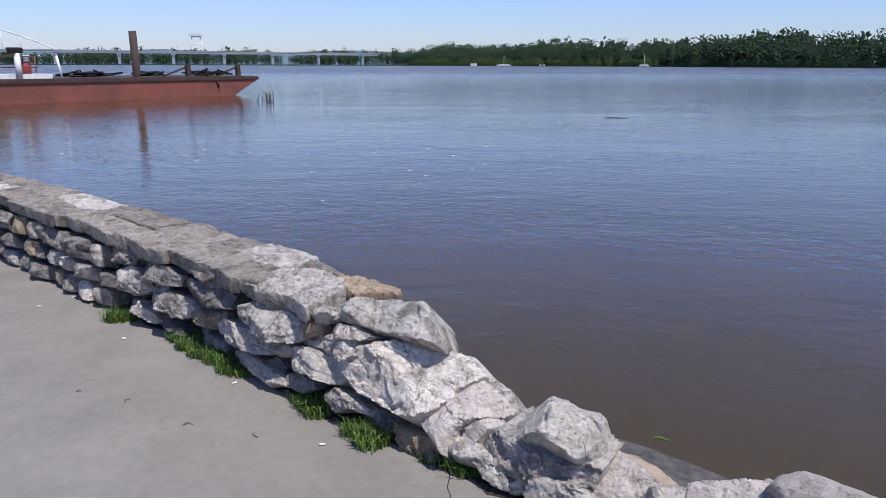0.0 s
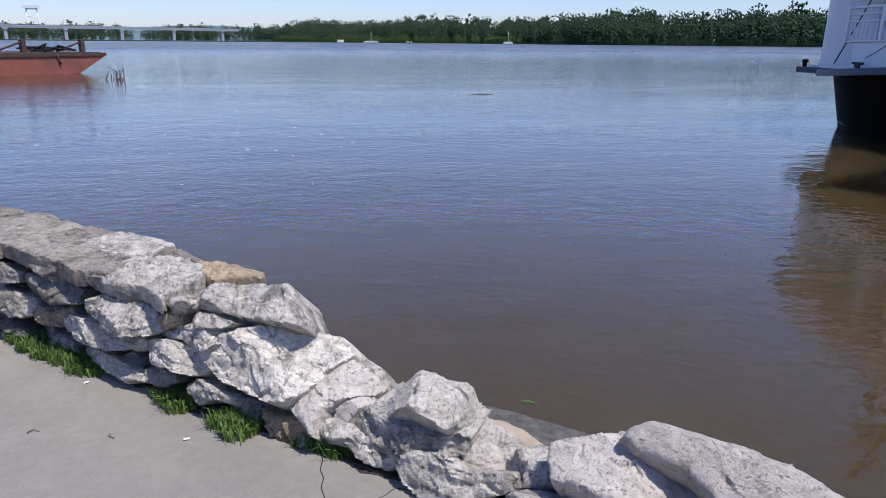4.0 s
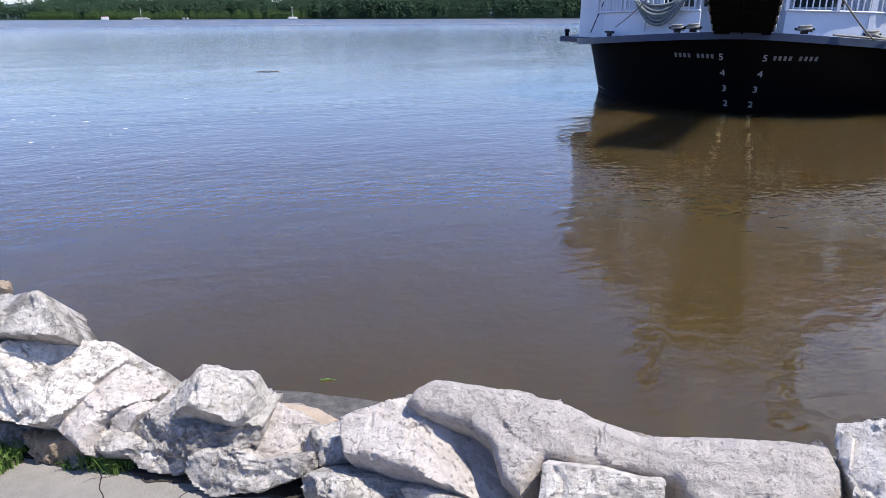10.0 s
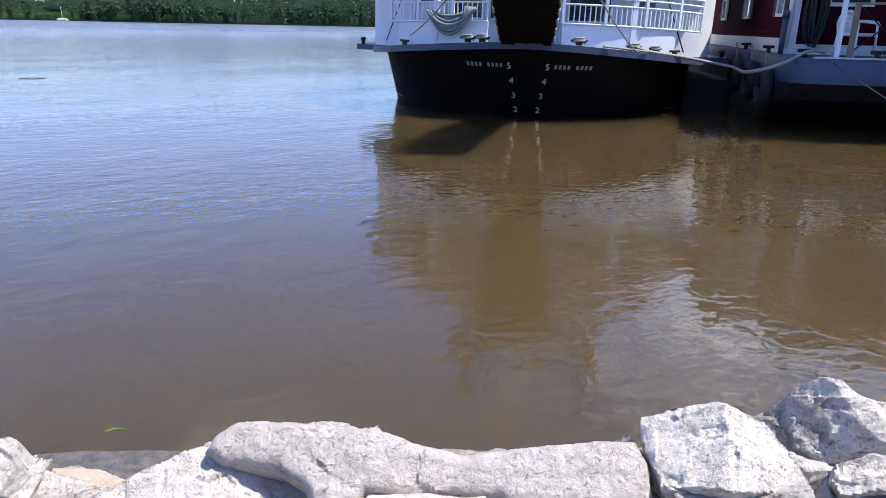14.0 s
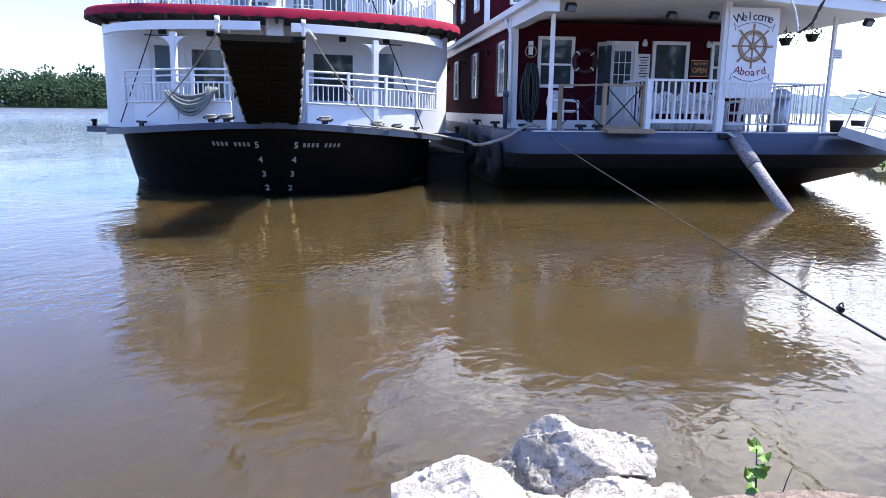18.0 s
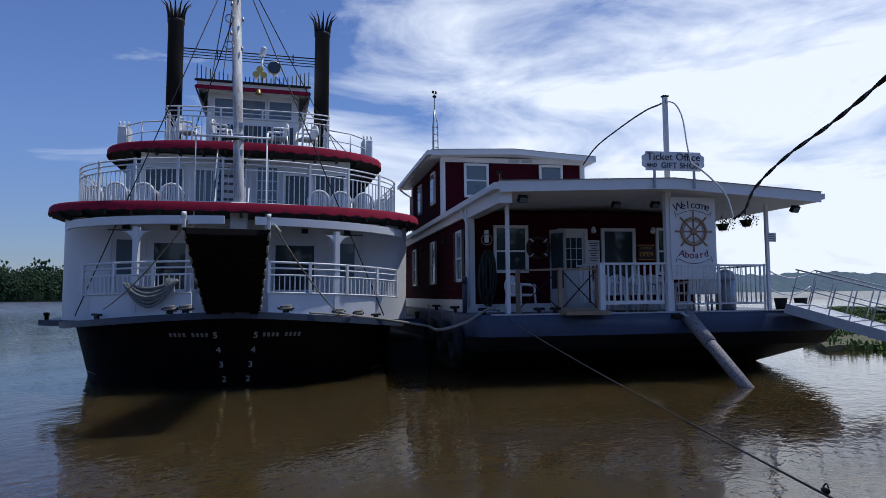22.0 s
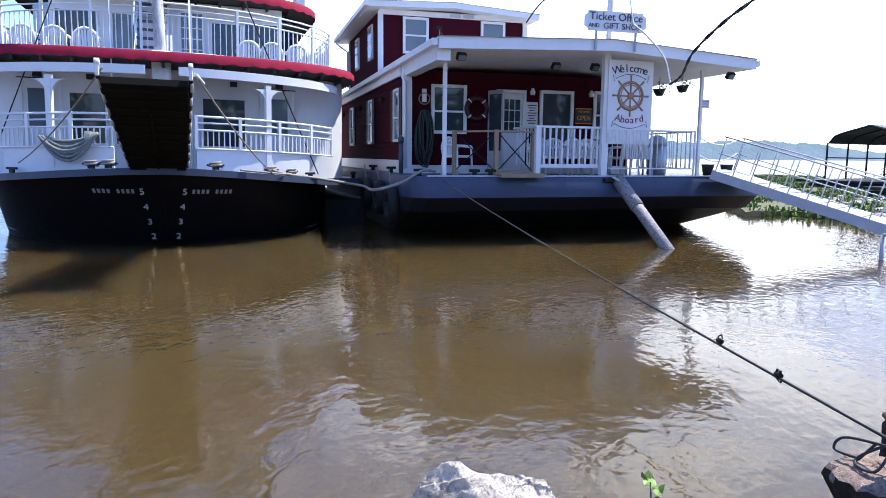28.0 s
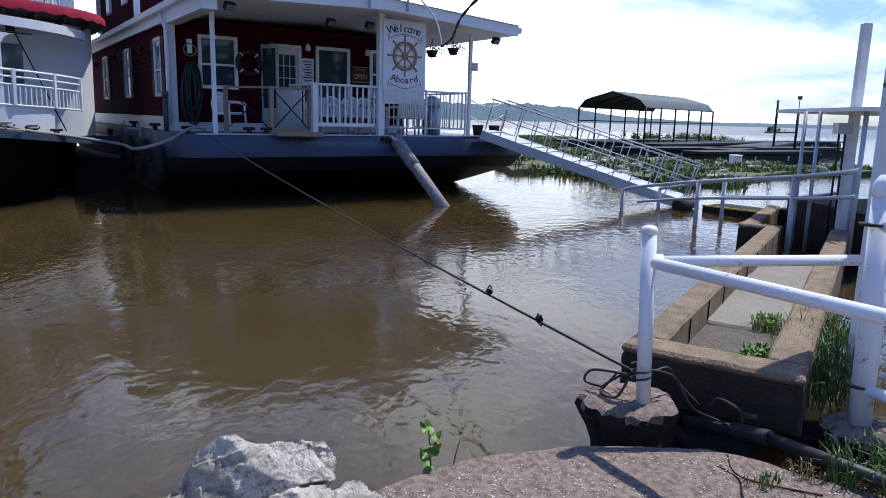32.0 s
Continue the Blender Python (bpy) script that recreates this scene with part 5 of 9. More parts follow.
for v in bm.verts:
    g = noise.noise(v.co * 2.5) * 0.018 + noise.noise(v.co * 9) * 0.009
    v.co.z += g
    if v.co.z < 0.15:
        v.co.x += noise.noise(v.co * 6) * 0.05
        v.co.y += noise.noise(v.co * 6 + Vector((5, 0, 0))) * 0.05
ledge = solo("ledge", bm, M_LEDGE, pose(0, 0, 0), "pebbly worn concrete ledge at the water's edge", "ledge", kind="structure", smooth=True)

# loose pebbles worn out of the ledge
pebbles = bmesh.new()
rnd = random.Random(43)
for k in range(5200):
    x, y = rnd.uniform(2.3, 3.66), rnd.uniform(-2.2, 0.3)
    if x + 0.35 * max(0.0, y + 0.85) > 3.66 or noise.noise(Vector((x * 2.2, y * 2.2, 4))) < -0.25:
        continue
    z = 0.192 + noise.noise(Vector((x, y, 0.19)) * 2.5) * 0.018 + noise.noise(Vector((x, y, 0.19)) * 9) * 0.009
    r = 0.002 + 0.0045 * rnd.random() ** 2
    bmesh.ops.create_icosphere(pebbles, subdivisions=1, radius=r, matrix=Matrix.Translation((x, y, z)) @ Matrix.Rotation(rnd.uniform(0, 3), 4, "Z") @ Matrix.Diagonal((1.2, rnd.uniform(0.6, 1), 0.55, 1)))
solo("pebbles", pebbles, M_PEBBLE, pose(0, 0, 0), "pale pebbles worn out of the concrete ledge", "pebbles", kind="stuff", smooth=True)

# ---- riverboat ----
BOAT = pose(11.08, 9.03, 0, 0, 0.8, -53.0)
riverboat = thing("riverboat", BOAT, "white three-deck riverboat with black hull and red canvas valances", "riverboat")


def sheer(v):
    return 1.53 - 0.30 * min(1.0, abs(v) / 3.9) ** 1.5


def z2(v):
    return 3.755 + 0.06 * (abs(v) / 4.35) ** 2


def z3(v):
    return 5.88 - 0.02 * (abs(v) / 3.8) ** 2


deck_line = bow(0.0, 3.7, 3.85, 2.0, 32, 28)
hull_line = bow(0.0, 3.85, 3.62, 2.0, 32, 28)
mid_line = bow(0.5, 4.25, 3.61, 2.0, 32, 28)
low_line = bow(0.95, 4.9, 3.6, 1.9, 32, 28)
front_line = bow(0.85, 3.7, 3.88, 2.2, 40, 26)
d2_line = bow(1.15, 4.3, 4.36, 2.3, 48, 27)
d3_line = bow(5.0, 7.2, 3.84, 2.4, 40, 26)

hull = part("hull", ribbon([[(v, u, sheer(v) - 0.09) for v, u in hull_line], [(v, u, 0.72) for v, u in mid_line], [(v, u, 0.0) for v, u in low_line], [(v, u + 0.6, -0.8) for v, u in low_line]]), M_BLACK, riverboat, "black painted hull", True)
part("boot_line", ribbon([[(v * 1.003, u - 0.012, 0.13) for v, u in bow(0.9, 4.8, 3.61, 1.9, 32, 28)], [(v * 1.003, u - 0.012, 0.10) for v, u in bow(0.91, 4.82, 3.605, 1.9, 32, 28)]]), M_NAME, hull, "pale scum line above the water")
part("deck_edge", ribbon([[(v * 1.004, u - 0.02, sheer(v)) for v, u in deck_line], [(v * 1.004, u - 0.02, sheer(v) - 0.13) for v, u in deck_line]], thick=-0.06), M_NAVY, riverboat, "blue-grey deck edge")
part("main_deck", slab(deck_line, lambda x, y: sheer(x) - 0.08, lambda x, y: sheer(x) - 0.005), M_NAVY, riverboat)
for sgn in (-1, 1):
    part("guard", slab([(sgn * 3.6, 3.4), (sgn * 4.2, 3.75), (sgn * 4.55, 3.95), (sgn * 4.55, 26), (sgn * 3.6, 26)], 1.13, 1.26), M_NAVY, riverboat, "blue-grey side guard deck")
    part("bitt", lathe([(0.05, 1.25), (0.05, 1.36), (0.075, 1.37), (0.075, 1.41), (0.04, 1.43)], 12, None, Matrix.Translation((sgn * 4.42, 4.1, 0))), M_DARK, riverboat)
# seam plate at the stem and draught marks
part("stem_plate", ribbon([[(-0.05, -0.035, 1.53), (-0.03, 0.47, 0.72), (-0.02, 0.93, 0.0)], [(0.05, -0.035, 1.53), (0.03, 0.47, 0.72), (0.02, 0.93, 0.0)]], thick=0.02), M_BLACK, hull)


def hull_place(v, z):
    """A place on the bow skin with its turn."""
    if z > 0.72:
        k = (z - 0.72) / (sheer(v) - 0.1 - 0.72)
        a, b = mid_line, hull_line
    else:
        k = z / 0.72
        a, b = low_line, mid_line
    ua, ta = at_v(a, v)
    ub, tb = at_v(b, v)
    u = ua + (ub - ua) * k
    slope = math.atan2(ua - ub, 0.8 if z > 0.72 else 0.72)
    return u, ta + (tb - ta) * k, slope


for sgn in (-1, 1):
    for n, z, off in (("5", 1.06, 0.38), ("4", 0.76, 0.33), ("3", 0.455, 0.28), ("2", 0.15, 0.23)):
        u, t, sl = hull_place(sgn * off, z)
        words("draught_mark", n, 0.20, Matrix.Translation((sgn * off, u - 0.02, z)) @ Matrix.Rotation(t, 4, "Z") @ Matrix.Rotation(radians(90) + sl, 4, "X"), M_NUM, hull)
    # worn name, too faint to read: a row of short bars
    for k in range(9):
        if k == 4:
            continue
        v = sgn * 0.88 + (k - 4) * 0.085
        u, t, sl = hull_place(v, 1.07)
        me = mesh_of("name_bar", boxed(0, 0, 0, 0.05, 0.008, 0.09), M_NAME)
        piece("name_bar", me, hull, Matrix.Translation((v, u - 0.012, 1.07)) @ Matrix.Rotation(t, 4, "Z") @ Matrix.Rotation(sl, 4, "X"))

# main-deck house
house_line = bow(2.9, 4.7, 4.16, 3.0, 48, 26)
front_wall = part("front_wall", ribbon([[(v, u, 1.16) for v, u in house_line], [(v, u, 3.62) for v, u in house_line]], thick=0.05), M_WHITE, riverboat, "curved white deckhouse wall", True)


def framed(parent, name, x, y, z, w, h, pane_mat, frame_mat, frame=0.06, out=-1, bars=(), rail=None, label=""):
    """A window or door leaf in a frame, on a wall that faces -y (out=-1)."""
    fr = bmesh.new()
    for sx in (-1, 1):
        box(fr, x + sx * (w / 2 - frame / 2), y + out * 0.03, z, frame, 0.06, h)
    for sz in (-1, 1):
        box(fr, x, y + out * 0.03, z + sz * (h / 2 - frame / 2), w - 2 * frame, 0.06, frame)
    if rail is not None:
        box(fr, x, y + out * 0.025, z + rail, w - 2 * frame, 0.05, 0.045)
    for bx in bars:
        box(fr, x + bx, y + out * 0.02, z, 0.025, 0.03, h - 2 * frame)
    ob = part(name, fr, frame_mat, parent, label)
    part("pane", boxed(x, y + out * 0.012, z, w - 2 * frame, 0.012, h - 2 * frame), pane_mat, ob)
    return ob


for x, w in ((-2.5, 0.78), (2.37, 0.78)):
    y = at_v(house_line, x)[0] - 0.03
    d = framed(riverboat, "door", x, y, 2.38, w, 1.8, M_WHITE, M_WHITE, 0.045)
    part("door_glass", boxed(x, y - 0.04, 2.70, w * 0.62, 0.02, 0.78), M_GLASS_L, d)
    part("awning_rod", boxed(x, y - 0.1, 3.30, 0.85, 0.03, 0.02), M_DARK, d)
for x, w in ((-1.6, 0.78), (-0.87, 0.46), (1.19, 1.0)):
    framed(riverboat, "window", x, at_v(house_line, x)[0] - 0.02, 2.5, w, 1.15, M_GLASS, M_WHITE, 0.05)
for v in (-2.5, -1.5, 1.4, 2.4):
    part("flood_lamp", boxed(v, 2.7, 3.36, 0.15, 0.13, 0.11), M_DARK, riverboat)
for lo, hi in ((-3.02, -0.62), (0.56, 3.02)):
    seg = [p for p in front_line if lo <= p[0] <= hi]
    part("bulwark", ribbon([[(v, u, sheer(v) - 0.03) for v, u in seg], [(v, u, 1.90 - 0.012 * abs(v)) for v, u in seg]], thick=0.05), M_WHITE, riverboat, smooth=True)
for lo, hi in ((-3.82, -0.3), (0.3, 3.82)):
    seg = [p for p in front_line if lo <= p[0] <= hi]
    part("beam", ribbon([[(v, u, 3.30 - 0.01 * abs(v)) for v, u in seg], [(v, u, 3.47 - 0.01 * abs(v)) for v, u in seg]], thick=0.06), M_WHITE, riverboat, smooth=True)


def railing(parent, line, tops, z_low, spacing, post_every, r=0.018, lo=-9, hi=9, post_top=0.02, drop=0.0, w=1.0):
    """A curved rail: pipes at the heights in tops, balusters under the lowest, posts between. Heights sink by drop towards the sides."""
    ob = None
    def sink(v):
        return drop * (abs(v) / w) ** 2
    seg = [p for p in line if lo <= p[0] <= hi]
    for k, z in enumerate(tops):
        bm = tubed([(v, u, z - sink(v)) for v, u in seg], r * (1.25 if k == 0 else 1.0), 8)
        if ob is None:
            ob = part("railing", bm, M_WHITE, parent, "white pipe railing")
        else:
            part("rail", bm, M_WHITE, ob)
    part("rail", tubed([(v, u, z_low - sink(v)) for v, u in seg], r, 8), M_WHITE, ob)
    low = tops[-1]
    bal = mesh_of("baluster", boxed(0, 0, (low - z_low) / 2, r * 1.1, r * 1.1, low - z_low), M_WHITE)
    post = mesh_of("post", boxed(0, 0, (tops[0] + post_top - z_low) / 2, r * 3.1, r * 3.1, tops[0] + post_top - z_low), M_WHITE)
    for i, (v, u, t) in enumerate(along(seg, spacing)):
        is_post = i % post_every == 0
        piece("post" if is_post else "baluster", post if is_post else bal, ob, Matrix.Translation((v, u, z_low - sink(v))) @ Matrix.Rotation(t, 4, "Z"))
    return ob


for lo, hi in ((-3.2, -0.62), (0.56, 3.6)):
    railing(riverboat, [(v, u - 0.02) for v, u in front_line], (2.53, 2.41, 2.27), 1.9, 0.107, 8, 0.019, lo, hi, 0.03, 0.08, 3.4)
for v in (-2.02, 2.02):
    u, t = at_v(front_line, v)
    m = Matrix.Translation((v, u + 0.03, 0)) @ Matrix.Rotation(t, 4, "Z")
    pm = part("deck_post", boxed(0, 0, 2.35, 0.11, 0.11, 1.75), M_WHITE, riverboat)
    pm.matrix_basis = m
    for sgn in (-1, 1):
        arc = [(sgn * (0.05 + 0.28 * (1 - math.cos(a))), 2.86 + 0.28 * math.sin(a)) for a in (k * math.pi / 16 for k in range(9))]
        bm = slab([(0.0, 2.86)] + [(x, z) for x, z in arc] + [(0.0, 3.15)], -0.03, 0.03)
        bk = part("bracket", bm, M_WHITE, pm, "curved white bracket")
        bk.matrix_basis = Matrix.Rotation(radians(90), 4, "X")

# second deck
# deck plates and joists are coloured dark for the shade beneath them
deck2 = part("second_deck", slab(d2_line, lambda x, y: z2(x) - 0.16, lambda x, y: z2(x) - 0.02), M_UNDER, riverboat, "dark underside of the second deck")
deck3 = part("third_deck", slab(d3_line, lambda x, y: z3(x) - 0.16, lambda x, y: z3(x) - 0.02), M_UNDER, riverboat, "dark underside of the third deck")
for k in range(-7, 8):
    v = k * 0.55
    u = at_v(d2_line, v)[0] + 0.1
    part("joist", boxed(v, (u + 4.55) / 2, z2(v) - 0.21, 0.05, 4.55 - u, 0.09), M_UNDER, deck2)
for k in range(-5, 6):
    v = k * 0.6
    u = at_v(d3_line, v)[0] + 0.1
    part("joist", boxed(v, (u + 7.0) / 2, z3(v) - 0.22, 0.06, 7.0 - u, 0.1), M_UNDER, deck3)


def valance(line, zf, parent, drop=0.13):
    top, mid, low = [], [], []
    for k in range(len(line) - 1):
        (a, ua), (b, ub) = line[k], line[k + 1]
        n = max(2, int(math.hypot(b - a, ub - ua) / 0.05)) if ua < 12 else 2
        for j in range(n):
            t = j / n
            v, u = a + (b - a) * t, ua + (ub - ua) * t
            i = len(top)
            top.append((v * 0.996, u + 0.012, zf(v) + 0.025))
            mid.append((v * 1.004, u - 0.015, zf(v) - 0.02))
            low.append((v * 1.008, u - 0.02, zf(v) - drop - 0.045 * abs(math.sin(i * 0.42))))
    return part("valance", ribbon([top, mid, low], thick=0.012), M_RED, parent, "red scalloped canvas valance", True)


valance(d2_line, z2, riverboat)
valance(d3_line, z3, riverboat, 0.16)
rail2_line = bow(1.75, 4.0, 3.74, 2.2, 44, 9)
railing(riverboat, rail2_line, (4.82, 4.71, 4.59), 3.86, 0.118, 8, 0.016, -3.75, 3.75, 0.03, 0.10, 3.7)
second_house = part("second_house", boxed(0, 15.4, 4.70, 5.6, 19, 1.95), M_WHITE, riverboat)
for x, w in ((-2.2, 1.0), (2.25, 0.9)):
    framed(riverboat, "window", x, 5.9, 4.55, w, 1.5, M_GLASS, M_WHITE, 0.04)
framed(riverboat, "window", -1.05, 5.9, 4.55, 0.75, 1.5, M_GLASS_L, M_WHITE, 0.05, bars=(-0.12, 0.12))
gd = framed(riverboat, "glazed_door", 0.5, 5.9, 4.6, 0.62, 1.7, M_GLASS_L, M_WHITE, 0.05, bars=(-0.14, 0.0, 0.14))
for k in range(5):
    part("glazing_bar", boxed(0.5, 5.87, 3.95 + k * 0.27, 0.5, 0.03, 0.025), M_WHITE, gd)
framed(riverboat, "window", 1.35, 5.9, 4.6, 0.8, 1.3, M_GLASS, M_WHITE, 0.05)
for sgn in (-1, 1):
    part("wing_wall", slab([(sgn * 2.75, 5.9), (sgn * 3.4, 7.2), (sgn * 3.4, 24), (sgn * 2.75, 24)], 3.7, 5.62), M_GLASS, riverboat, "dark glazed side of the second deck")
# steep stairs on the fore deck
for x0, y0, za, y1, zb, n in ((0.42, 3.0, 1.5, 4.3, 3.75, 8), (-0.42, 4.4, 3.86, 6.0, 5.75, 8)):
    st = part("stair", boxed(x0 - 0.36, 0, 0, 0.04, 0.16, math.dist((y0, za), (y1, zb)), Matrix.Translation((0, (y0 + y1) / 2, (za + zb) / 2)) @ Matrix.Rotation(-math.atan2(y1 - y0, zb - za), 4, "X")), M_WHITE, riverboat)
    part("stringer", boxed(x0 + 0.36, 0, 0, 0.04, 0.16, math.dist((y0, za), (y1, zb)), Matrix.Translation((0, (y0 + y1) / 2, (za + zb) / 2)) @ Matrix.Rotation(-math.atan2(y1 - y0, zb - za), 4, "X")), M_WHITE, st)
    for k in range(1, n):
        part("tread", boxed(x0, y0 + (y1 - y0) * k / n, za + (zb - za) * k / n, 0.68, 0.22, 0.035), M_NAVY, st)
    part("handrail", tubed([(x0 - 0.36, y0 - 0.1, za + 0.9), (x0 - 0.36, y1 - 0.1, zb + 0.8)], 0.02, 8), M_WHITE, st)
# third deck rails
railing(riverboat, bow(5.3, 5.62, 2.16, 3.0, 30, 8.4), (6.87, 6.75, 6.61), 5.95, 0.12, 9, 0.016, -2.17, 2.17)
for sgn in (-1, 1):
    pts = [(sgn * 2.16, 5.6), (sgn * 2.8, 5.9), (sgn * 3.3, 6.5), (sgn * 3.5, 7.0), (sgn * 3.5, 12)]
    sr = part("side_rail", tubed([(v, u, 6.5) for v, u in pts], 0.02, 8), M_WHITE, riverboat)
    part("rail", tubed([(v, u, 6.22) for v, u in pts], 0.015, 8), M_WHITE, sr)
    for v, u in pts[1:3]:
        part("post", tubed([(v, u, 5.8), (v, u, 6.52)], 0.02, 8), M_WHITE, sr)
    lk = part("raft_locker", boxed(sgn * 3.38, 6.75, 6.20, 0.30, 0.5, 0.62, bevel=0.03), M_WHITE, riverboat, "white float locker on the deck edge")
    for k in range(3):
        part("peg", lathe([(0.03, 6.43), (0.03, 6.54), (0.015, 6.58)], 8, None, Matrix.Translation((sgn * 3.38 + (k - 1) * 0.11, 6.6, 0.07))), M_WHITE, lk)
# pilot house
pilot = part("pilot_house", boxed(0.06, 8.2, 6.85, 2.6, 2.4, 2.05), M_WHITE, riverboat)
for x in (-0.71, 0.06, 0.83):
    framed(pilot, "window", x, 7.0, 7.32, 0.74, 0.62, M_GLASS_L, M_WHITE, 0.05)
part("front_panel", boxed(0.06, 6.97, 6.45, 2.3, 0.04, 0.75), M_GLASS, pilot, "dark window under the pilot windows")
roof = part("pilot_roof", slab([(-1.5, 6.55), (1.62, 6.55), (1.62, 9.8), (-1.5, 9.8)], 7.79, 7.95), M_WHITE, riverboat)
part("eave", ribbon([[(-1.24, 6.9, 7.22), (-1.24, 9.5, 7.22)], [(-1.54, 6.5, 7.80), (-1.54, 9.8, 7.80)]], thick=0.03), M_DARK, roof, "dark flared eave")
part("eave", ribbon([[(1.38, 6.9, 7.22), (1.38, 9.5, 7.22)], [(1.66, 6.5, 7.80), (1.66, 9.8, 7.80)]], thick=0.03), M_DARK, roof, "dark flared eave")
part("trim", boxed(0.06, 6.52, 7.77, 3.18, 0.04, 0.11), M_RED, roof, "red roof trim")
part("trim", boxed(0.06, 6.5, 7.96, 3.24, 0.05, 0.06), M_DARK, roof, "black roof edge")
spike = mesh_of("cresting_spike", lathe([(0.014, 0), (0.014, 0.9), (0.004, 1.0)], 6), M_NAVY)
for k in range(27):
    v = -1.50 + k * 0.12
    h = 0.16 + 0.32 * abs((v - 0.06) / 1.58) ** 2.2
    piece("cresting_spike", spike, roof, Matrix.Translation((v, 6.5, 7.98)) @ Matrix.Diagonal((1, 1, h, 1)))
horns = part("horn", lathe([(0.10, 0), (0.085, 0.02), (0.035, 0.16), (0.03, 0.4)], 14, None, Matrix.Translation((0.22, 6.4, 8.36)) @ Matrix.Rotation(radians(-90), 4, "X")), M_BRASS, roof, "polished brass horn")
for x, z in ((0.12, 8.2), (0.33, 8.2)):
    part("horn", lathe([(0.10, 0), (0.085, 0.02), (0.035, 0.16), (0.03, 0.4)], 14, None, Matrix.Translation((x, 6.4, z)) @ Matrix.Rotation(radians(-90), 4, "X")), M_BRASS, roof, "polished brass horn")
sl_ = part("searchlight", lathe([(0.02, -0.02), (0.20, 0.0), (0.21, 0.05), (0.19, 0.22), (0.08, 0.32)], 20, None, Matrix.Translation((0.62, 6.45, 8.46)) @ Matrix.Rotation(radians(-90), 4, "X")), M_WHITE, riverboat, "round white-cased searchlight")
part("lens", lathe([(0.18, 0.0), (0.18, 0.01)], 20, None, Matrix.Translation((0.62, 6.425, 8.46)) @ Matrix.Rotation(radians(-90), 4, "X")), M_GLASS, sl_)
part("bracket", tubed([(0.62, 6.6, 8.0), (0.62, 6.6, 8.3)], 0.03), M_WHITE, sl_)
rd = part("camera_mast", tubed([(0.28, 6.7, 8.0), (0.28, 6.7, 8.85)], 0.03), M_WHITE, riverboat)
part("camera_head", boxed(0, 0, 0, 0.16, 0.2, 0.3, pose(0.3, 6.68, 8.98, 0, 20, 0), 0.05), M_WHITE, rd)
bell = part("bell", lathe([(0.10, 0), (0.09, 0.03), (0.055, 0.12), (0.02, 0.16)], 14, None, Matrix.Translation((0.2, 6.4, 7.62))), M_BRASS, riverboat)
for v in (-2.32, 2.11):
    fn = part("funnel", lathe([(0.235, 5.6), (0.235, 10.14), (0.255, 10.16), (0.255, 10.26), (0.24, 10.28), (0.2, 10.28)], 22, None, Matrix.Translation((v, 8.2, 0))), M_DARK, riverboat, "tall black funnel")
    for k in range(12):
        a = 2 * math.pi * k / 12
        c, s_ = math.cos(a), math.sin(a)
        part("crown_leaf", tubed([(v + 0.2 * c, 8.2 + 0.2 * s_, 10.2), (v + 0.23 * c, 8.2 + 0.23 * s_, 10.46), (v + 0.30 * c, 8.2 + 0.30 * s_, 10.70), (v + 0.46 * c, 8.2 + 0.46 * s_, 10.86)], 0.055, 5, 0.006), M_DARK, fn)
br = part("funnel_brace", tubed([(-2.32, 8.2, 9.42), (2.11, 8.2, 9.42)], 0.02), M_DARK, riverboat)
for dz in (0.09, 0.18, 0.27):
    part("brace_rod", tubed([(-2.32, 8.2, 9.42 - dz), (2.11, 8.2, 9.42 - dz)], 0.014), M_DARK, br)
for v in (-1.1, 1.2):
    part("brace_post", tubed([(v, 8.2, 9.50), (v, 8.2, 9.14)], 0.016), M_DARK, br)
# mast with fittings and stays
mast = part("mast", tubed([(-0.03, 1.7, 1.45), (-0.07, 1.7, 4.2), (-0.25, 1.72, 9.4)], 0.125, 14, 0.10), M_MAST, riverboat, "weathered white mast")
part("mast_step", boxed(-0.05, 1.72, 2.9, 0.36, 0.34, 1.9, bevel=0.02), M_WHITE_D, mast)
for z, w in ((5.28, 0.24), (4.95, 0.2), (5.55, 0.2)):
    part("collar", boxed(-0.10, 1.7, z, w, w, 0.14, bevel=0.015), M_GALV, mast)
part("boom_hinge", boxed(-0.26, 1.62, 5.25, 0.36, 0.12, 0.07), M_DARK, mast)
for k in range(5):
    part("shackle", lathe([(0.02, 0), (0.035, 0.03), (0.02, 0.09)], 8, None, Matrix.Translation((-0.18 + 0.12 * (-1) ** k, 1.6, 7.2 + 0.33 * k))), M_GALV, mast)
for z in (7.3, 7.9, 8.4):
    ring = [(-0.20 - 0.14 + 0.09 * math.cos(a), 1.6, z + 0.09 * math.sin(a)) for a in (k * math.pi / 8 for k in range(17))]
    part("ring", tubed(ring, 0.014, 6), M_GALV, mast)
STAYS = [((-0.24, 1.7, 9.3), (-3.35, 2.2, 1.4)), ((-0.24, 1.7, 9.3), (3.15, 1.75, 1.4)), ((-0.2, 1.7, 8.2), (-1.95, 8.0, 5.9)), ((-0.14, 1.7, 9.2), (2.9, 8.0, 5.9)), ((-0.32, 1.8, 9.2), (-1.3, 8.0, 8.0)), ((-0.95, 1.4, 3.8), (-0.96, 1.4, 5.25)), ((0.51, 1.4, 3.6), (0.51, 1.4, 5.25)), ((-0.22, 1.7, 8.9), (-0.9, 8.0, 8.6)), ((0.3, 6.6, 8.6), (3.1, 7.0, 5.9))]
for a, b in STAYS:
    part("stay", tubed([a, b], 0.013, 6), M_CABLE, mast, "thin dark wire stay")
for v in (-0.95, 0.51):
    part("guide_pole", tubed([(v, 1.4, 1.5), (v, 1.4, 5.35)], 0.015, 8), M_WHITE, mast)
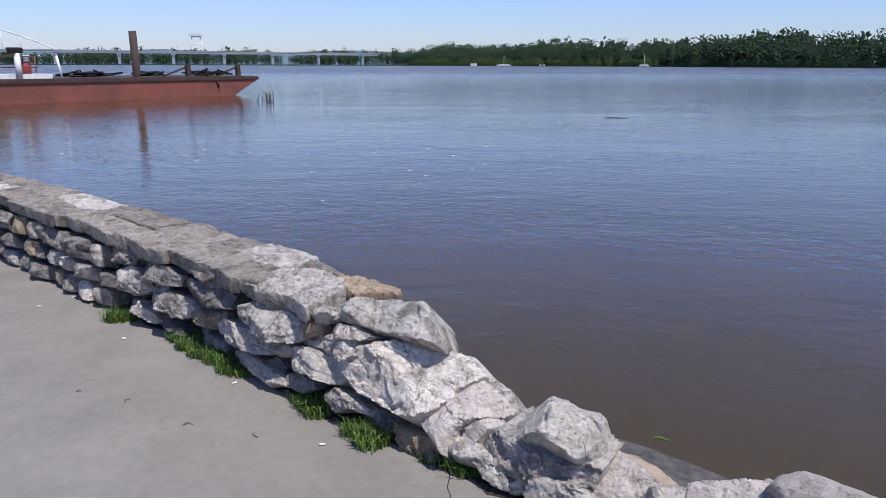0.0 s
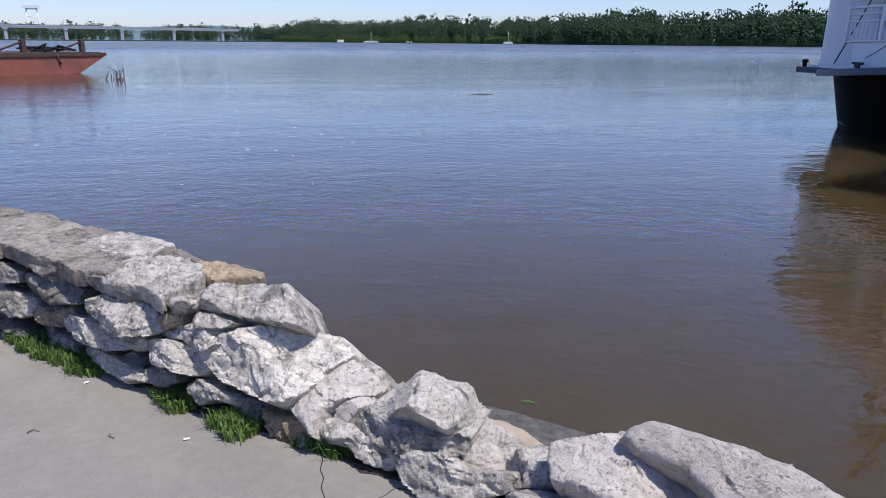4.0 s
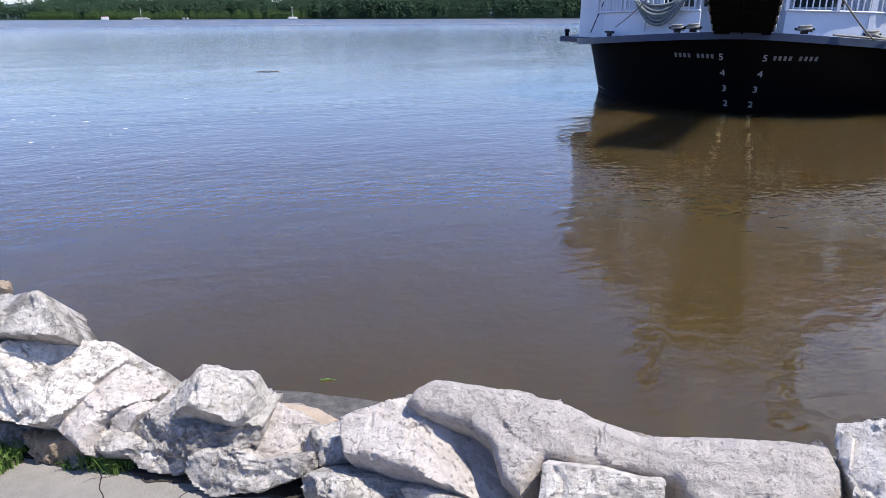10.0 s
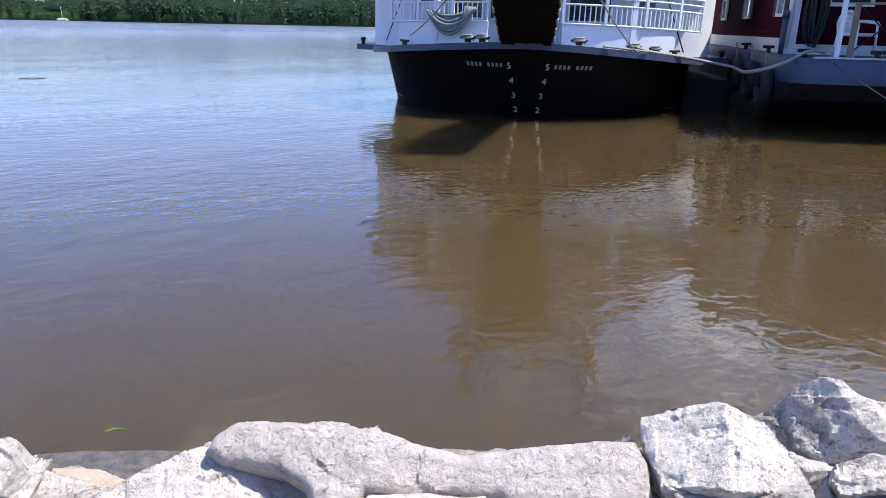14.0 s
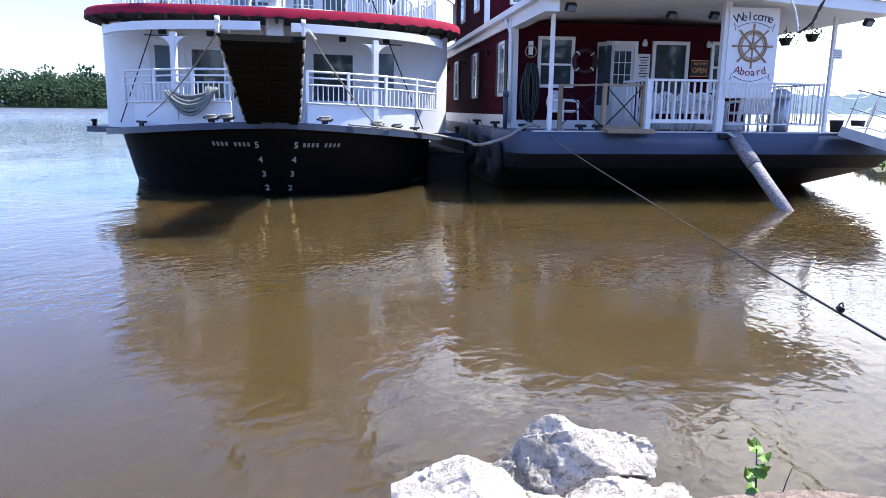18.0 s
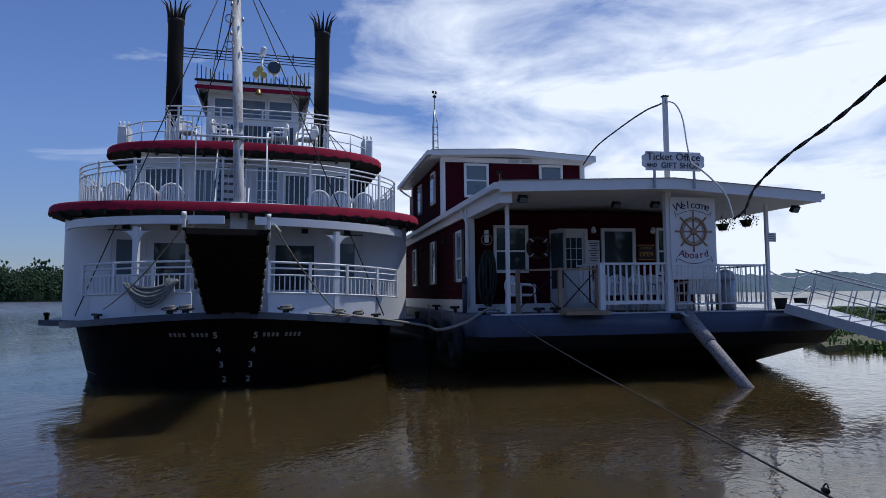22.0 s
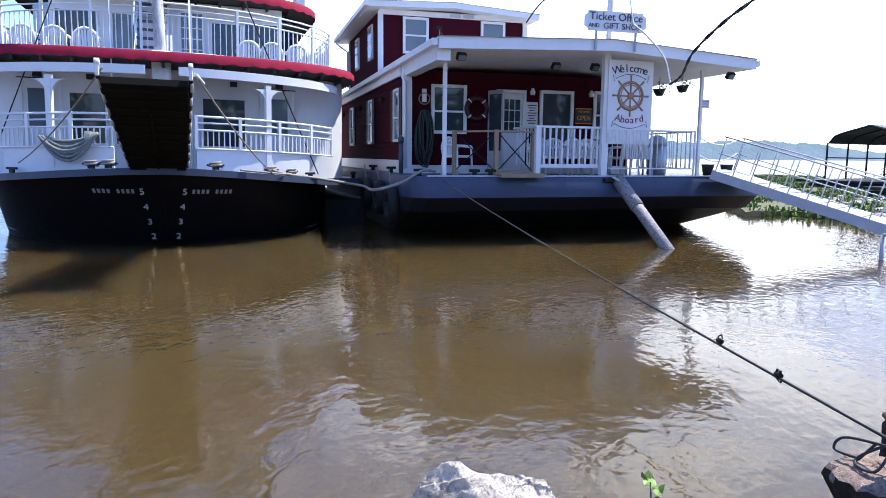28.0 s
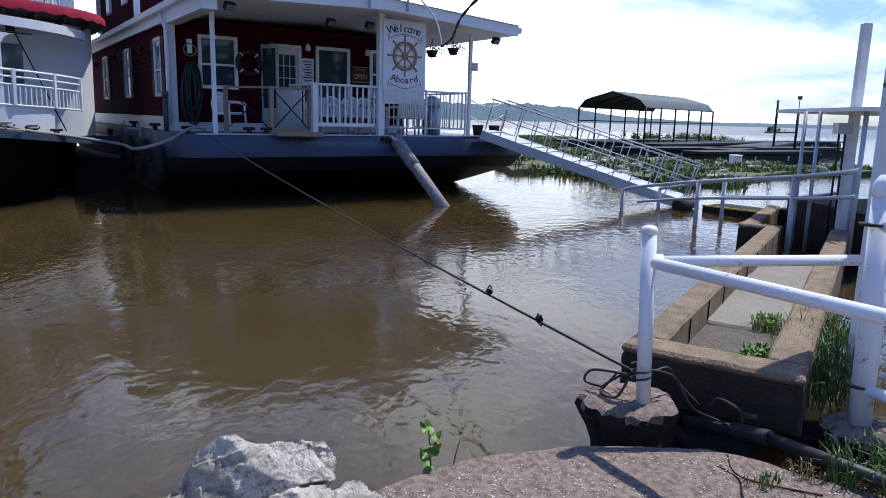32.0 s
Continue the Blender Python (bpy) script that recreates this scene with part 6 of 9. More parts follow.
part("spreader", tubed([(-1.02, 1.4, 5.22), (0.58, 1.4, 5.24)], 0.025, 8), M_WHITE, mast)
# long boarding stage slung out over the bow
RB, RT = Vector((-0.06, 0.12, 1.55)), Vector((0.04, -3.95, 2.75))


def on_ramp(side, f, up=0.0):
    return RB.lerp(RT, f) + Vector((side * (0.48 + 0.05 * f), 0, up))


ramp = part("boarding_ramp", ribbon([[on_ramp(-1, 0), on_ramp(1, 0)], [on_ramp(-1, 0.5), on_ramp(1, 0.5)], [on_ramp(-1, 1), on_ramp(1, 1)]], thick=0.09), M_RAMP, riverboat, "dark boarding ramp with white-striped edges")
for sgn in (-1, 1):
    va, vb = on_ramp(sgn * 1.05, 0, 0.0), on_ramp(sgn * 1.06, 1, 0.02)
    part("edge_rail", tubed([va, vb], 0.028, 8), M_DARK, ramp)
    for k in range(8):
        p, q = va.lerp(vb, (k + 0.3) / 8), va.lerp(vb, (k + 0.82) / 8)
        part("stripe", tubed([p + Vector((sgn * 0.012, 0, -0.02)), q + Vector((sgn * 0.012, 0, -0.02))], 0.021, 8), M_WHITE, ramp)
    part("tip_post", boxed(vb.x, vb.y, vb.z + 0.08, 0.05, 0.06, 0.2, bevel=0.01), M_WHITE_D, ramp)
    part("sheave", lathe([(0.045, -0.03), (0.045, 0.03)], 12, None, Matrix.Translation((vb.x, vb.y, vb.z + 0.16)) @ Matrix.Rotation(radians(90), 4, "Y")), M_WHITE_D, ramp)
part("centre_joist", tubed([on_ramp(0, 0.01, -0.1), on_ramp(0, 0.99, -0.1)], 0.02, 6), M_RAMP, ramp)
for k in range(12):
    f = 0.04 + k * 0.084
    p = on_ramp(0, f, -0.1)
    part("cross_joist", boxed(p.x, p.y, p.z, 0.95 + 0.1 * f, 0.05, 0.04), M_RAMP, ramp)


def sag(a, b, drop, n=14):
    a, b = Vector(a), Vector(b)
    return [a.lerp(b, k / n) - Vector((0, 0, drop * 4 * (k / n) * (1 - k / n))) for k in range(n + 1)]


part("tackle", tubed(sag((-0.46, -3.95, 2.86), (-2.6, 1.25, 1.55), 0.12), 0.012, 6), M_ROPE, ramp, "rope from ramp to deck")
part("tackle", tubed(sag((0.66, -3.95, 2.84), (2.05, 0.4, 1.42), 0.1), 0.012, 6), M_ROPE, ramp, "rope from ramp to deck")
part("turnbuckle", tubed([(0.66, -3.95, 2.84), (0.76, -3.65, 2.75)], 0.022, 8), M_WHITE_D, ramp)
for v, t in ((-2.75, 0.9), (-1.25, 0.2), (-0.95, 0.1), (0.95, 0.2), (2.05, 0.5), (2.5, 0.6), (2.95, 0.7)):
    u, tt = at_v(deck_line, v)
    cl = part("cleat", boxed(0, 0, 0.09, 0.34, 0.05, 0.045, bevel=0.012), M_DARK, riverboat, "black deck cleat")
    cl.matrix_basis = Matrix.Translation((v, u + 0.28, sheer(v))) @ Matrix.Rotation(tt, 4, "Z")
    part("foot", boxed(0, 0, 0.04, 0.12, 0.05, 0.08), M_DARK, cl)
    if abs(v) < 2.6:
        part("rope_wrap", tubed([(0.13 * math.cos(a) * (1 - 0.02 * a), 0.07 * math.sin(a), 0.05 + 0.008 * a) for a in (k * 0.5 for k in range(26))], 0.02, 6), M_ROPE, cl)

# rope coil hanging on the fore rail
coil = thing("mooring_rope_coil", BOAT @ Matrix.Translation((-1.66, 0.94, -0.13)) @ Matrix.Rotation(-0.3, 4, "Z"), "thick grey-green mooring rope hung in loops on the white rail", "rope")
rnd = random.Random(5)
for k in range(11):
    w, d, dy = 0.50 + rnd.uniform(-0.03, 0.05), 0.13 + 0.036 * k, rnd.uniform(-0.08, 0.02)
    part("loop", tubed([(w * (2 * t - 1), dy - 0.04 * math.sin(math.pi * t), 2.2 + 0.07 * t - d * 4 * t * (1 - t)) for t in (i / 16 for i in range(17))], 0.031, 7), M_ROPEG, coil)
for k in range(4):
    part("tail", tubed([(0.42 - 0.03 * k, -0.06, 2.3), (0.40 - 0.02 * k, -0.09, 2.1), (0.28 - 0.04 * k, -0.08, 1.9), (0.05 - 0.06 * k, -0.06, 1.78)], 0.026, 7), M_ROPEG, coil)


# ---- plastic chairs ----


def plastic_chair():
    ob = thing("plastic_chair", pose(0, 0, 0), "white moulded plastic garden armchair on the deck", "chair", "white plastic chairs")
    part("seat", boxed(0, 0, 0.41, 0.50, 0.46, 0.06, bevel=0.02), M_PLASTIC, ob)
    bk = bmesh.new()
    n = 10
    arch = [(0.25 * math.cos(a), 0.22 + 0.02, 0.60 + 0.24 * math.sin(a)) for a in (math.pi * k / n for k in range(n + 1))]
    tube(bk, [(0.24, 0.2, 0.40)] + arch + [(-0.24, 0.2, 0.40)], 0.034, 8)
    back = part("back_frame", bk, M_PLASTIC, ob)
    for k in range(-3, 4):
        x = k * 0.062
        part("slat", boxed(x, 0.225, 0.60 + 0.5 * (0.22 - abs(x) * 0.25) - 0.1, 0.046, 0.018, 0.40 - abs(x) * 0.35), M_PLASTIC, back)
    for sx in (-1, 1):
        part("arm", tubed([(sx * 0.26, 0.22, 0.66), (sx * 0.28, 0.0, 0.65), (sx * 0.28, -0.18, 0.63), (sx * 0.27, -0.22, 0.58)], 0.032, 8), M_PLASTIC, ob)
        for sy in (-1, 1):
            part("leg", tubed([(sx * 0.26, sy * 0.20, 0.60 if sy < 0 else 0.45), (sx * 0.28, sy * 0.23, 0.0)], 0.024, 7), M_PLASTIC, ob)
    return ob


chair = plastic_chair()
chair.matrix_basis = BOAT @ pose(-3.12, 4.95, 3.80, 0, 0, 172)
for x, y, z, turn in ((-2.49, 4.92, 3.81, 176), (-1.86, 4.9, 3.82, 185), (-3.72, 5.5, 3.78, 160), (1.87, 5.12, 3.82, 181), (2.46, 5.1, 3.81, 176), (3.06, 5.15, 3.80, 186), (3.6, 5.9, 3.78, 200),
                      (-1.6, 5.9, 5.86, 70), (-0.75, 6.0, 5.86, 80), (0.75, 6.0, 5.86, -75), (1.55, 5.95, 5.86, -70)):
    copy_thing(chair, BOAT @ pose(x, y, z, 0, 0, turn))

# added block that keeps the water gap between the hulls dark
ff = solo("hull_gap_block", boxed(4.25, 10.5, 0.25, 1.15, 12.5, 0.95, None, 0.06), M_TYRE, BOAT, "added black block filling the gap between riverboat and barge", "fender")

# ---- ticket-office barge ----
OFFICE = pose(16.1, 1.41, 0, 0, 0, -56.0)
office = thing("ticket_office_barge", OFFICE, "barn-red two-storey ticket office with a white porch on a slate-blue barge", "houseboat")
DZ = 1.37
out_line = [(-4.42, 15.5), (-4.42, 0.55), (-4.3, 0.2), (-4.05, 0.0), (3.75, 0.0), (4.0, 0.08), (4.05, 0.35), (4.05, 15.5)]
low_out = [(-4.2, 15.5), (-4.2, 3.4), (-4.15, 3.1), (-3.95, 3.0), (3.6, 3.0), (3.8, 3.1), (3.85, 3.3), (3.85, 15.5)]
bh = part("hull", ribbon([[(x, y, DZ) for x, y in out_line], [(x * 1.004, y - 0.05, DZ - 0.12) for x, y in out_line], [(x * 1.004, y - 0.05, 0.93) for x, y in out_line]]), M_HULLBLUE, office, "dented slate-blue barge side", True)
part("rake", ribbon([[(x * 1.004, y - 0.05, 0.93) for x, y in out_line], [(x, y + (0.35 if y < 1 else 0), 0.62) for x, y in out_line], [(x, y, -0.1) for x, y in low_out]]), M_HULLDARK, bh, "dark raked bottom plating")
part("deck", slab(out_line, DZ - 0.05, DZ), M_NAVY, bh)
part("deck_lip", boxed(-0.15, 0.03, DZ + 0.012, 7.8, 0.1, 0.03), M_ALU, bh, "pale worn deck lip")
# lower house
house = part("house_wall", boxed(-0.95, 8.6, 2.55, 5.9, 12.1, 2.5), M_SIDING, office, "barn-red siding wall")
lap = mesh_of("siding_board", boxed(0, 0, 0, 5.86, 0.014, 0.115, pose(0, 0, 0, 7, 0, 0)), M_SIDING)
for k in range(18):
    piece("siding_board", lap, house, Matrix.Translation((-0.95, 2.542, 1.72 + k * 0.118)))
lap2 = mesh_of("siding_board", boxed(0, 0, 0, 0.014, 12.0, 0.115, pose(0, 0, 0, 0, 7, 0)), M_SIDING)
for k in range(18):
    piece("siding_board", lap2, house, Matrix.Translation((-3.908, 8.6, 1.72 + k * 0.118)))
part("skirting", boxed(-3.93, 8.6, 1.5, 0.06, 12.1, 0.36), M_WHITE, house)
part("skirting", boxed(-0.95, 2.52, 1.47, 5.9, 0.05, 0.2), M_WHITE, house)
part("corner_board", boxed(-3.90, 2.53, 2.6, 0.2, 0.16, 2.45), M_WHITE, house)
part("frieze", boxed(-3.95, 8.4, 3.80, 0.06, 12.0, 0.2), M_WHITE, house)
framed(office, "window", -2.88, 2.53, 2.90, 0.88, 1.16, M_GLASS, M_WHITE, 0.075, rail=-0.05, label="white-framed sash window")
door = framed(office, "door", -1.28, 2.53, 2.40, 0.76, 2.02, M_WHITE, M_WHITE, 0.08, label="white panelled door with small panes")
part("glass", boxed(-1.28, 2.48, 2.78, 0.44, 0.02, 0.8), M_GLASS, door)
for k in (-1, 1):
    part("glazing_bar", boxed(-1.28 + k * 0.075, 2.465, 2.78, 0.018, 0.02, 0.8), M_WHITE, door)
    part("glazing_bar", boxed(-1.28, 2.465, 2.78 + k * 0.14, 0.44, 0.02, 0.018), M_WHITE, door)
sd = part("storm_door", boxed(0, 0, 2.42, 0.5, 0.04, 1.9), M_ALU, door, "open grey screen door")
sd.matrix_basis = Matrix.Translation((-1.76, 2.28, 0)) @ Matrix.Rotation(radians(-62), 4, "Z")
part("screen", boxed(0, -0.024, 2.6, 0.38, 0.008, 1.35), M_GLASS, sd)
framed(office, "window", -0.07, 2.53, 2.72, 0.92, 1.42, M_GLASS, M_WHITE, 0.08, label="white-framed shop window")
framed(office, "window", 1.25, 2.53, 2.85, 0.6, 1.2, M_GLASS, M_WHITE, 0.075, rail=0.0)
for x in (-1.2, 0.4, 1.0):
    part("wall_lamp", lathe([(0.05, 0), (0.07, 0.06), (0.03, 0.16)], 10, None, Matrix.Translation((x + 0.45, 2.44, 3.3))), M_WHITE, house, "small white porch lamp")
for u, w in ((3.55, 0.62), (7.3, 0.62), (11.1, 0.62)):
    fr = bmesh.new()
    for sy in (-1, 1):
        box(fr, -3.94, u + sy * (w / 2), 2.78, 0.06, 0.07, 1.3)
        box(fr, -3.94, u, 2.78 + sy * 0.62, 0.06, w, 0.07)
    box(fr, -3.94, u, 2.72, 0.05, w, 0.045)
    wn_ = part("window", fr, M_WHITE, office, "narrow white sash window")
    part("pane", boxed(-3.925, u, 2.78, 0.02, w, 1.24), M_GLASS_L, wn_)
    for sy in (-1, 1):
        part("shutter", boxed(-3.94, u + sy * (w / 2 + 0.2), 2.78, 0.04, 0.3, 1.3), M_DARK, wn_, "black shutter")
    lp = part("wall_lantern", lathe([(0.03, 0), (0.06, 0.03), (0.05, 0.14), (0.02, 0.18)], 8, None, Matrix.Translation((-4.02, u + 1.6, 3.2))), M_DARK, office, "small black wall lantern")
    part("bracket", tubed([(-3.92, u + 1.6, 3.3), (-4.02, u + 1.6, 3.36)], 0.012, 6), M_DARK, lp)
# low gabled roof with porch
def zr(x):
    return 4.19 - (0.035 if x < -0.2 else 0.067) * abs(x + 0.2)
ridge_x = [-3.98, -2.0, -0.2, 1.5, 3.3]
roof_bm = bmesh.new()
rows_ = [[roof_bm.verts.new((x, y, zr(x) + dz)) for x in ridge_x] for y, dz in ((-0.5, 0.0), (15.4, 0.0), (15.4, -0.2), (-0.46, -0.2))]
for a, b in ((0, 1), (1, 2), (2, 3), (3, 0)):
    for k in range(len(ridge_x) - 1):
        roof_bm.faces.new((rows_[a][k], rows_[a][k + 1], rows_[b][k + 1], rows_[b][k]))
for k in (0, -1):
    roof_bm.faces.new([r[k] for r in rows_])
porch_roof = part("roof", roof_bm, M_CEIL, office, "low white-edged porch roof")
fas = bmesh.new()
for a, b in zip(ridge_x, ridge_x[1:]):
    vs = [fas.verts.new(p) for p in ((a, -0.53, zr(a) + 0.012), (b, -0.53, zr(b) + 0.012), (b, -0.53, zr(b) - 0.215), (a, -0.53, zr(a) - 0.215), (a, -0.49, zr(a) + 0.012), (b, -0.49, zr(b) + 0.012), (b, -0.49, zr(b) - 0.215), (a, -0.49, zr(a) - 0.215))]
    for q in ((0, 1, 2, 3), (4, 5, 6, 7), (0, 1, 5, 4), (3, 2, 6, 7)):
        fas.faces.new([vs[i] for i in q])
bmesh.ops.remove_doubles(fas, verts=fas.verts[:], dist=0.0005)
part("fascia", fas, M_WHITE, porch_roof)
part("drip_edge", ribbon([[(x, -0.56, zr(x) + 0.02) for x in ridge_x], [(x, 15, zr(x) + 0.02) for x in ridge_x]], thick=0.012), M_ROOF, porch_roof, "grey roofing sheet")
gut = part("gutter", slab([(-4.10, -0.5), (-3.98, -0.5), (-3.98, 15), (-4.10, 15)], zr(-3.98) - 0.15, zr(-3.98) - 0.02), M_WHITE, porch_roof)
part("gutter", slab([(3.3, -0.5), (3.42, -0.5), (3.42, 15), (3.3, 15)], zr(3.3) - 0.14, zr(3.3) - 0.02), M_WHITE, porch_roof)
part("side_soffit", slab([(-3.98, -0.4), (-3.7, -0.4), (-3.7, 2.55), (-3.98, 2.55)], zr(-3.98) - 0.42, zr(-3.98) - 0.2), M_WHITE, porch_roof, "white eave board")
part("downspout", tubed([(-4.03, 2.85, 3.9), (-4.0, 2.75, 3.72), (-3.98, 2.42, 3.5), (-3.98, 2.40, 1.5)], 0.04, 8), M_WHITE, porch_roof)
for x, y, z in ((-0.95, 0.7, 3.78), (0.0, 0.7, 3.80), (-3.45, -0.3, 3.74), (2.85, -0.25, 3.62)):
    fl = part("flood_lamp", boxed(0, 0, 0, 0.2, 0.1, 0.15, pose(x, y, z, 35, 0, 8), 0.012), M_DARK, porch_roof, "black flood lamp under the soffit")
    part("glass", boxed(0, -0.055, 0, 0.16, 0.006, 0.11, pose(x, y, z, 35, 0, 8)), M_GLASS_L, fl)
for x, w, z1 in ((-3.64, 0.075, 3.72), (2.45, 0.07, 3.78)):
    part("porch_post", boxed(x, 0.2, (DZ + z1) / 2, w, w, z1 - DZ), M_WHITE, office)
part("porch_post", boxed(-0.06, 0.06, (DZ + 4.0) / 2, 0.14, 0.14, 4.0 - DZ), M_WHITE, office)
ps = part("notice", boxed(2.5, 0.12, 3.02, 0.24, 0.02, 0.2), M_WHITE, office, "small grey notice on the post")
for k in range(4):
    part("line_bar", boxed(2.5, 0.106, 3.08 - k * 0.042, 0.17, 0.004, 0.012), M_INK, ps)
# white porch rail
pr_ = part("porch_rail", boxed(-0.90, 0.1, 2.43, 1.52, 0.12, 0.045), M_WHITE, office, "white painted porch rail")
part("bottom_rail", boxed(-0.90, 0.1, 1.60, 1.46, 0.05, 0.08), M_WHITE, pr_)
part("rail_post", boxed(-1.60, 0.1, 1.9, 0.11, 0.11, 1.06), M_WHITE, pr_)
bal_ = mesh_of("baluster", boxed(0, 0, 2.0, 0.035, 0.035, 0.8), M_WHITE)
for k in range(10):
    piece("baluster", bal_, pr_, Matrix.Translation((-1.45 + k * 0.14, 0.1, 0)))
part("side_rail", boxed(-1.60, 0.75, 2.43, 0.1, 1.3, 0.045), M_WHITE, pr_)
for k in range(6):
    piece("baluster", bal_, pr_, Matrix.Translation((-1.60, 0.25 + k * 0.2, 0)))
pipe_line = [(0.06, 0.1), (1.2, 0.1), (2.28, 0.1), (2.3, 0.4), (2.3, 2.4)]
pr2 = part("pipe_rail", tubed([(x, y, 2.39) for x, y in pipe_line], 0.022, 8), M_WHITE, office, "white pipe rail")
part("rail", tubed([(x, y, 1.55) for x, y in pipe_line], 0.018, 8), M_WHITE, pr2)
pb = mesh_of("baluster", tubed([(0, 0, 1.55), (0, 0, 2.39)], 0.012, 6), M_WHITE)
for x, y, t in along([(a, b) for a, b in pipe_line[:3]], 0.125):
    piece("baluster", pb, pr2, Matrix.Translation((x, 0.1, 0)))
for k in range(14):
    piece("baluster", pb, pr2, Matrix.Translation((2.3, 0.3 + k * 0.16, 0)))
for x in (1.15, 2.28):
    part("post", tubed([(x, 0.1, DZ), (x, 0.1, 2.42)], 0.025, 8), M_WHITE, pr2)
# signs
ws = thing("welcome_sign", OFFICE @ pose(0.49, -0.03, 0), "white welcome board with a tan ship's wheel painted on it", "sign")
board = part("board", boxed(0, 0, 3.13, 1.08, 0.03, 1.48), M_WHITE, ws)
lower = part("lower_panel", boxed(0, 0.005, 2.235, 1.05, 0.025, 0.31), M_WHITE_D, ws)
for k in range(12):
    part("batten", boxed(-0.48 + k * 0.087, -0.012, 2.235, 0.012, 0.01, 0.3), M_WHITE, lower)
wheel = part("wheel", tubed([(0.29 * math.cos(a), -0.022, 3.12 + 0.29 * math.sin(a)) for a in (2 * math.pi * k / 40 for k in range(41))], 0.03, 6), M_WHEEL, ws, "tan painted ship's wheel")
part("rim", tubed([(0.235 * math.cos(a), -0.02, 3.12 + 0.235 * math.sin(a)) for a in (2 * math.pi * k / 40 for k in range(41))], 0.010, 6), M_WHEEL, wheel)
part("hub", lathe([(0.075, 0), (0.075, 0.03), (0.03, 0.035)], 16, None, Matrix.Translation((0, -0.01, 3.12)) @ Matrix.Rotation(radians(90), 4, "X")), M_WHEEL, wheel)
for k in range(8):
    a = k * math.pi / 4
    part("spoke", tubed([(0.05 * math.cos(a), -0.02, 3.12 + 0.05 * math.sin(a)), (0.34 * math.cos(a), -0.02, 3.12 + 0.34 * math.sin(a)), (0.44 * math.cos(a), -0.02, 3.12 + 0.44 * math.sin(a))], 0.017, 6, 0.022), M_WHEEL, wheel)
face = Matrix.Rotation(radians(90), 4, "X")
for k, ch in enumerate("Welcome"):
    a = (k - 3) * 0.1
    words("letter", ch, 0.24, Matrix.Translation(((k - 3) * 0.115, -0.02, 3.70 - 0.5 * a * a)) @ Matrix.Rotation(a * 0.9, 4, "Y") @ face, M_INK, board)
for k, ch in enumerate("Aboard"):
    a = (k - 2.5) * 0.1
    words("letter", ch, 0.22, Matrix.Translation(((k - 2.5) * 0.115, -0.02, 2.60 + 0.6 * a * a)) @ Matrix.Rotation(-a * 0.9, 4, "Y") @ face, M_INKRED, board)
for z, sg in ((3.58, -1), (2.425, 1)):
    part("scroll", tubed([(-0.36 + 0.72 * t, -0.02, z + sg * 0.1 * (2 * t - 1) ** 2) for t in (k / 12 for k in range(13))], 0.006, 6), M_INK, board, "thin painted scroll line")
    for sx in (-1, 1):
        part("scroll", tubed([(sx * 0.36, -0.02, z + sg * 0.1), (sx * 0.44, -0.02, z + sg * 0.02), (sx * 0.40, -0.02, z + sg * 0.16)], 0.005, 6), M_INK, board)
ts = thing("ticket_sign", OFFICE @ pose(-0.25, -0.6, 0), "white notched board sign above the porch roof", "sign")
tb = part("board", slab([(-0.62, 4.34), (0.62, 4.34), (0.62, 4.39), (0.70, 4.44), (0.70, 4.64), (0.62, 4.69), (0.62, 4.735), (-0.62, 4.735), (-0.62, 4.69), (-0.70, 4.64), (-0.70, 4.44), (-0.62, 4.39)], -0.02, 0.02), M_WHITE, ts)
tb.matrix_basis = Matrix.Rotation(radians(90), 4, "X")
words("lettering", "Ticket Office", 0.22, Matrix.Translation((0, -0.03, 4.62)) @ face, M_INK, ts, 1.2)
words("lettering", "AND", 0.11, Matrix.Translation((-0.5, -0.03, 4.44)) @ face, M_INK, ts, 0.24)
words("lettering", "GIFT SHOP", 0.17, Matrix.Translation((0.14, -0.03, 4.44)) @ face, M_INK, ts, 0.86)
for x in (-0.42, 0.48):
    part("leg", boxed(x, 0.02, 4.18, 0.04, 0.04, 0.42), M_GALV, ts)
op = thing("open_sign", OFFICE @ pose(0.68, 2.5, 2.82), "black framed board with orange open lettering", "sign")
part("board", boxed(0, 0, 0, 0.46, 0.03, 0.38), M_SIGNBG, op)
words("lettering", "OPEN", 0.17, Matrix.Translation((0, -0.02, -0.05)) @ face, M_SIGNTXT, op, 0.36)
words("lettering", "YES WE'RE", 0.07, Matrix.Translation((0, -0.02, 0.11)) @ face, M_SIGNTXT, op, 0.32)
for sz in (-1, 1):
    part("frame", boxed(0, -0.01, sz * 0.185, 0.46, 0.03, 0.02), M_SIGNTXT, op)
nb = thing("price_board", OFFICE @ pose(-0.74, 2.5, 2.83), "white notice board with lines of small print", "notice")
part("board", boxed(0, 0, 0, 0.32, 0.02, 0.6), M_WHITE, nb)
for k in range(8):
    part("text_bar", boxed(0, -0.014, 0.22 - k * 0.062, 0.24 - 0.05 * (k % 3), 0.006, 0.022), M_INK, nb)
# life ring
lr = thing("life_ring", OFFICE @ pose(-2.2, 2.44, 2.93), "dull dark red life ring with white bands on the wall", "life ring")
part("ring", tubed([(0.25 * math.cos(a), 0, 0.25 * math.sin(a)) for a in (2 * math.pi * k / 32 for k in range(33))], 0.06, 10), M_ORANGE, lr)
for k in range(4):
    a = math.pi / 4 + k * math.pi / 2
    part("band", tubed([(0.25 * math.cos(a + d), 0, 0.25 * math.sin(a + d)) for d in (-0.07, 0, 0.07)], 0.064, 10), M_WHITE, lr)
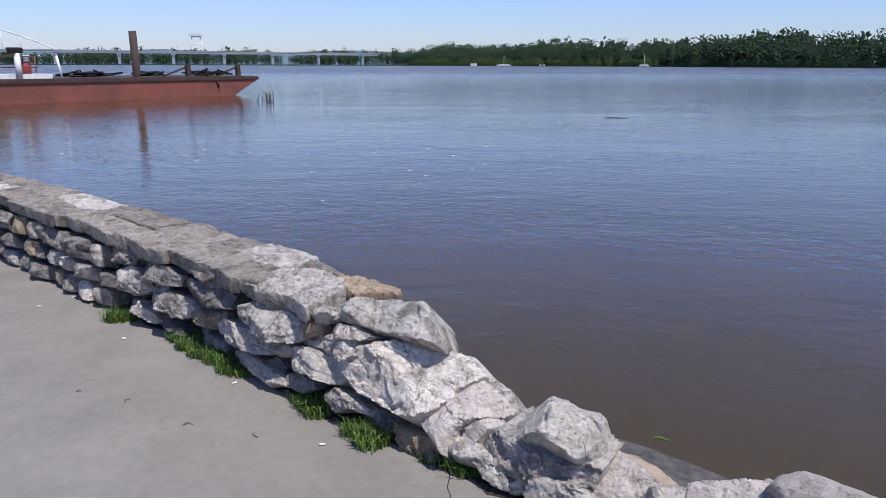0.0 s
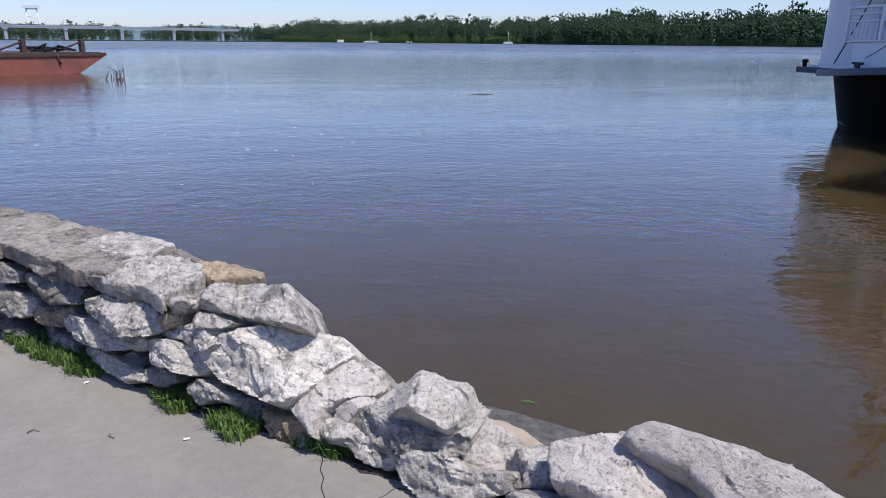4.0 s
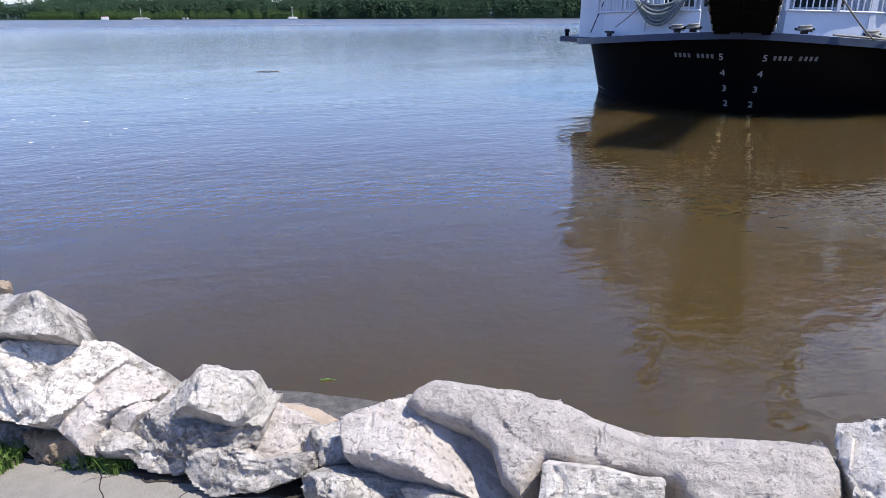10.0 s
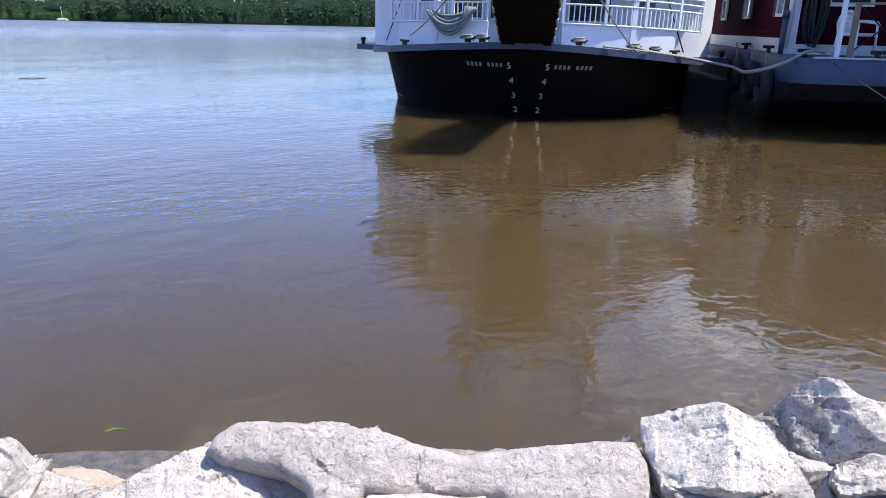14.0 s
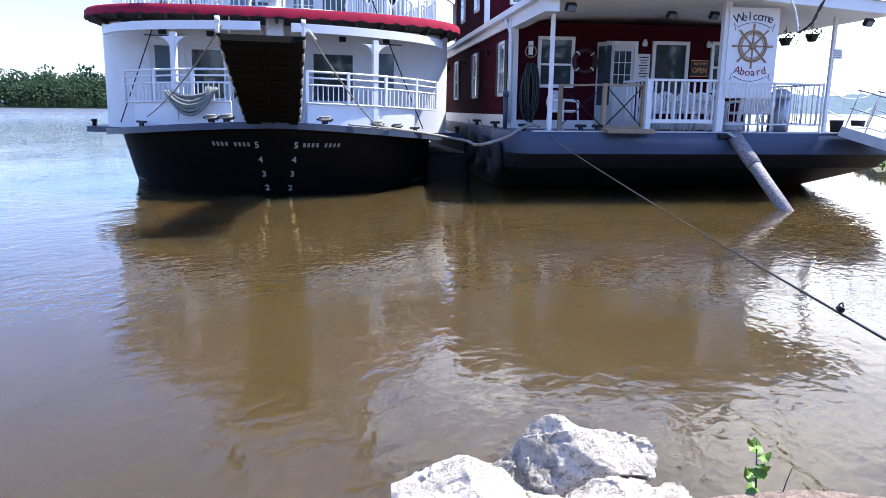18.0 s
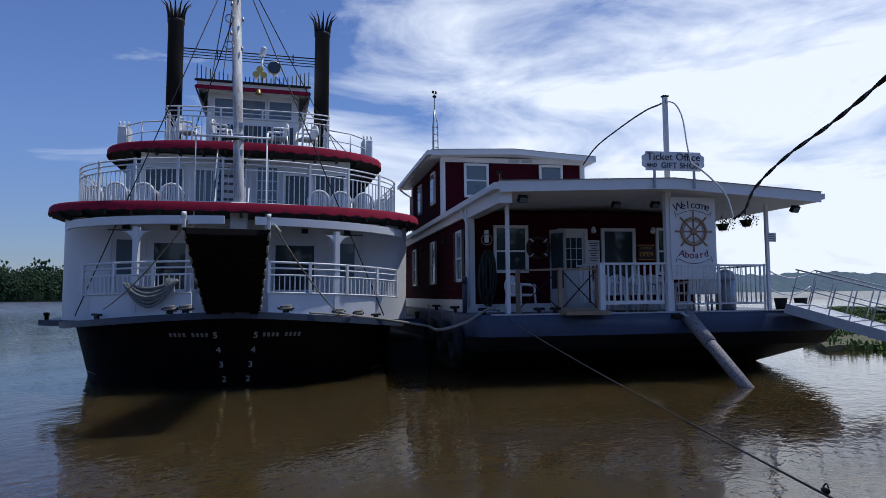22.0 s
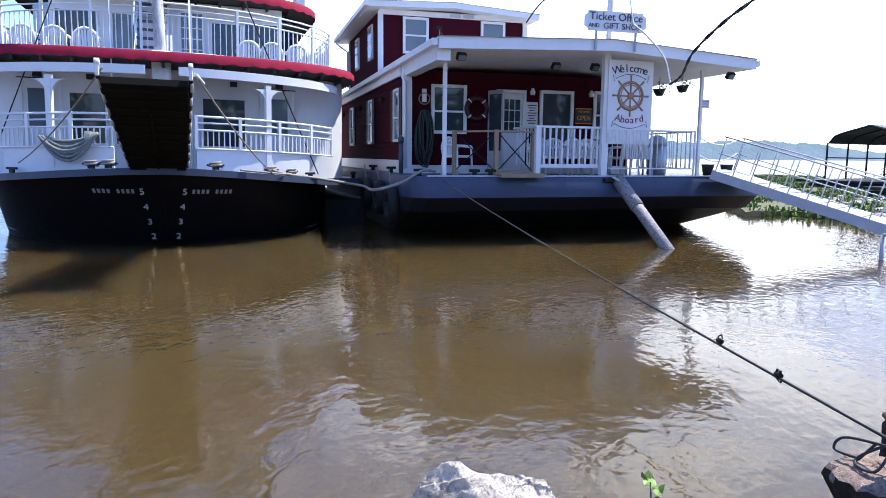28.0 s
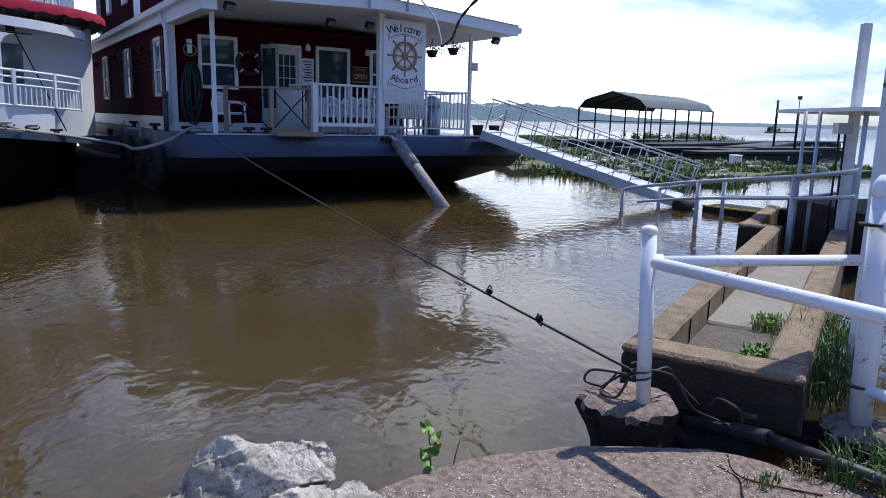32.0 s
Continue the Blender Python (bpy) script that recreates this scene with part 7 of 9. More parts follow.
# hose on the wall
hz_ = thing("garden_hose", OFFICE @ pose(-3.52, 2.4, 0), "dark green hose hanging in long loops from a wall reel", "hose")
rnd = random.Random(8)
part("hanger", tubed([(0.13 * math.cos(a), -0.03, 3.12 + 0.13 * math.sin(a)) for a in (2 * math.pi * k / 20 for k in range(21))], 0.014, 6), M_WOOD, hz_)
part("bracket", boxed(0, 0, 3.2, 0.1, 0.06, 0.3), M_WHITE, hz_)
for k in range(9):
    w, b, dy = 0.10 + rnd.uniform(-0.03, 0.1), 1.5 + rnd.uniform(0, 0.35), rnd.uniform(-0.12, 0.0)
    part("loop", tubed([(w * math.sin(math.pi * 2 * t) + 0.05 * math.sin(5 * t + k), dy, 2.85 - (2.85 - b) * (0.5 - 0.5 * math.cos(2 * math.pi * t))) for t in (i / 22 for i in range(23))], 0.018, 7), M_HOSE, hz_)
# wooden gate and plank at the boarding gap
wg = thing("wooden_gate", OFFICE @ pose(0, 0, 0), "bare pine gate frames with crossed wires at the boarding gap", "gate")
for x, y in ((-3.2, 0.95), (-2.5, 0.2), (-1.66, 0.2)):
    part("post", boxed(x, y, 1.86, 0.08, 0.09, 0.98), M_WOOD, wg)
part("top_rail", boxed(-2.08, 0.2, 2.32, 0.94, 0.1, 0.04), M_WOOD, wg)
tr = part("top_rail", boxed(0, 0, 2.32, 1.06, 0.1, 0.04), M_WOOD, wg)
tr.matrix_basis = Matrix.Translation((-2.85, 0.58, 0)) @ Matrix.Rotation(math.atan2(-0.75, 0.7), 4, "Z")
part("bottom_rail", boxed(-2.08, 0.2, 1.46, 0.84, 0.05, 0.07), M_WOOD, wg)
for (a, b) in (((-2.46, 0.18, 1.5), (-1.7, 0.18, 2.28)), ((-2.46, 0.18, 2.28), (-1.7, 0.18, 1.5)), ((-3.16, 0.93, 1.5), (-2.54, 0.22, 2.28)), ((-3.16, 0.93, 2.28), (-2.54, 0.22, 1.5))):
    part("wire", tubed([a, b], 0.012, 6), M_DARK, wg)
gp = thing("gangplank", OFFICE @ pose(-2.1, -0.08, DZ + 0.03), "short weathered boarding plank lying over the barge lip", "plank")
for k in range(3):
    part("board", boxed(0, -0.16 + k * 0.19, 0.02, 0.98, 0.175, 0.045, bevel=0.008), M_WOOD, gp)
part("batten", boxed(0, -0.27, 0.0, 0.98, 0.035, 0.08), M_WOOD, gp)
# bin, baskets, chairs
bn = thing("litter_bin", OFFICE @ pose(2.02, 1.2, DZ), "grey domed litter bin on the porch", "bin")
part("body", lathe([(0.20, 0), (0.23, 0.03), (0.23, 0.72)], 18), M_GALV, bn)
part("dome", lathe([(0.24, 0.72), (0.23, 0.82), (0.17, 0.92), (0.05, 0.97)], 18), M_ALU, bn)


def basket(m):
    ob = thing("hanging_basket", m, "dark hanging basket with trailing red flowers under the eave", "flower basket", "hanging baskets")
    part("pot", lathe([(0.08, 0), (0.14, 0.14), (0.15, 0.15)], 12), M_DARK, ob)
    part("hook", tubed([(0, 0, 0.15), (0, 0, 0.42)], 0.006, 5), M_DARK, ob)
    rn = random.Random(4)
    lf = bmesh.new()
    for _ in range(130):
        c = Vector((rn.gauss(0, 0.11), rn.gauss(0, 0.11), 0.17 + rn.gauss(0, 0.06) - (0.1 if rn.random() < 0.25 else 0)))
        d = Vector((rn.uniform(-1, 1), rn.uniform(-1, 1), rn.uniform(-1, 1))).normalized() * 0.03
        e = d.cross(Vector((rn.uniform(-1, 1), rn.uniform(-1, 1), 1))).normalized() * 0.018
        lf.faces.new([lf.verts.new(c + q) for q in (d, e, -d, -e)])
    part("leaves", lf, M_GRASS, ob)
    return ob


b0 = basket(OFFICE @ pose(2.05, 0.35, 3.28))
for x, y, z in ((1.55, 0.5, 3.2), (1.15, 0.9, 3.22)):
    copy_thing(b0, OFFICE @ pose(x, y, z))
for x, y, turn in ((-2.95, 1.55, 35), (-1.05, 0.95, 10), (-0.62, 1.35, -15), (-0.2, 1.0, 5), (0.35, 1.3, 20), (1.0, 1.0, -170), (1.45, 1.15, 175), (0.75, 1.9, 10)):
    copy_thing(chair, OFFICE @ pose(x, y, DZ, 0, 0, turn))
# flower pots at the landing end
for x, y in ((2.85, 0.35), (3.25, 0.2)):
    tp = thing("deck_tub", OFFICE @ pose(x, y, DZ), "black plastic tub on the deck edge", "tub", "deck tubs")
    part("body", lathe([(0.10, 0), (0.14, 0.26), (0.15, 0.28), (0.12, 0.28)], 12), M_TYRE, tp)
# upper house
upper = part("upper_wall", boxed(-1.75, 8.85, 4.9, 4.3, 5.9, 1.8), M_SIDING, office, "barn-red upper storey")
for x in (-3.9, 0.4):
    part("corner_board", boxed(x, 5.89, 4.9, 0.14, 0.1, 1.7), M_WHITE, upper)
part("corner_board", boxed(-3.92, 5.96, 4.9, 0.06, 0.14, 1.7), M_WHITE, upper)
part("corner_board", boxed(-3.92, 11.72, 4.9, 0.06, 0.14, 1.7), M_WHITE, upper)
framed(upper, "window", -2.9, 5.88, 5.14, 0.74, 1.0, M_GLASS_L, M_WHITE, 0.07, rail=0.0)
framed(upper, "window", -0.6, 5.88, 5.2, 0.74, 0.9, M_GLASS_L, M_WHITE, 0.07, rail=0.0)
for u in (7.35, 9.9):
    wv = part("window", boxed(-3.93, u, 5.1, 0.05, 0.7, 1.0), M_WHITE, upper)
    part("pane", boxed(-3.96, u, 5.1, 0.01, 0.56, 0.86), M_GLASS_L, wv)
    part("sash_rail", boxed(-3.965, u, 5.1, 0.012, 0.56, 0.04), M_WHITE, wv)
def zu(x):
    return 6.02 - 0.035 * abs(x + 1.85) - (0.03 * (x + 1.85) if x > -1.85 else 0)
ux = [-4.3, -3.0, -1.85, -0.5, 0.68]
ur = bmesh.new()
rw = [[ur.verts.new((x, y, zu(x) + dz)) for x in ux] for y, dz in ((5.45, 0.0), (12.25, 0.0), (12.25, -0.15), (5.45, -0.15))]
for a, b in ((0, 1), (1, 2), (2, 3), (3, 0)):
    for k in range(len(ux) - 1):
        ur.faces.new((rw[a][k], rw[a][k + 1], rw[b][k + 1], rw[b][k]))
for k in (0, -1):
    ur.faces.new([r[k] for r in rw])
uroof = part("upper_roof", ur, M_WHITE, office, "low white-edged upper roof")
part("roofing", ribbon([[(x, 5.43, zu(x) + 0.014) for x in ux], [(x, 12.27, zu(x) + 0.014) for x in ux]], thick=0.012), M_ROOF, uroof)
part("gable_board", boxed(-1.75, 5.86, 5.74, 4.4, 0.05, 0.14), M_WHITE, uroof)
part("gutter", slab([(-4.42, 5.45), (-4.3, 5.45), (-4.3, 12.25), (-4.42, 12.25)], zu(-4.3) - 0.13, zu(-4.3) - 0.01), M_WHITE, uroof)
part("downspout", tubed([(-4.36, 11.95, 5.75), (-4.2, 11.85, 5.6), (-3.98, 11.8, 5.45), (-3.98, 11.8, 4.2)], 0.035, 8), M_WHITE, uroof)
for x in (-1.75, -1.35):
    part("vent", boxed(x, 5.83, 5.74, 0.32, 0.02, 0.09), M_ALU, uroof)
# roof pole, lattice antenna, small aerial
pole = thing("roof_pole", OFFICE @ pose(-0.2, -0.25, 4.1), "square white pole on the porch roof carrying cables", "pole")
part("shaft", boxed(0, 0, 0.95, 0.085, 0.085, 1.9), M_WHITE_D, pole)
part("cap", boxed(0, 0, 1.92, 0.14, 0.1, 0.03), M_DARK, pole)
an = thing("lattice_antenna", OFFICE @ pose(-3.2, 10.9, 5.98), "slim lattice mast with a weather vane on the upper roof", "antenna")
for k in range(3):
    a = k * 2.094
    part("leg", tubed([(0.13 * math.cos(a), 0.13 * math.sin(a), 0), (0.11 * math.cos(a), 0.11 * math.sin(a), 2.0), (0.02 * math.cos(a), 0.02 * math.sin(a), 2.6)], 0.018, 6), M_GALV, an)
for k in range(9):
    z = 0.2 + 0.25 * k
    part("rung", tubed([(0.12 * math.cos(a), 0.12 * math.sin(a), z) for a in (0, 2.094, 4.189, 6.283)], 0.01, 5), M_GALV, an)
part("tip", tubed([(0, 0, 2.5), (0, 0, 3.35)], 0.02, 6), M_GALV, an)
part("vane", boxed(0, 0, 3.25, 0.22, 0.02, 0.1, pose(0, 0, 0, 0, 0, 30)), M_DARK, an)
part("cup", lathe([(0.06, 3.05), (0.08, 3.1), (0.02, 3.16)], 8), M_DARK, an)
ae = thing("roof_aerial", OFFICE @ pose(-2.55, 4.6, 4.14), "bent roof aerial with curled white leads", "aerial")
part("mast", tubed([(0, 0, 0), (0, 0, 1.0)], 0.02, 6), M_DARK, ae)
part("head", boxed(0, 0, 1.02, 0.14, 0.05, 0.09), M_DARK, ae)
for k in range(4):
    part("lead", tubed([(0, 0, 0.95 - 0.1 * k), (0.16, 0, 0.72 - 0.08 * k), (0.3, 0, 0.62 - 0.05 * k), (0.38 + 0.05 * k, 0, 0.75 - 0.1 * k)], 0.011, 6), M_WHITE if k % 2 else M_DARK, ae)
# cables
cb = thing("power_cable", pose(0, 0, 0), "sagging black power cable from the shore to the roof pole", "cable")
OW = lambda x, y, z: OFFICE @ Vector((x, y, z))
top_ = OW(-0.2, -0.3, 5.9)
loop_ = OW(1.0, -0.75, 3.32)


def spline(pts, n=10):
    """A smooth line through points."""
    pts = [Vector(p) for p in pts]
    out = []
    for i in range(len(pts) - 1):
        p0, p1, p2, p3 = pts[max(i - 1, 0)], pts[i], pts[i + 1], pts[min(i + 2, len(pts) - 1)]
        for k in range(n):
            t = k / n
            out.append(0.5 * (2 * p1 + (p2 - p0) * t + (2 * p0 - 5 * p1 + 4 * p2 - p3) * t * t + (3 * p1 - p0 - 3 * p2 + p3) * t ** 3))
    out.append(pts[-1])
    return out


shore_line = spline([loop_, (15.35, -0.05, 3.42), (13.92, -0.22, 3.66), (12.2, -0.62, 3.87), (10.36, -1.06, 3.95), (8.81, -1.40, 4.05), (7.2, -2.0, 4.4), (6.0, -3.2, 5.5)], 14)
for turn in (0.0, math.pi):
    # two strands twisted round each other
    part("shore_span", tubed([p + Vector((0, math.cos(k * 0.55 + turn), math.sin(k * 0.55 + turn))) * 0.014 for k, p in enumerate(shore_line)], 0.015, 7), M_CABLE, cb)
part("drop", tubed(spline([loop_, OW(0.9, -0.72, 3.75), OW(0.72, -0.7, 4.02), OW(0.35, -0.68, 4.35), OW(0.12, -0.66, 4.5)]), 0.018, 8), M_WHITE, cb, "white service drop")
part("riser", tubed(spline([OW(0.12, -0.66, 4.5), OW(0.08, -0.6, 4.9), OW(0.05, -0.5, 5.5), OW(-0.05, -0.4, 5.82), top_]), 0.016, 8), M_WHITE, cb, "white service riser")
part("roof_span", tubed(spline([top_, OW(-0.11, 0.2, 5.96), OW(-0.02, 1.0, 6.04), OW(0.22, 2.7, 6.1), OW(0.16, 4.2, 5.89), OW(0.25, 5.4, 5.60)]), 0.02, 8), M_CABLE, cb)
# spud pole and lines to the water
sp = thing("spud_pole", pose(0, 0, 0), "mottled pale steel pole slanting from the barge into the water", "pole")
p_top, p_low = OW(0.28, -0.12, 1.25), Vector((14.65, -0.19, -0.3))
part("shaft", tubed([p_top, p_top.lerp(p_low, 0.35), p_low], 0.125, 14), M_SPUD, sp)
part("sleeve", tubed([p_top.lerp(p_low, -0.04), p_top.lerp(p_low, 0.33)], 0.145, 14), M_SPUD, sp)
part("bracket", boxed(0.08, -0.06, 1.3, 0.34, 0.16, 0.09, OFFICE, 0.012), M_DARK, sp)
for k in (0.0, 0.06):
    part("strap", tubed([OW(0.1 + k, -0.1, 1.36), p_top.lerp(p_low, 0.12) + Vector((0, 0, 0.15)), p_top.lerp(p_low, 0.3) + Vector((0.02, 0.1 - k, 0.13))], 0.022, 6), M_WHITE_D, sp)
mr = thing("mooring_rope", pose(0, 0, 0), "pale twisted mooring rope slung between the riverboat and the barge", "rope")
BW = lambda x, y, z: BOAT @ Vector((x, y, z))
part("span", tubed(spline([BW(2.05, 0.62, 1.5), BW(2.35, 0.7, 1.42), BW(3.1, 1.3, 1.32), BW(4.1, 1.6, 1.16), OW(-5.2, -0.3, 1.12), OW(-4.6, 0.0, 1.25), OW(-4.05, 0.4, 1.48), OW(-3.75, 0.5, 1.46)]), 0.03, 8), M_ROPE, mr)
part("tail", tubed(spline([BW(2.3, 0.6, 1.42), BW(1.9, 0.3, 1.46), BW(1.4, 0.15, 1.5)]), 0.02, 7), M_ROPE, mr)
for x, y in ((-4.1, 0.5), (-4.15, 3.2), (-4.1, 6.0), (-3.0, 0.12), (-2.65, 0.1)):
    kv = thing("deck_bollard", OFFICE @ pose(x, y, DZ), "small dark mooring bollard on the barge deck", "bollard", "barge bollards")
    part("stem", lathe([(0.06, 0), (0.05, 0.03), (0.05, 0.1)], 10), M_DARK, kv)
    part("arm", boxed(0, 0, 0.12, 0.24, 0.07, 0.06, bevel=0.015), M_DARK, kv)
vp = thing("standpipe", OFFICE @ pose(-4.1, 2.3, DZ), "grey vent standpipe on the side deck", "vent pipe")
part("pipe", tubed([(0, 0, 0), (0, 0, 0.75)], 0.055, 10), M_NAVY, vp)
part("cap", lathe([(0.07, 0.72), (0.07, 0.84), (0.03, 0.87)], 10), M_NAVY, vp)


def tyre(m, label):
    ob = thing("tyre_fender", m, label, "tyre", "tyre fenders")
    part("tyre", tubed([(0.30 * math.cos(a), 0, 0.30 * math.sin(a)) for a in (2 * math.pi * k / 24 for k in range(25))], 0.12, 10), M_TYRE, ob)
    part("sling", tubed([(0, 0, 0.3), (0, 0.05, 0.75)], 0.015, 6), M_ROPE, ob)
    return ob


ty = tyre(OFFICE @ pose(-4.56, 1.2, 0.75, 0, 0, 90), "black tyre fender hung on the barge side")
for y in (2.6, 4.4):
    copy_thing(ty, OFFICE @ pose(-4.56, y, 0.8, 0, 0, 90))

# ---- landing: rails, planter, pads ----
WX, WY = Vector((0.852, -0.523, 0)), Vector((-0.523, -0.852, 0))   # along and across the planter
PL = Matrix.Translation((4.45, -1.08, 0)) @ Matrix.Rotation(math.atan2(-0.523, 0.852), 4, "Z")   # x along, -y across


def rough_block(x0, x1, y0, y1, z0, z1, seed, amp=0.008, step=0.07):
    """A cast concrete block with worn edges."""
    bm = bmesh.new()
    box(bm, (x0 + x1) / 2, (y0 + y1) / 2, (z0 + z1) / 2, x1 - x0, y1 - y0, z1 - z0, None, 0.02)
    cuts = max(4, min(26, int(max(x1 - x0, y1 - y0) / step)))
    bmesh.ops.subdivide_edges(bm, edges=[e for e in bm.edges if e.calc_length() > 0.15], cuts=cuts, use_grid_fill=True)
    off = Vector((seed * 3.1, seed, 0))
    for v in bm.verts:
        q = v.co
        v.co = q + Vector((noise.noise(q * 9 + off), noise.noise(q * 9 + off + Vector((9, 0, 0))), noise.noise(q * 7 + off + Vector((0, 9, 0))))) * amp
    return bm


planter = thing("planter_wall", PL, "long stained concrete planter box with a gravel bed by the water", "planter")
# wall bodies are coloured darker than their copings to carry the shade
part("front_wall", rough_block(0.0, 0.24, -0.98, 0.0, 0.15, 0.44, 1), M_PLANTER_SHADE, planter, "front wall darkened for shade, with some algae stain", True)
part("front_coping", rough_block(-0.003, 0.243, -0.983, 0.003, 0.436, 0.49, 11), M_PLANTER, planter, "worn lichened coping", True)
part("side_wall", rough_block(0.24, 6.13, -0.20, 0.0, -0.3, 0.49, 2), M_PLANTER, planter, smooth=True)
part("side_wall", rough_block(0.24, 6.4, -0.98, -0.76, -0.3, 0.49, 3), M_PLANTER, planter, smooth=True)
part("end_wall", rough_block(6.13, 6.34, -0.2, 0.34, -0.3, 0.43, 4), M_PLANTER_SHADE, planter, "end wall darkened for shade", True)
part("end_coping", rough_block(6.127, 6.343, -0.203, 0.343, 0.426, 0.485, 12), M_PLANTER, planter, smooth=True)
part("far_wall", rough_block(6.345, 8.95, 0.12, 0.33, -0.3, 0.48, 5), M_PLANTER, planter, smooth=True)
part("cross_wall", rough_block(8.73, 8.94, -1.4, 0.115, -0.3, 0.46, 6), M_CONC_D, planter, "dark cross wall", True)
part("gravel", rough_block(0.22, 1.5, -0.78, -0.18, 0.0, 0.29, 7, 0.012, 0.04), M_GRAVEL, planter, "dark gravel bed", True)
part("bed_slab", rough_block(1.5, 3.6, -0.78, -0.18, 0.0, 0.31, 8, 0.006), M_PAVE, planter, "worn cement panel", True)
part("bed_slab", rough_block(3.62, 5.0, -0.78, -0.18, 0.0, 0.29, 9, 0.006), M_PAVE, planter, "worn cement panel", True)
for k in range(9):
    part("form_joint", boxed(0.9 + k * 0.62, -0.2015, 0.38, 0.006, 0.012, 0.18), M_CONC_D, planter)


def pad(x, y, r, z, seed, label):
    bm = bmesh.new()
    n = 44
    rnd_ = random.Random(seed)
    rim = [r * (1 + 0.22 * noise.noise(Vector((2 * math.cos(6.283 * k / n), 2 * math.sin(6.283 * k / n), seed))) + 0.05 * rnd_.uniform(-1, 1)) for k in range(n)]
    rings = []
    for f, zz in ((0.0, z), (0.3, z), (0.55, z), (0.75, z - 0.004), (0.9, z - 0.012), (1.0, z - 0.03), (1.0, z - 0.07), (0.91, z - 0.12), (0.78, z - 0.19), (0.64, z - 0.27), (0.55, -0.3)):
        rings.append([bm.verts.new((x + f * rim[k] * math.cos(2 * math.pi * k / n) + rnd_.uniform(-0.008, 0.008), y + f * rim[k] * math.sin(2 * math.pi * k / n) + rnd_.uniform(-0.008, 0.008), zz + rnd_.uniform(-0.008, 0.008))) for k in range(n)] if f else [bm.verts.new((x, y, zz))])
    for k in range(n):
        bm.faces.new((rings[0][0], rings[1][k], rings[1][(k + 1) % n]))
    for a, b in zip(rings[1:], rings[2:]):
        for k in range(n):
            bm.faces.new((a[k], a[(k + 1) % n], b[(k + 1) % n], b[k]))
    ob = thing("footing", pose(0, 0, 0), label, "footing", "post footings")
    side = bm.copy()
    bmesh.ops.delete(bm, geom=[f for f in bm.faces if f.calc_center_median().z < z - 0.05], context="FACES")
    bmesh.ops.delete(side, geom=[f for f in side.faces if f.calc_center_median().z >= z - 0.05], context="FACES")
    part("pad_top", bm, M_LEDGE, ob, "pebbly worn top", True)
    # the side's shade is put into a darker concrete than the top
    part("pad_side", side, M_CONC_D, ob, "wet broken side darkened for its shade", True)
    return ob


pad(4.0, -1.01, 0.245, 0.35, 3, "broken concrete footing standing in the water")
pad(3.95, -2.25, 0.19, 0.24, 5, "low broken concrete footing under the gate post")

rail = thing("pipe_railing", pose(0, 0, 0), "chipped white pipe railing with thick posts at the landing", "railing")
p1 = Vector((3.91, -1.05, 0))
part("post", tubed([p1 + Vector((0, -0.02, 0.3)), p1 + Vector((0, 0.02, 1.25))], 0.038, 18), M_RAILWHITE, rail)
part("post_cap", lathe([(0.041, 1.245), (0.042, 1.265), (0.034, 1.28), (0.012, 1.287)], 18, None, Matrix.Translation((3.91, -1.03, 0))), M_RAILWHITE, rail)
part("pipe", tubed([(3.92, -1.05, 1.10), (4.0, -2.15, 1.12)], 0.029, 14), M_RAILWHITE, rail)
part("pipe", tubed([(3.91, -1.05, 1.10), (2.96, -1.64, 1.105), (2.0, -2.24, 1.11)], 0.032, 14), M_RAILWHITE, rail)
part("weld", lathe([(0.04, -0.02), (0.04, 0.02)], 14, None, Matrix.Translation((3.92, -1.09, 1.10)) @ Matrix.Rotation(radians(90), 4, "X")), M_RAILWHITE, rail)
p2 = Vector((3.98, -2.23, 0))
part("post", tubed([p2 + Vector((-0.02, -0.02, 0.2)), p2 + Vector((0.04, -0.02, 1.45))], 0.058, 20), M_RAILWHITE, rail)
part("post_cap", lathe([(0.06, 0), (0.064, 0.03), (0.056, 0.07), (0.03, 0.11)], 20, None, Matrix.Translation(p2 + Vector((0.04, -0.02, 1.45)))), M_RAILWHITE, rail)
part("pipe", tubed([p2 + Vector((0, 0, 0.43)), (3.5, -2.5, 0.44)], 0.034, 12), M_RAILWHITE, rail)
part("pipe", tubed([p2 + Vector((0.02, 0, 1.3)), (3.5, -2.55, 1.3)], 0.034, 12), M_RAILWHITE, rail)
part("collar", tubed([p2 + Vector((0, 0, 0.44)), p2 + Vector((0, 0, 0.455))], 0.062, 20), M_RUSTD, rail, "rusty weld line")
part("collar", tubed([p2 + Vector((0.03, 0.03, 1.30)), p2 + Vector((0.03, 0.03, 1.312))], 0.062, 20), M_RUSTD, rail, "rusty weld line")

col = thing("gate_column", pose(0, 0, 0), "tall rust-streaked white steel column with a grey switch box", "column")
part("shaft", boxed(4.66, -2.66, 0.95, 0.13, 0.13, 1.9), M_RAILWHITE, col)
part("upper_shaft", boxed(4.66, -2.66, 2.4, 0.134, 0.134, 1.0), M_CHIP, col, "upper shaft with flaking paint")
sb = part("switch_box", boxed(4.54, -2.96, 2.3, 0.18, 0.26, 0.9, bevel=0.015), M_GALV, col, "grey metal switch box")
part("lid_seam", boxed(4.445, -2.96, 2.3, 0.012, 0.2, 0.8), M_ALU, sb)
part("bracket", boxed(4.58, -2.76, 1.68, 0.26, 0.3, 0.05), M_DARK, col)
part("clamp", boxed(4.55, -2.72, 1.60, 0.14, 0.18, 0.14, bevel=0.03), M_DARK, col)
fence = thing("wire_fence", pose(0, 0, 0), "sagging chain-link fence beside the gate post", "fence")
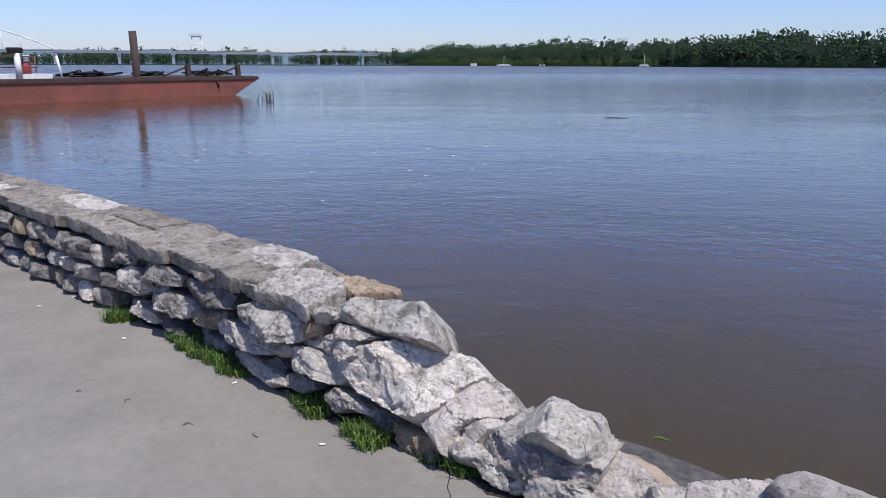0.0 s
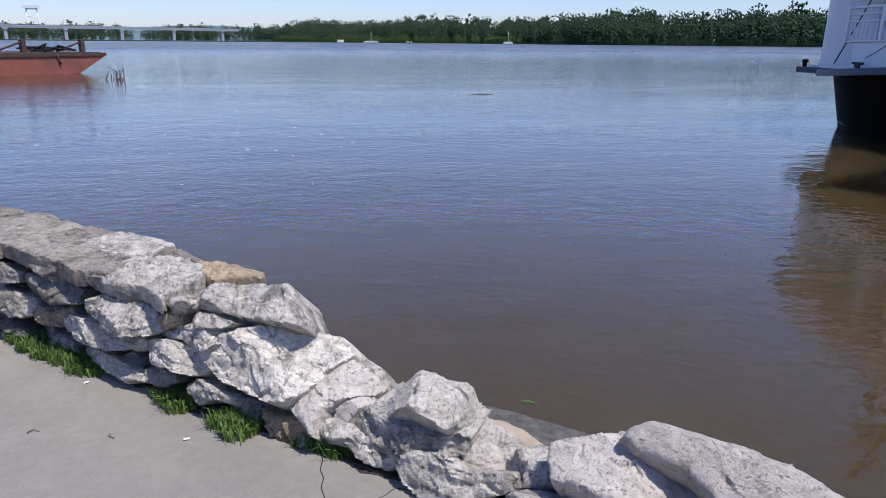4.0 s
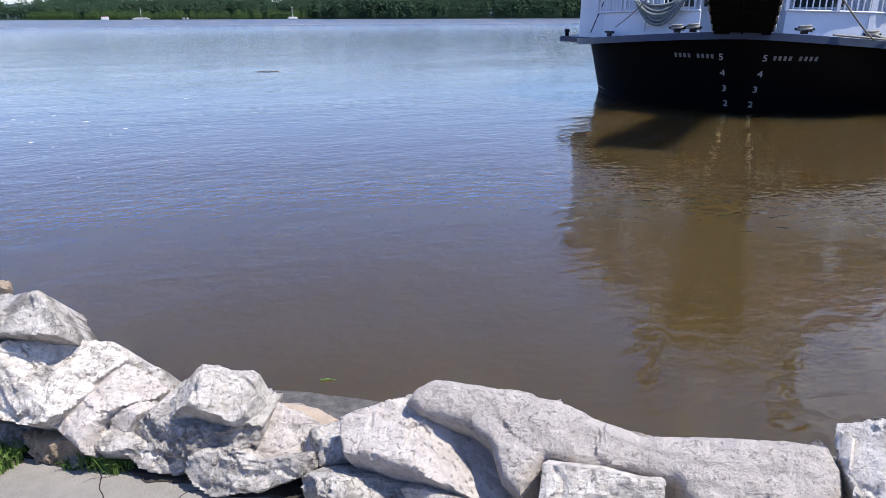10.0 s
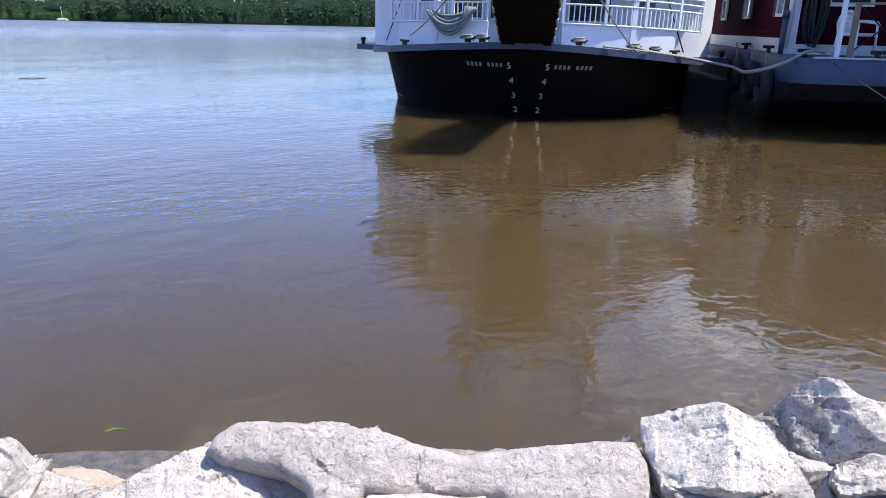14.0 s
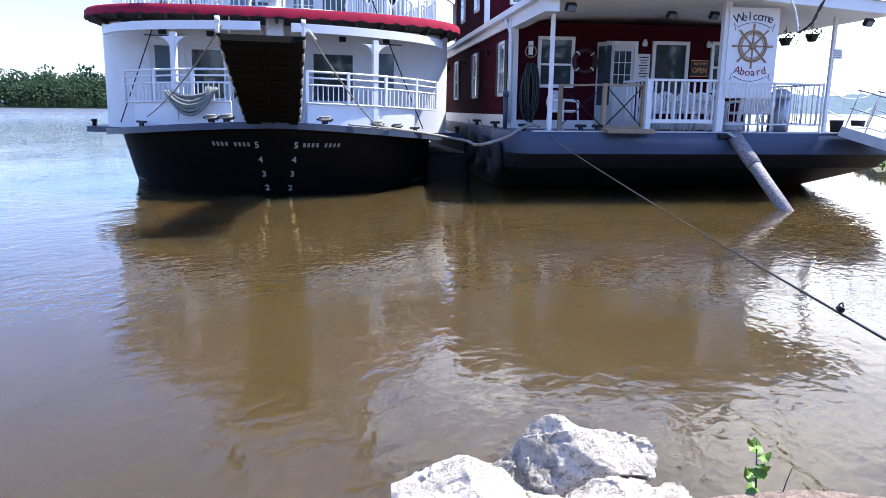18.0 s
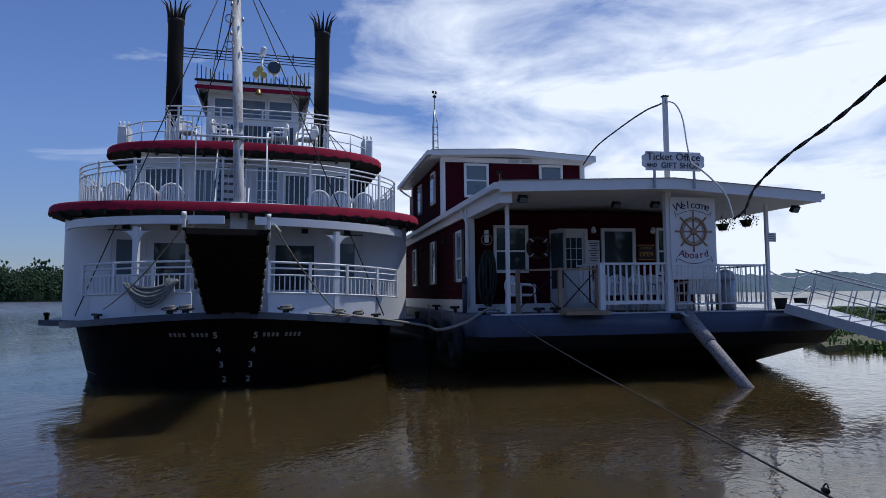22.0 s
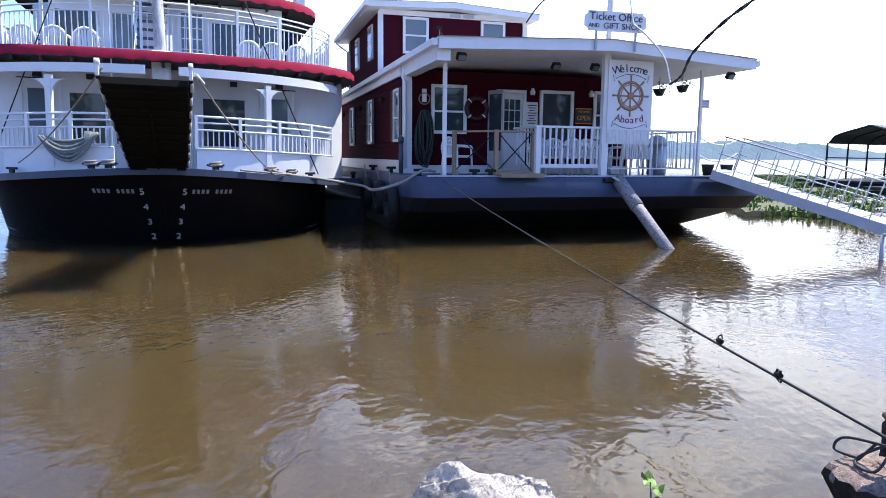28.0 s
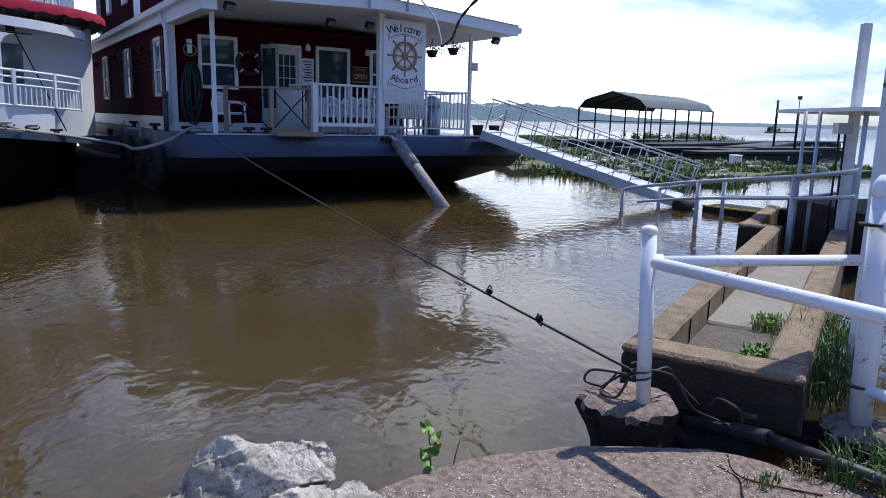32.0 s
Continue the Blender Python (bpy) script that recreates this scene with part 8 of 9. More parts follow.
for k in range(16):
    y0 = -2.36 - k * 0.06
    part("wire", tubed([(4.1 + 0.01 * math.sin(k), y0 + (0.03 if j % 2 else -0.03), 0.3 + j * 0.06) for j in range(20)], 0.003, 4), M_GALV, fence)

# cable from the post to the barge, with clamps
mc = thing("mooring_cable", pose(0, 0, 0), "dark steel mooring cable with two clamps tied round the post", "cable")
ca, cb_ = Vector((3.95, -1.02, 0.50)), OW(-3.74, -0.06, 1.30)
part("cable", tubed(sag(ca, cb_, 0.06, 20), 0.0085, 7), M_CABLE, mc)
for k in (0.074, 0.126):
    q = ca.lerp(cb_, k)
    d = (cb_ - ca).normalized()
    u = 1 if k < 0.1 else -1
    across = d.cross(Vector((0, 0, 1))).normalized()
    cl = part("clamp", tubed([q - d * 0.022, q + d * 0.022], 0.017, 8), M_DARK, mc)
    part("u_bolt", tubed(spline([q + d * 0.016 + Vector((0, 0, 0.03 * u)), q + d * 0.018 - Vector((0, 0, 0.02 * u)), q + across * 0.01 - Vector((0, 0, 0.04 * u)), q - d * 0.022 - Vector((0, 0, 0.036 * u)), q - d * 0.03 - Vector((0, 0, 0.022 * u))], 6), 0.0055, 6), M_DARK, cl)
    for o in (-0.014, 0.014):
        part("nut", tubed([q + d * o + Vector((0, 0, 0.014 * u)), q + d * o + Vector((0, 0, 0.032 * u))], 0.0085, 6), M_DARK, cl)
part("cable_wrap", tubed([(3.91 + 0.05 * math.cos(a), -1.045 + 0.05 * math.sin(a), 0.47 + 0.006 * a) for a in (k * 0.4 for k in range(36))], 0.006, 6), M_CABLE, mc)
part("loop", tubed(spline([(3.9, -0.98, 0.5), (4.10, -0.84, 0.45), (4.12, -0.80, 0.38), (4.06, -0.88, 0.37), (4.0, -0.88, 0.39), (4.0, -0.95, 0.48)]), 0.007, 7), M_CABLE, mc)
part("loop", tubed(spline([(3.93, -0.97, 0.50), (4.0, -0.88, 0.40), (3.95, -0.86, 0.375), (3.88, -0.92, 0.385), (3.9, -0.98, 0.48)]), 0.007, 7), M_CABLE, mc)
part("tail", tubed(spline([(3.93, -1.1, 0.52), (3.98, -1.25, 0.46), (3.97, -1.35, 0.30), (4.0, -1.5, 0.22), (3.9, -1.62, 0.2)]), 0.007, 7), M_CABLE, mc)
part("tail", tubed(spline([(3.93, -1.1, 0.5), (4.02, -1.22, 0.5), (4.08, -1.3, 0.4), (4.05, -1.42, 0.28)]), 0.007, 7), M_CABLE, mc)

# old pipe and shackle between ledge and planter
op_ = thing("drain_pipe", pose(0, 0, 0), "black old drain pipe with a rusty shackle at the water's edge", "pipe")
part("pipe", tubed([(4.2, -1.42, 0.12), (4.0, -1.54, 0.17), (3.90, -1.61, 0.195)], 0.034, 12), M_TYRE, op_)
part("sleeve", tubed([(3.95, -1.575, 0.185), (3.77, -1.69, 0.225)], 0.044, 12), M_TYRE, op_, "black rubber sleeve")
part("pipe", tubed([(3.79, -1.68, 0.222), (3.49, -1.85, 0.25), (3.2, -2.02, 0.27)], 0.033, 12), M_CABLE, op_, "dull grey old pipe")
part("shackle", tubed(spline([(4.11, -1.50, 0.24), (4.08, -1.53, 0.305), (4.0, -1.57, 0.31), (3.945, -1.605, 0.285), (3.93, -1.615, 0.20)]), 0.009, 7), M_RUSTD, op_)
part("pin", tubed([(3.95, -1.62, 0.27), (3.91, -1.68, 0.275)], 0.017, 10), M_RUSTD, op_)
rk = solo("mooring_stone", rock((0.05, 0.045, 0.042), 77, 0.12, 7), M_STONE_D, pose(4.23, -1.56, 0.10), "rounded grey stone beside the old pipe", "stone")
# wet rubble under the planter, near black to carry the gap's shade
rb = thing("rubble", pose(0, 0, 0), "dark wet rubble filling the shaded gap under the planter", "rubble")
rnd = random.Random(21)
for k in range(22):
    x, y = 4.12 + rnd.uniform(0, 0.35), -1.3 - rnd.uniform(0, 1.0)
    ob = part("stone", rock((rnd.uniform(0.06, 0.16), rnd.uniform(0.06, 0.13), rnd.uniform(0.04, 0.08)), 500 + k, 0.12, 5), M_CONC_D, rb)
    ob.matrix_basis = pose(x, y, rnd.uniform(-0.06, 0.03), rnd.uniform(-20, 20), rnd.uniform(-20, 20), rnd.uniform(0, 180))

# ---- gangway and far landing ----
gw = thing("gangway", pose(0, 0, 0), "grey steel gangway with pipe rails between barge and landing", "gangway")
g0, g1 = Vector((17.2, -0.83, 1.50)), Vector((15.3, -5.15, 0.14))
gd_ = (g1 - g0).normalized()
gs = Vector((gd_.y, -gd_.x, 0)).normalized()
if gs.x > 0:
    gs = -gs
gu = gd_.cross(gs).normalized()
if gu.z < 0:
    gu = -gu
for side in (0.0, -1.1):
    o = gs * side
    part("side_beam", ribbon([[g0 + o + gu * 0.04, g1 + o + gu * 0.04], [g0 + o - gu * 0.17, g1 + o - gu * 0.17]], thick=0.05), M_ALU, gw)
    rl = part("top_rail", tubed([g0 + o + gu * 0.80, g1 + o + gu * 0.80], 0.017, 8), M_ALU, gw)
    part("mid_rail", tubed([g0 + o + gu * 0.42, g1 + o + gu * 0.42], 0.012, 8), M_ALU, rl)
    for k in range(13):
        q = g0.lerp(g1, 0.012 + k * 0.081) + o
        part("post", tubed([q - gu * 0.02, q + gu * 0.80], 0.014, 8), M_ALU, rl)
for k in range(30):
    q = g0.lerp(g1, (k + 0.5) / 30)
    a, b = q - gd_ * 0.078, q + gd_ * 0.078
    part("tread", ribbon([[a + gu * 0.02, b + gu * 0.02], [a - gs * 1.1 + gu * 0.02, b - gs * 1.1 + gu * 0.02]], thick=0.02), M_ALU, gw)
for a, b in ((OW(2.5, 0.3, 2.3), g0 - gs * 1.1 + gu * 0.8), (OW(2.5, 0.3, 1.9), g0 - gs * 1.1 + gu * 0.42)):
    part("chain", tubed(sag(a, b, 0.18), 0.014, 6), M_WHITE, gw)
fl_ = thing("landing_float", pose(0, 0, 0), "low dark landing float with a yellow edge at the gangway foot", "float")
fm = Matrix.Translation((14.46, -6.25, 0)) @ Matrix.Rotation(math.atan2(-0.63, -0.78), 4, "Z")
part("deck", boxed(0.3, 0, 0.06, 2.4, 0.8, 0.16, fm), M_CONC_D, fl_)
part("edge", boxed(0.3, -0.405, 0.142, 2.4, 0.03, 0.03, fm), M_YELLOW, fl_)
part("roller", tubed([(15.1, -4.9, 0.1), (15.45, -5.3, 0.1)], 0.12, 12), M_TYRE, fl_)
lr_ = thing("landing_rail", pose(0, 0, 0), "grey pipe rails rising out of the water along the drowned ramp", "railing")
near = [(14.75, -3.65, 0.44), (14.3, -3.85, 0.55), (12.85, -4.5, 0.80), (9.95, -4.75, 1.13), (8.55, -4.78, 1.31)]
far_ = [(15.4, -4.6, 0.42), (14.0, -5.42, 0.74), (11.5, -5.6, 1.0), (9.8, -5.46, 1.28)]
for ln_ in (near, far_):
    part("top_rail", tubed(spline(ln_, 6), 0.03, 10), M_ALU, lr_)
    part("mid_rail", tubed(spline([(x, y, z - 0.30) for x, y, z in ln_[1:]], 6), 0.026, 10), M_ALU, lr_)
    for x, y, z in (ln_[0], ln_[2] if ln_ is near else ln_[1], ln_[3]):
        part("post", tubed([(x, y, -0.4), (x, y, z)], 0.04, 10), M_ALU, lr_)
sh = thing("landing_shelter", pose(0, 0, 0), "small white flat-roofed shelter on grey pipe posts", "shelter")
part("roof", slab([(11.35, -5.05), (8.9, -4.95), (9.3, -7.2), (11.9, -7.2)], 2.0, 2.05), M_WHITE, sh)
for x, y, r in ((10.2, -4.92, 0.026), (9.94, -4.98, 0.026), (9.1, -5.1, 0.03), (10.3, -7.0, 0.03), (11.5, -7.0, 0.03)):
    part("post", tubed([(x, y, 0.1), (x, y, 2.01)], r, 8), M_ALU, sh)
part("lamp", boxed(10.78, -5.1, 2.21, 0.045, 0.045, 0.05), M_DARK, sh)
part("lamp_stem", tubed([(10.78, -5.1, 2.04), (10.78, -5.1, 2.19)], 0.006, 6), M_DARK, sh)
part("pole", boxed(9.66, -5.28, 1.6, 0.10, 0.10, 3.0), M_WHITE_D, sh, "tall white square pole")
bx = part("mail_box", slab([(9.41, -5.14), (9.45, -4.97), (9.67, -5.02), (9.63, -5.19)], 1.72, 1.86), M_GALV, sh)
for dx in (-0.07, 0.07):
    part("box_leg", tubed([(9.54 + dx, -5.08, 0.3), (9.54 + dx, -5.08, 1.73)], 0.014, 6), M_DARK, sh)
for x, y, h in ((44.0, -20.2, 3.4), (38.1, -18.6, 2.55)):
    mp_ = thing("mooring_pile", pose(x, y, 0), "tall thin dark mooring pile by the floating docks", "pile", "mooring piles")
    part("shaft", tubed([(0, 0, -0.6), (0, 0, h)], 0.07, 8), M_DARK, mp_)
part("dark_platform", boxed(10.2, -6.3, 0.35, 2.6, 1.7, 0.7), M_CONC_D, sh)

# muddy spit with weeds and rocks
SPIT = [(23.9, -2.2), (25.2, -3.6), (22.8, -5.4), (20.9, -6.8), (21.4, -8.6), (24, -10.4), (27, -13.5), (28, -18), (31, -19), (33, -13), (42, -9.5), (75, -13), (78, -8.5), (44, -4.2), (31, -2.9), (28, -1.9)]
bm = slab(SPIT, -0.5, 0.16)
bmesh.ops.triangulate(bm, faces=bm.faces[:])
bmesh.ops.subdivide_edges(bm, edges=bm.edges[:], cuts=6, use_grid_fill=True)
for v in bm.verts:
    v.co.z += noise.noise(v.co * 0.6) * 0.12 + noise.noise(v.co * 2.5) * 0.05 - (0.1 if v.co.z < 0 else 0)
solo("mud_spit", bm, M_SPIT, pose(0, 0, 0), "low muddy spit with weeds beyond the barge", "spit", kind="structure", smooth=True)


def inside(x, y, poly):
    c = False
    for (x0, y0), (x1, y1) in zip(poly, poly[1:] + poly[:1]):
        if (y0 > y) != (y1 > y) and x < (x1 - x0) * (y - y0) / (y1 - y0) + x0:
            c = not c
    return c


def tufts(name, spots, material, label, tall, blades, width, seed, spread):
    """Grass and weeds: bent blades in tufts, one loose mass."""
    rn = random.Random(seed)
    vs, fs = [], []
    for x, y, z, k in spots:
        for _ in range(int(blades * k)):
            a, b = rn.uniform(0, 6.283), rn.uniform(0, 6.283)
            r = spread * k * math.sqrt(rn.random())
            px_, py_ = x + r * math.cos(a), y + r * math.sin(a)
            h = tall * k * rn.uniform(0.4, 1.15)
            l = h * rn.uniform(0.15, 0.8)
            w = width * rn.uniform(0.6, 1.3)
            dx, dy = math.cos(b), math.sin(b)
            i = len(vs)
            vs += [(px_ - dy * w, py_ + dx * w, z), (px_ + dy * w, py_ - dx * w, z), (px_ + dx * l * 0.4 + dy * w * 0.8, py_ + dy * l * 0.4 - dx * w * 0.8, z + h * 0.62), (px_ + dx * l * 0.4 - dy * w * 0.8, py_ + dy * l * 0.4 + dx * w * 0.8, z + h * 0.62), (px_ + dx * l, py_ + dy * l, z + h * (0.95 - 0.4 * l / h))]
            fs += [(i, i + 1, i + 2, i + 3), (i + 3, i + 2, i + 4)]
    me = bpy.data.meshes.new(name)
    me.from_pydata(vs, [], fs)
    me.materials.append(material)
    return tagged(new(name, me), label, "grass", kind="stuff")


rnd = random.Random(31)
spots = []
while len(spots) < 900:
    x, y = rnd.uniform(20, 78), rnd.uniform(-22, -1)
    if inside(x, y, SPIT) and noise.noise(Vector((x * 0.35, y * 0.35, 0))) > -0.12:
        spots.append((x, y, 0.12, rnd.uniform(0.5, 1.3)))
tufts("spit_weeds", spots[:450], M_WEEDLEAF, "bright green weeds on the muddy spit", 0.24, 26, 0.045, 1, 0.5)
tufts("spit_grass", spots[450:], M_GRASS, "rough green grass on the muddy spit", 0.27, 26, 0.022, 2, 0.45)
edge_spots = []
for a, b in zip(SPIT[:7], SPIT[1:8]):
    for k in range(10):
        t = rnd.random()
        edge_spots.append((a[0] + (b[0] - a[0]) * t + rnd.uniform(0, 0.8), a[1] + (b[1] - a[1]) * t, 0.02, rnd.uniform(0.6, 1.3)))
tufts("water_weeds", edge_spots, M_LEAF, "bright weeds trailing at the spit's edge", 0.17, 26, 0.045, 3, 0.5)
for k in range(90):
    x, y = rnd.uniform(21, 34), rnd.uniform(-15, -4)
    if inside(x, y, SPIT):
        solo("riprap_stone", rock((rnd.uniform(0.08, 0.26), rnd.uniform(0.08, 0.2), rnd.uniform(0.06, 0.14)), 600 + k, 0.16, 4), M_STONE if k % 3 else M_STONE_D, pose(x, y, 0.17, 0, 0, rnd.uniform(0, 180)), "pale riprap stone among the weeds", "stone", "riprap stones")
ib = thing("ice_box", pose(30.3, -12.3, 0.15), "white plastic box lying among the weeds", "box")
part("body", boxed(0, 0, 0.19, 0.5, 0.36, 0.38, bevel=0.03), M_WHITE, ib)
part("lid", boxed(0, 0, 0.405, 0.53, 0.39, 0.05, bevel=0.015), M_WHITE, ib)

# carport on the floating docks
cp = thing("carport", pose(0, 0, 0), "open green metal carport on dark posts over the docks", "carport")
A, B = Vector((48.06, -8.81, 0)), Vector((44.38, -12.27, 0))
L = Vector((8.5, -7.35, 0))
crown = []
for t in range(13):
    a = t / 12
    k = 1 - abs(2 * a - 1)
    crown.append((a, 2.78 + 0.40 * min(1, k * 5) ** 0.6 + 0.62 * k))
lines_ = [[tuple(A.lerp(B, a) + L * f + Vector((0, 0, z))) for f in (0.0, 0.2, 0.4, 0.6, 0.8, 1.0)] for a, z in crown]
part("roof", ribbon(lines_, thick=0.06), M_PEWTER, cp, "ribbed dark green metal roof", True)
for f in (0.0, 0.2, 0.4, 0.6, 0.8, 1.0):
    part("arch", tubed([A.lerp(B, a) + L * f + Vector((0, 0, z - 0.08)) for a, z in crown], 0.05, 6), M_DARK, cp)
    for C in (A, B):
        part("post", tubed([C + L * f + Vector((0, 0, 0.6)), C + L * f + Vector((0, 0, 2.8))], 0.06, 6), M_DARK, cp)
for C in (A, B):
    part("side_rail", tubed([C + Vector((0, 0, 1.9)), C + L + Vector((0, 0, 1.9))], 0.035, 6), M_DARK, cp)
for x, y, sx, sy, turn in ((50.5, -15.5, 17, 7.5, -42), (57, -24, 30, 2.2, -52.7), (40, -16.5, 19, 1.5, -58), (49, -22, 31, 1.8, -32), (34.6, -15, 9, 1.2, -60)):
    fd = thing("floating_dock", pose(x, y, 0, 0, 0, turn), "long dark floating dock section", "dock", "floating docks")
    part("deck", boxed(0, 0, 0.56, sx, sy, 0.12), M_DARK, fd)
    part("float", boxed(0, 0, 0.2, sx * 0.98, sy * 0.8, 0.5), M_TYRE, fd)
    for k in range(int(sx / 2.5)):
        part("brace", boxed(-sx / 2 + 1.2 + k * 2.5, -sy / 2 - 0.03, 0.28, 0.1, 0.04, 0.2), M_ALU, fd)
forest("spit_bushes", [(64, -20), (70, -30)], 1.1, 6, 160, 12, M_TREE2, "low green bushes on the bank beyond the docks")
forest("river_islet", [bearing(114.6, 235), bearing(115.9, 242)], 2.4, 4, 20, 13, M_TREE, "small bushy islet out in the river")
isl = solo("islet_bank", slab([bearing(114.2, 233), bearing(116.2, 240), bearing(116.2, 246), bearing(114.2, 239)], -0.5, 0.4), M_GRAVEL, pose(0, 0, 0), "low earth islet bank", "islet", kind="structure")

# ---- plants and litter on the near bank ----
wall_spots = [(-3.95, 6.23, 0.15, 1.1), (-3.66, 6.0, 0.15, 1.0), (-3.39, 5.78, 0.15, 0.8), (-2.94, 5.33, 0.15, 1.0), (-2.61, 5.05, 0.15, 1.0), (-2.4, 4.83, 0.15, 1.0), (-2.18, 4.49, 0.15, 1.2), (-2.09, 4.52, 0.15, 1.1), (-1.64, 4.14, 0.15, 1.0), (-1.52, 4.01, 0.15, 1.2), (-1.41, 3.9, 0.15, 1.2), (-1.29, 3.8, 0.15, 1.1), (-1.17, 3.68, 0.15, 1.2), (-1.1, 3.62, 0.15, 0.9), (-0.67, 3.26, 0.15, 1.0), (-0.6, 3.17, 0.15, 1.2), (-0.55, 3.21, 0.15, 0.9), (-0.38, 2.97, 0.15, 1.0), (-0.31, 2.88, 0.15, 1.2), (-0.26, 2.93, 0.15, 0.9), (-0.03, 2.73, 0.15, 0.6), (0.05, 2.71, 0.15, 0.9), (0.12, 2.66, 0.15, 1.1), (0.17, 2.63, 0.15, 0.8)]
tufts("wall_grass", wall_spots, M_GRASS, "small tufts of green grass at the foot of the wall", 0.10, 120, 0.0024, 5, 0.075)
tufts("wall_weeds", [(x + 0.02, y + 0.01, z, k * 0.9) for x, y, z, k in wall_spots[1:]], M_WEEDLEAF, "leafy green weeds at the foot of the wall", 0.075, 240, 0.0055, 6, 0.085)
tufts("landing_grass", [(3.45, -1.95, 0.18, 1.3), (3.3, -2.1, 0.18, 1.5), (3.5, -2.2, 0.18, 1.2), (3.40, -1.52, 0.19, 0.35), (4.35, -2.3, 0.2, 2.0), (4.6, -2.4, 0.25, 2.2), (4.9, -2.55, 0.25, 2.2), (5.3, -2.8, 0.25, 2.0)], M_GRASS, "long green grass round the gate post", 0.17, 90, 0.004, 8, 0.12)
tufts("dry_stalks", [(3.36, -1.45, 0.19, 0.6), (3.45, -1.72, 0.19, 0.7), (3.2, -1.62, 0.19, 0.5), (5.4, -2.4, 0.3, 1.2)], M_WEED, "dry brown weed stalks in the cracks", 0.10, 50, 0.004, 9, 0.1)
tufts("planter_weeds", [(4.75, -2.02, 0.28, 1.2), (4.9, -2.1, 0.28, 1.1), (5.5, -2.45, 0.29, 1.3), (5.7, -2.55, 0.29, 1.0)], M_LEAF, "green weeds in the planter gravel", 0.10, 70, 0.008, 10, 0.09)

sap = thing("sapling", pose(3.47, 0.03, 0.12), "young green sapling with broad leaves at the ledge edge", "plant")
part("stem", tubed([(0, 0, 0), (0.005, 0.01, 0.14), (-0.005, 0.02, 0.29)], 0.005, 6, 0.003), M_BARK, sap)
part("twig", tubed([(0.0, -0.09, 0.0), (0.01, -0.11, 0.12), (0.02, -0.13, 0.2)], 0.003, 5), M_BARK, sap)
rnd = random.Random(3)
for k, (h, s_, a) in enumerate(((0.26, 0.065, 0.4), (0.30, 0.06, 2.2), (0.2, 0.06, 4.0), (0.13, 0.065, 5.3), (0.11, 0.06, 1.2), (0.07, 0.065, 3.0), (0.05, 0.06, 0.2), (0.17, 0.055, 2.8), (0.04, 0.05, 4.6), (0.24, 0.055, 5.0))):
    bm = bmesh.new()
    s_, h = s_ * 0.56, h * 0.85
    n = 9
    edge = []
    for j in range(n):
        t = 2 * math.pi * j / n
        r = s_ * (1 + 0.14 * math.cos(3 * t))
        edge.append(bm.verts.new((s_ + r * math.cos(t), r * 0.85 * math.sin(t), 0.012 * math.cos(2 * t))))
    c = bm.verts.new((s_, 0, -0.008))
    for j in range(n):
        bm.faces.new((c, edge[j], edge[(j + 1) % n]))
    lf = part("leaf", bm, M_LEAF, sap)
    lf.matrix_basis = Matrix.Translation((0, 0.01, h)) @ Matrix.Rotation(a, 4, "Z") @ Matrix.Rotation(rnd.uniform(-1.0, 0.1), 4, "Y") @ Matrix.Rotation(rnd.uniform(-0.5, 0.5), 4, "X")

# twigs and scraps on the promenade
for k, (x, y, l, a) in enumerate(((-1.2, 3.05, 0.05, 10), (-1.6, 3.3, 0.04, 80), (-0.85, 2.95, 0.05, 130), (-1.9, 3.4, 0.03, 0))):
    solo("twig", tubed([(-l / 2, 0, 0.006), (0, 0.012, 0.012), (l / 2, -0.006, 0.006)], 0.003, 5, 0.0015), M_BARK, pose(x, y, 0.147, 0, 0, a), "small dry twig lying on the concrete", "twig", "twigs on the concrete")
for k, (x, y, a) in enumerate(((-1.98, 4.14, 20), (-0.52, 2.86, 5), (-2.7, 4.95, 60), (-2.85, 4.75, 0), (-1.1, 3.5, 45))):
    solo("paper_scrap", boxed(0, 0, 0.006, 0.028, 0.011, 0.006, bevel=0.002), M_WHITE, pose(x, y, 0.151, 0, 0, a), "small white scrap of litter on the concrete", "litter", "litter scraps")
# dark soil washed up along the foot of the wall
soil_line = [(-3.9, 6.08), (-2.66, 5.03), (-1.77, 4.26), (-1.12, 3.67), (-0.8, 3.4), (-0.46, 3.07), (-0.16, 2.83), (0.04, 2.67), (0.31, 2.43), (0.71, 2.08), (1.1, 1.61), (1.4, 1.27)]
soil_pts = [(a[0] + (b[0] - a[0]) * k / 14, a[1] + (b[1] - a[1]) * k / 14) for a, b in zip(soil_line, soil_line[1:]) for k in range(14)]
soil_in = [(x + 0.14, y + 0.14, 0.16) for x, y in soil_pts]
soil_out = [(x - 0.005 - 0.035 * noise.noise(Vector((x * 5, y * 5, 2))) - 0.02 * noise.noise(Vector((x * 23, y * 23, 2))), y - 0.005 - 0.035 * noise.noise(Vector((x * 5, y * 5, 2))) - 0.02 * noise.noise(Vector((x * 23, y * 23, 5))), 0.1535) for x, y in soil_pts]
solo("soil_strip", ribbon([soil_out, [(x, y, 0.163) for x, y in soil_pts], soil_in]), M_SOIL, pose(0, 0, 0), "dark soil along the foot of the wall", "soil", kind="structure")
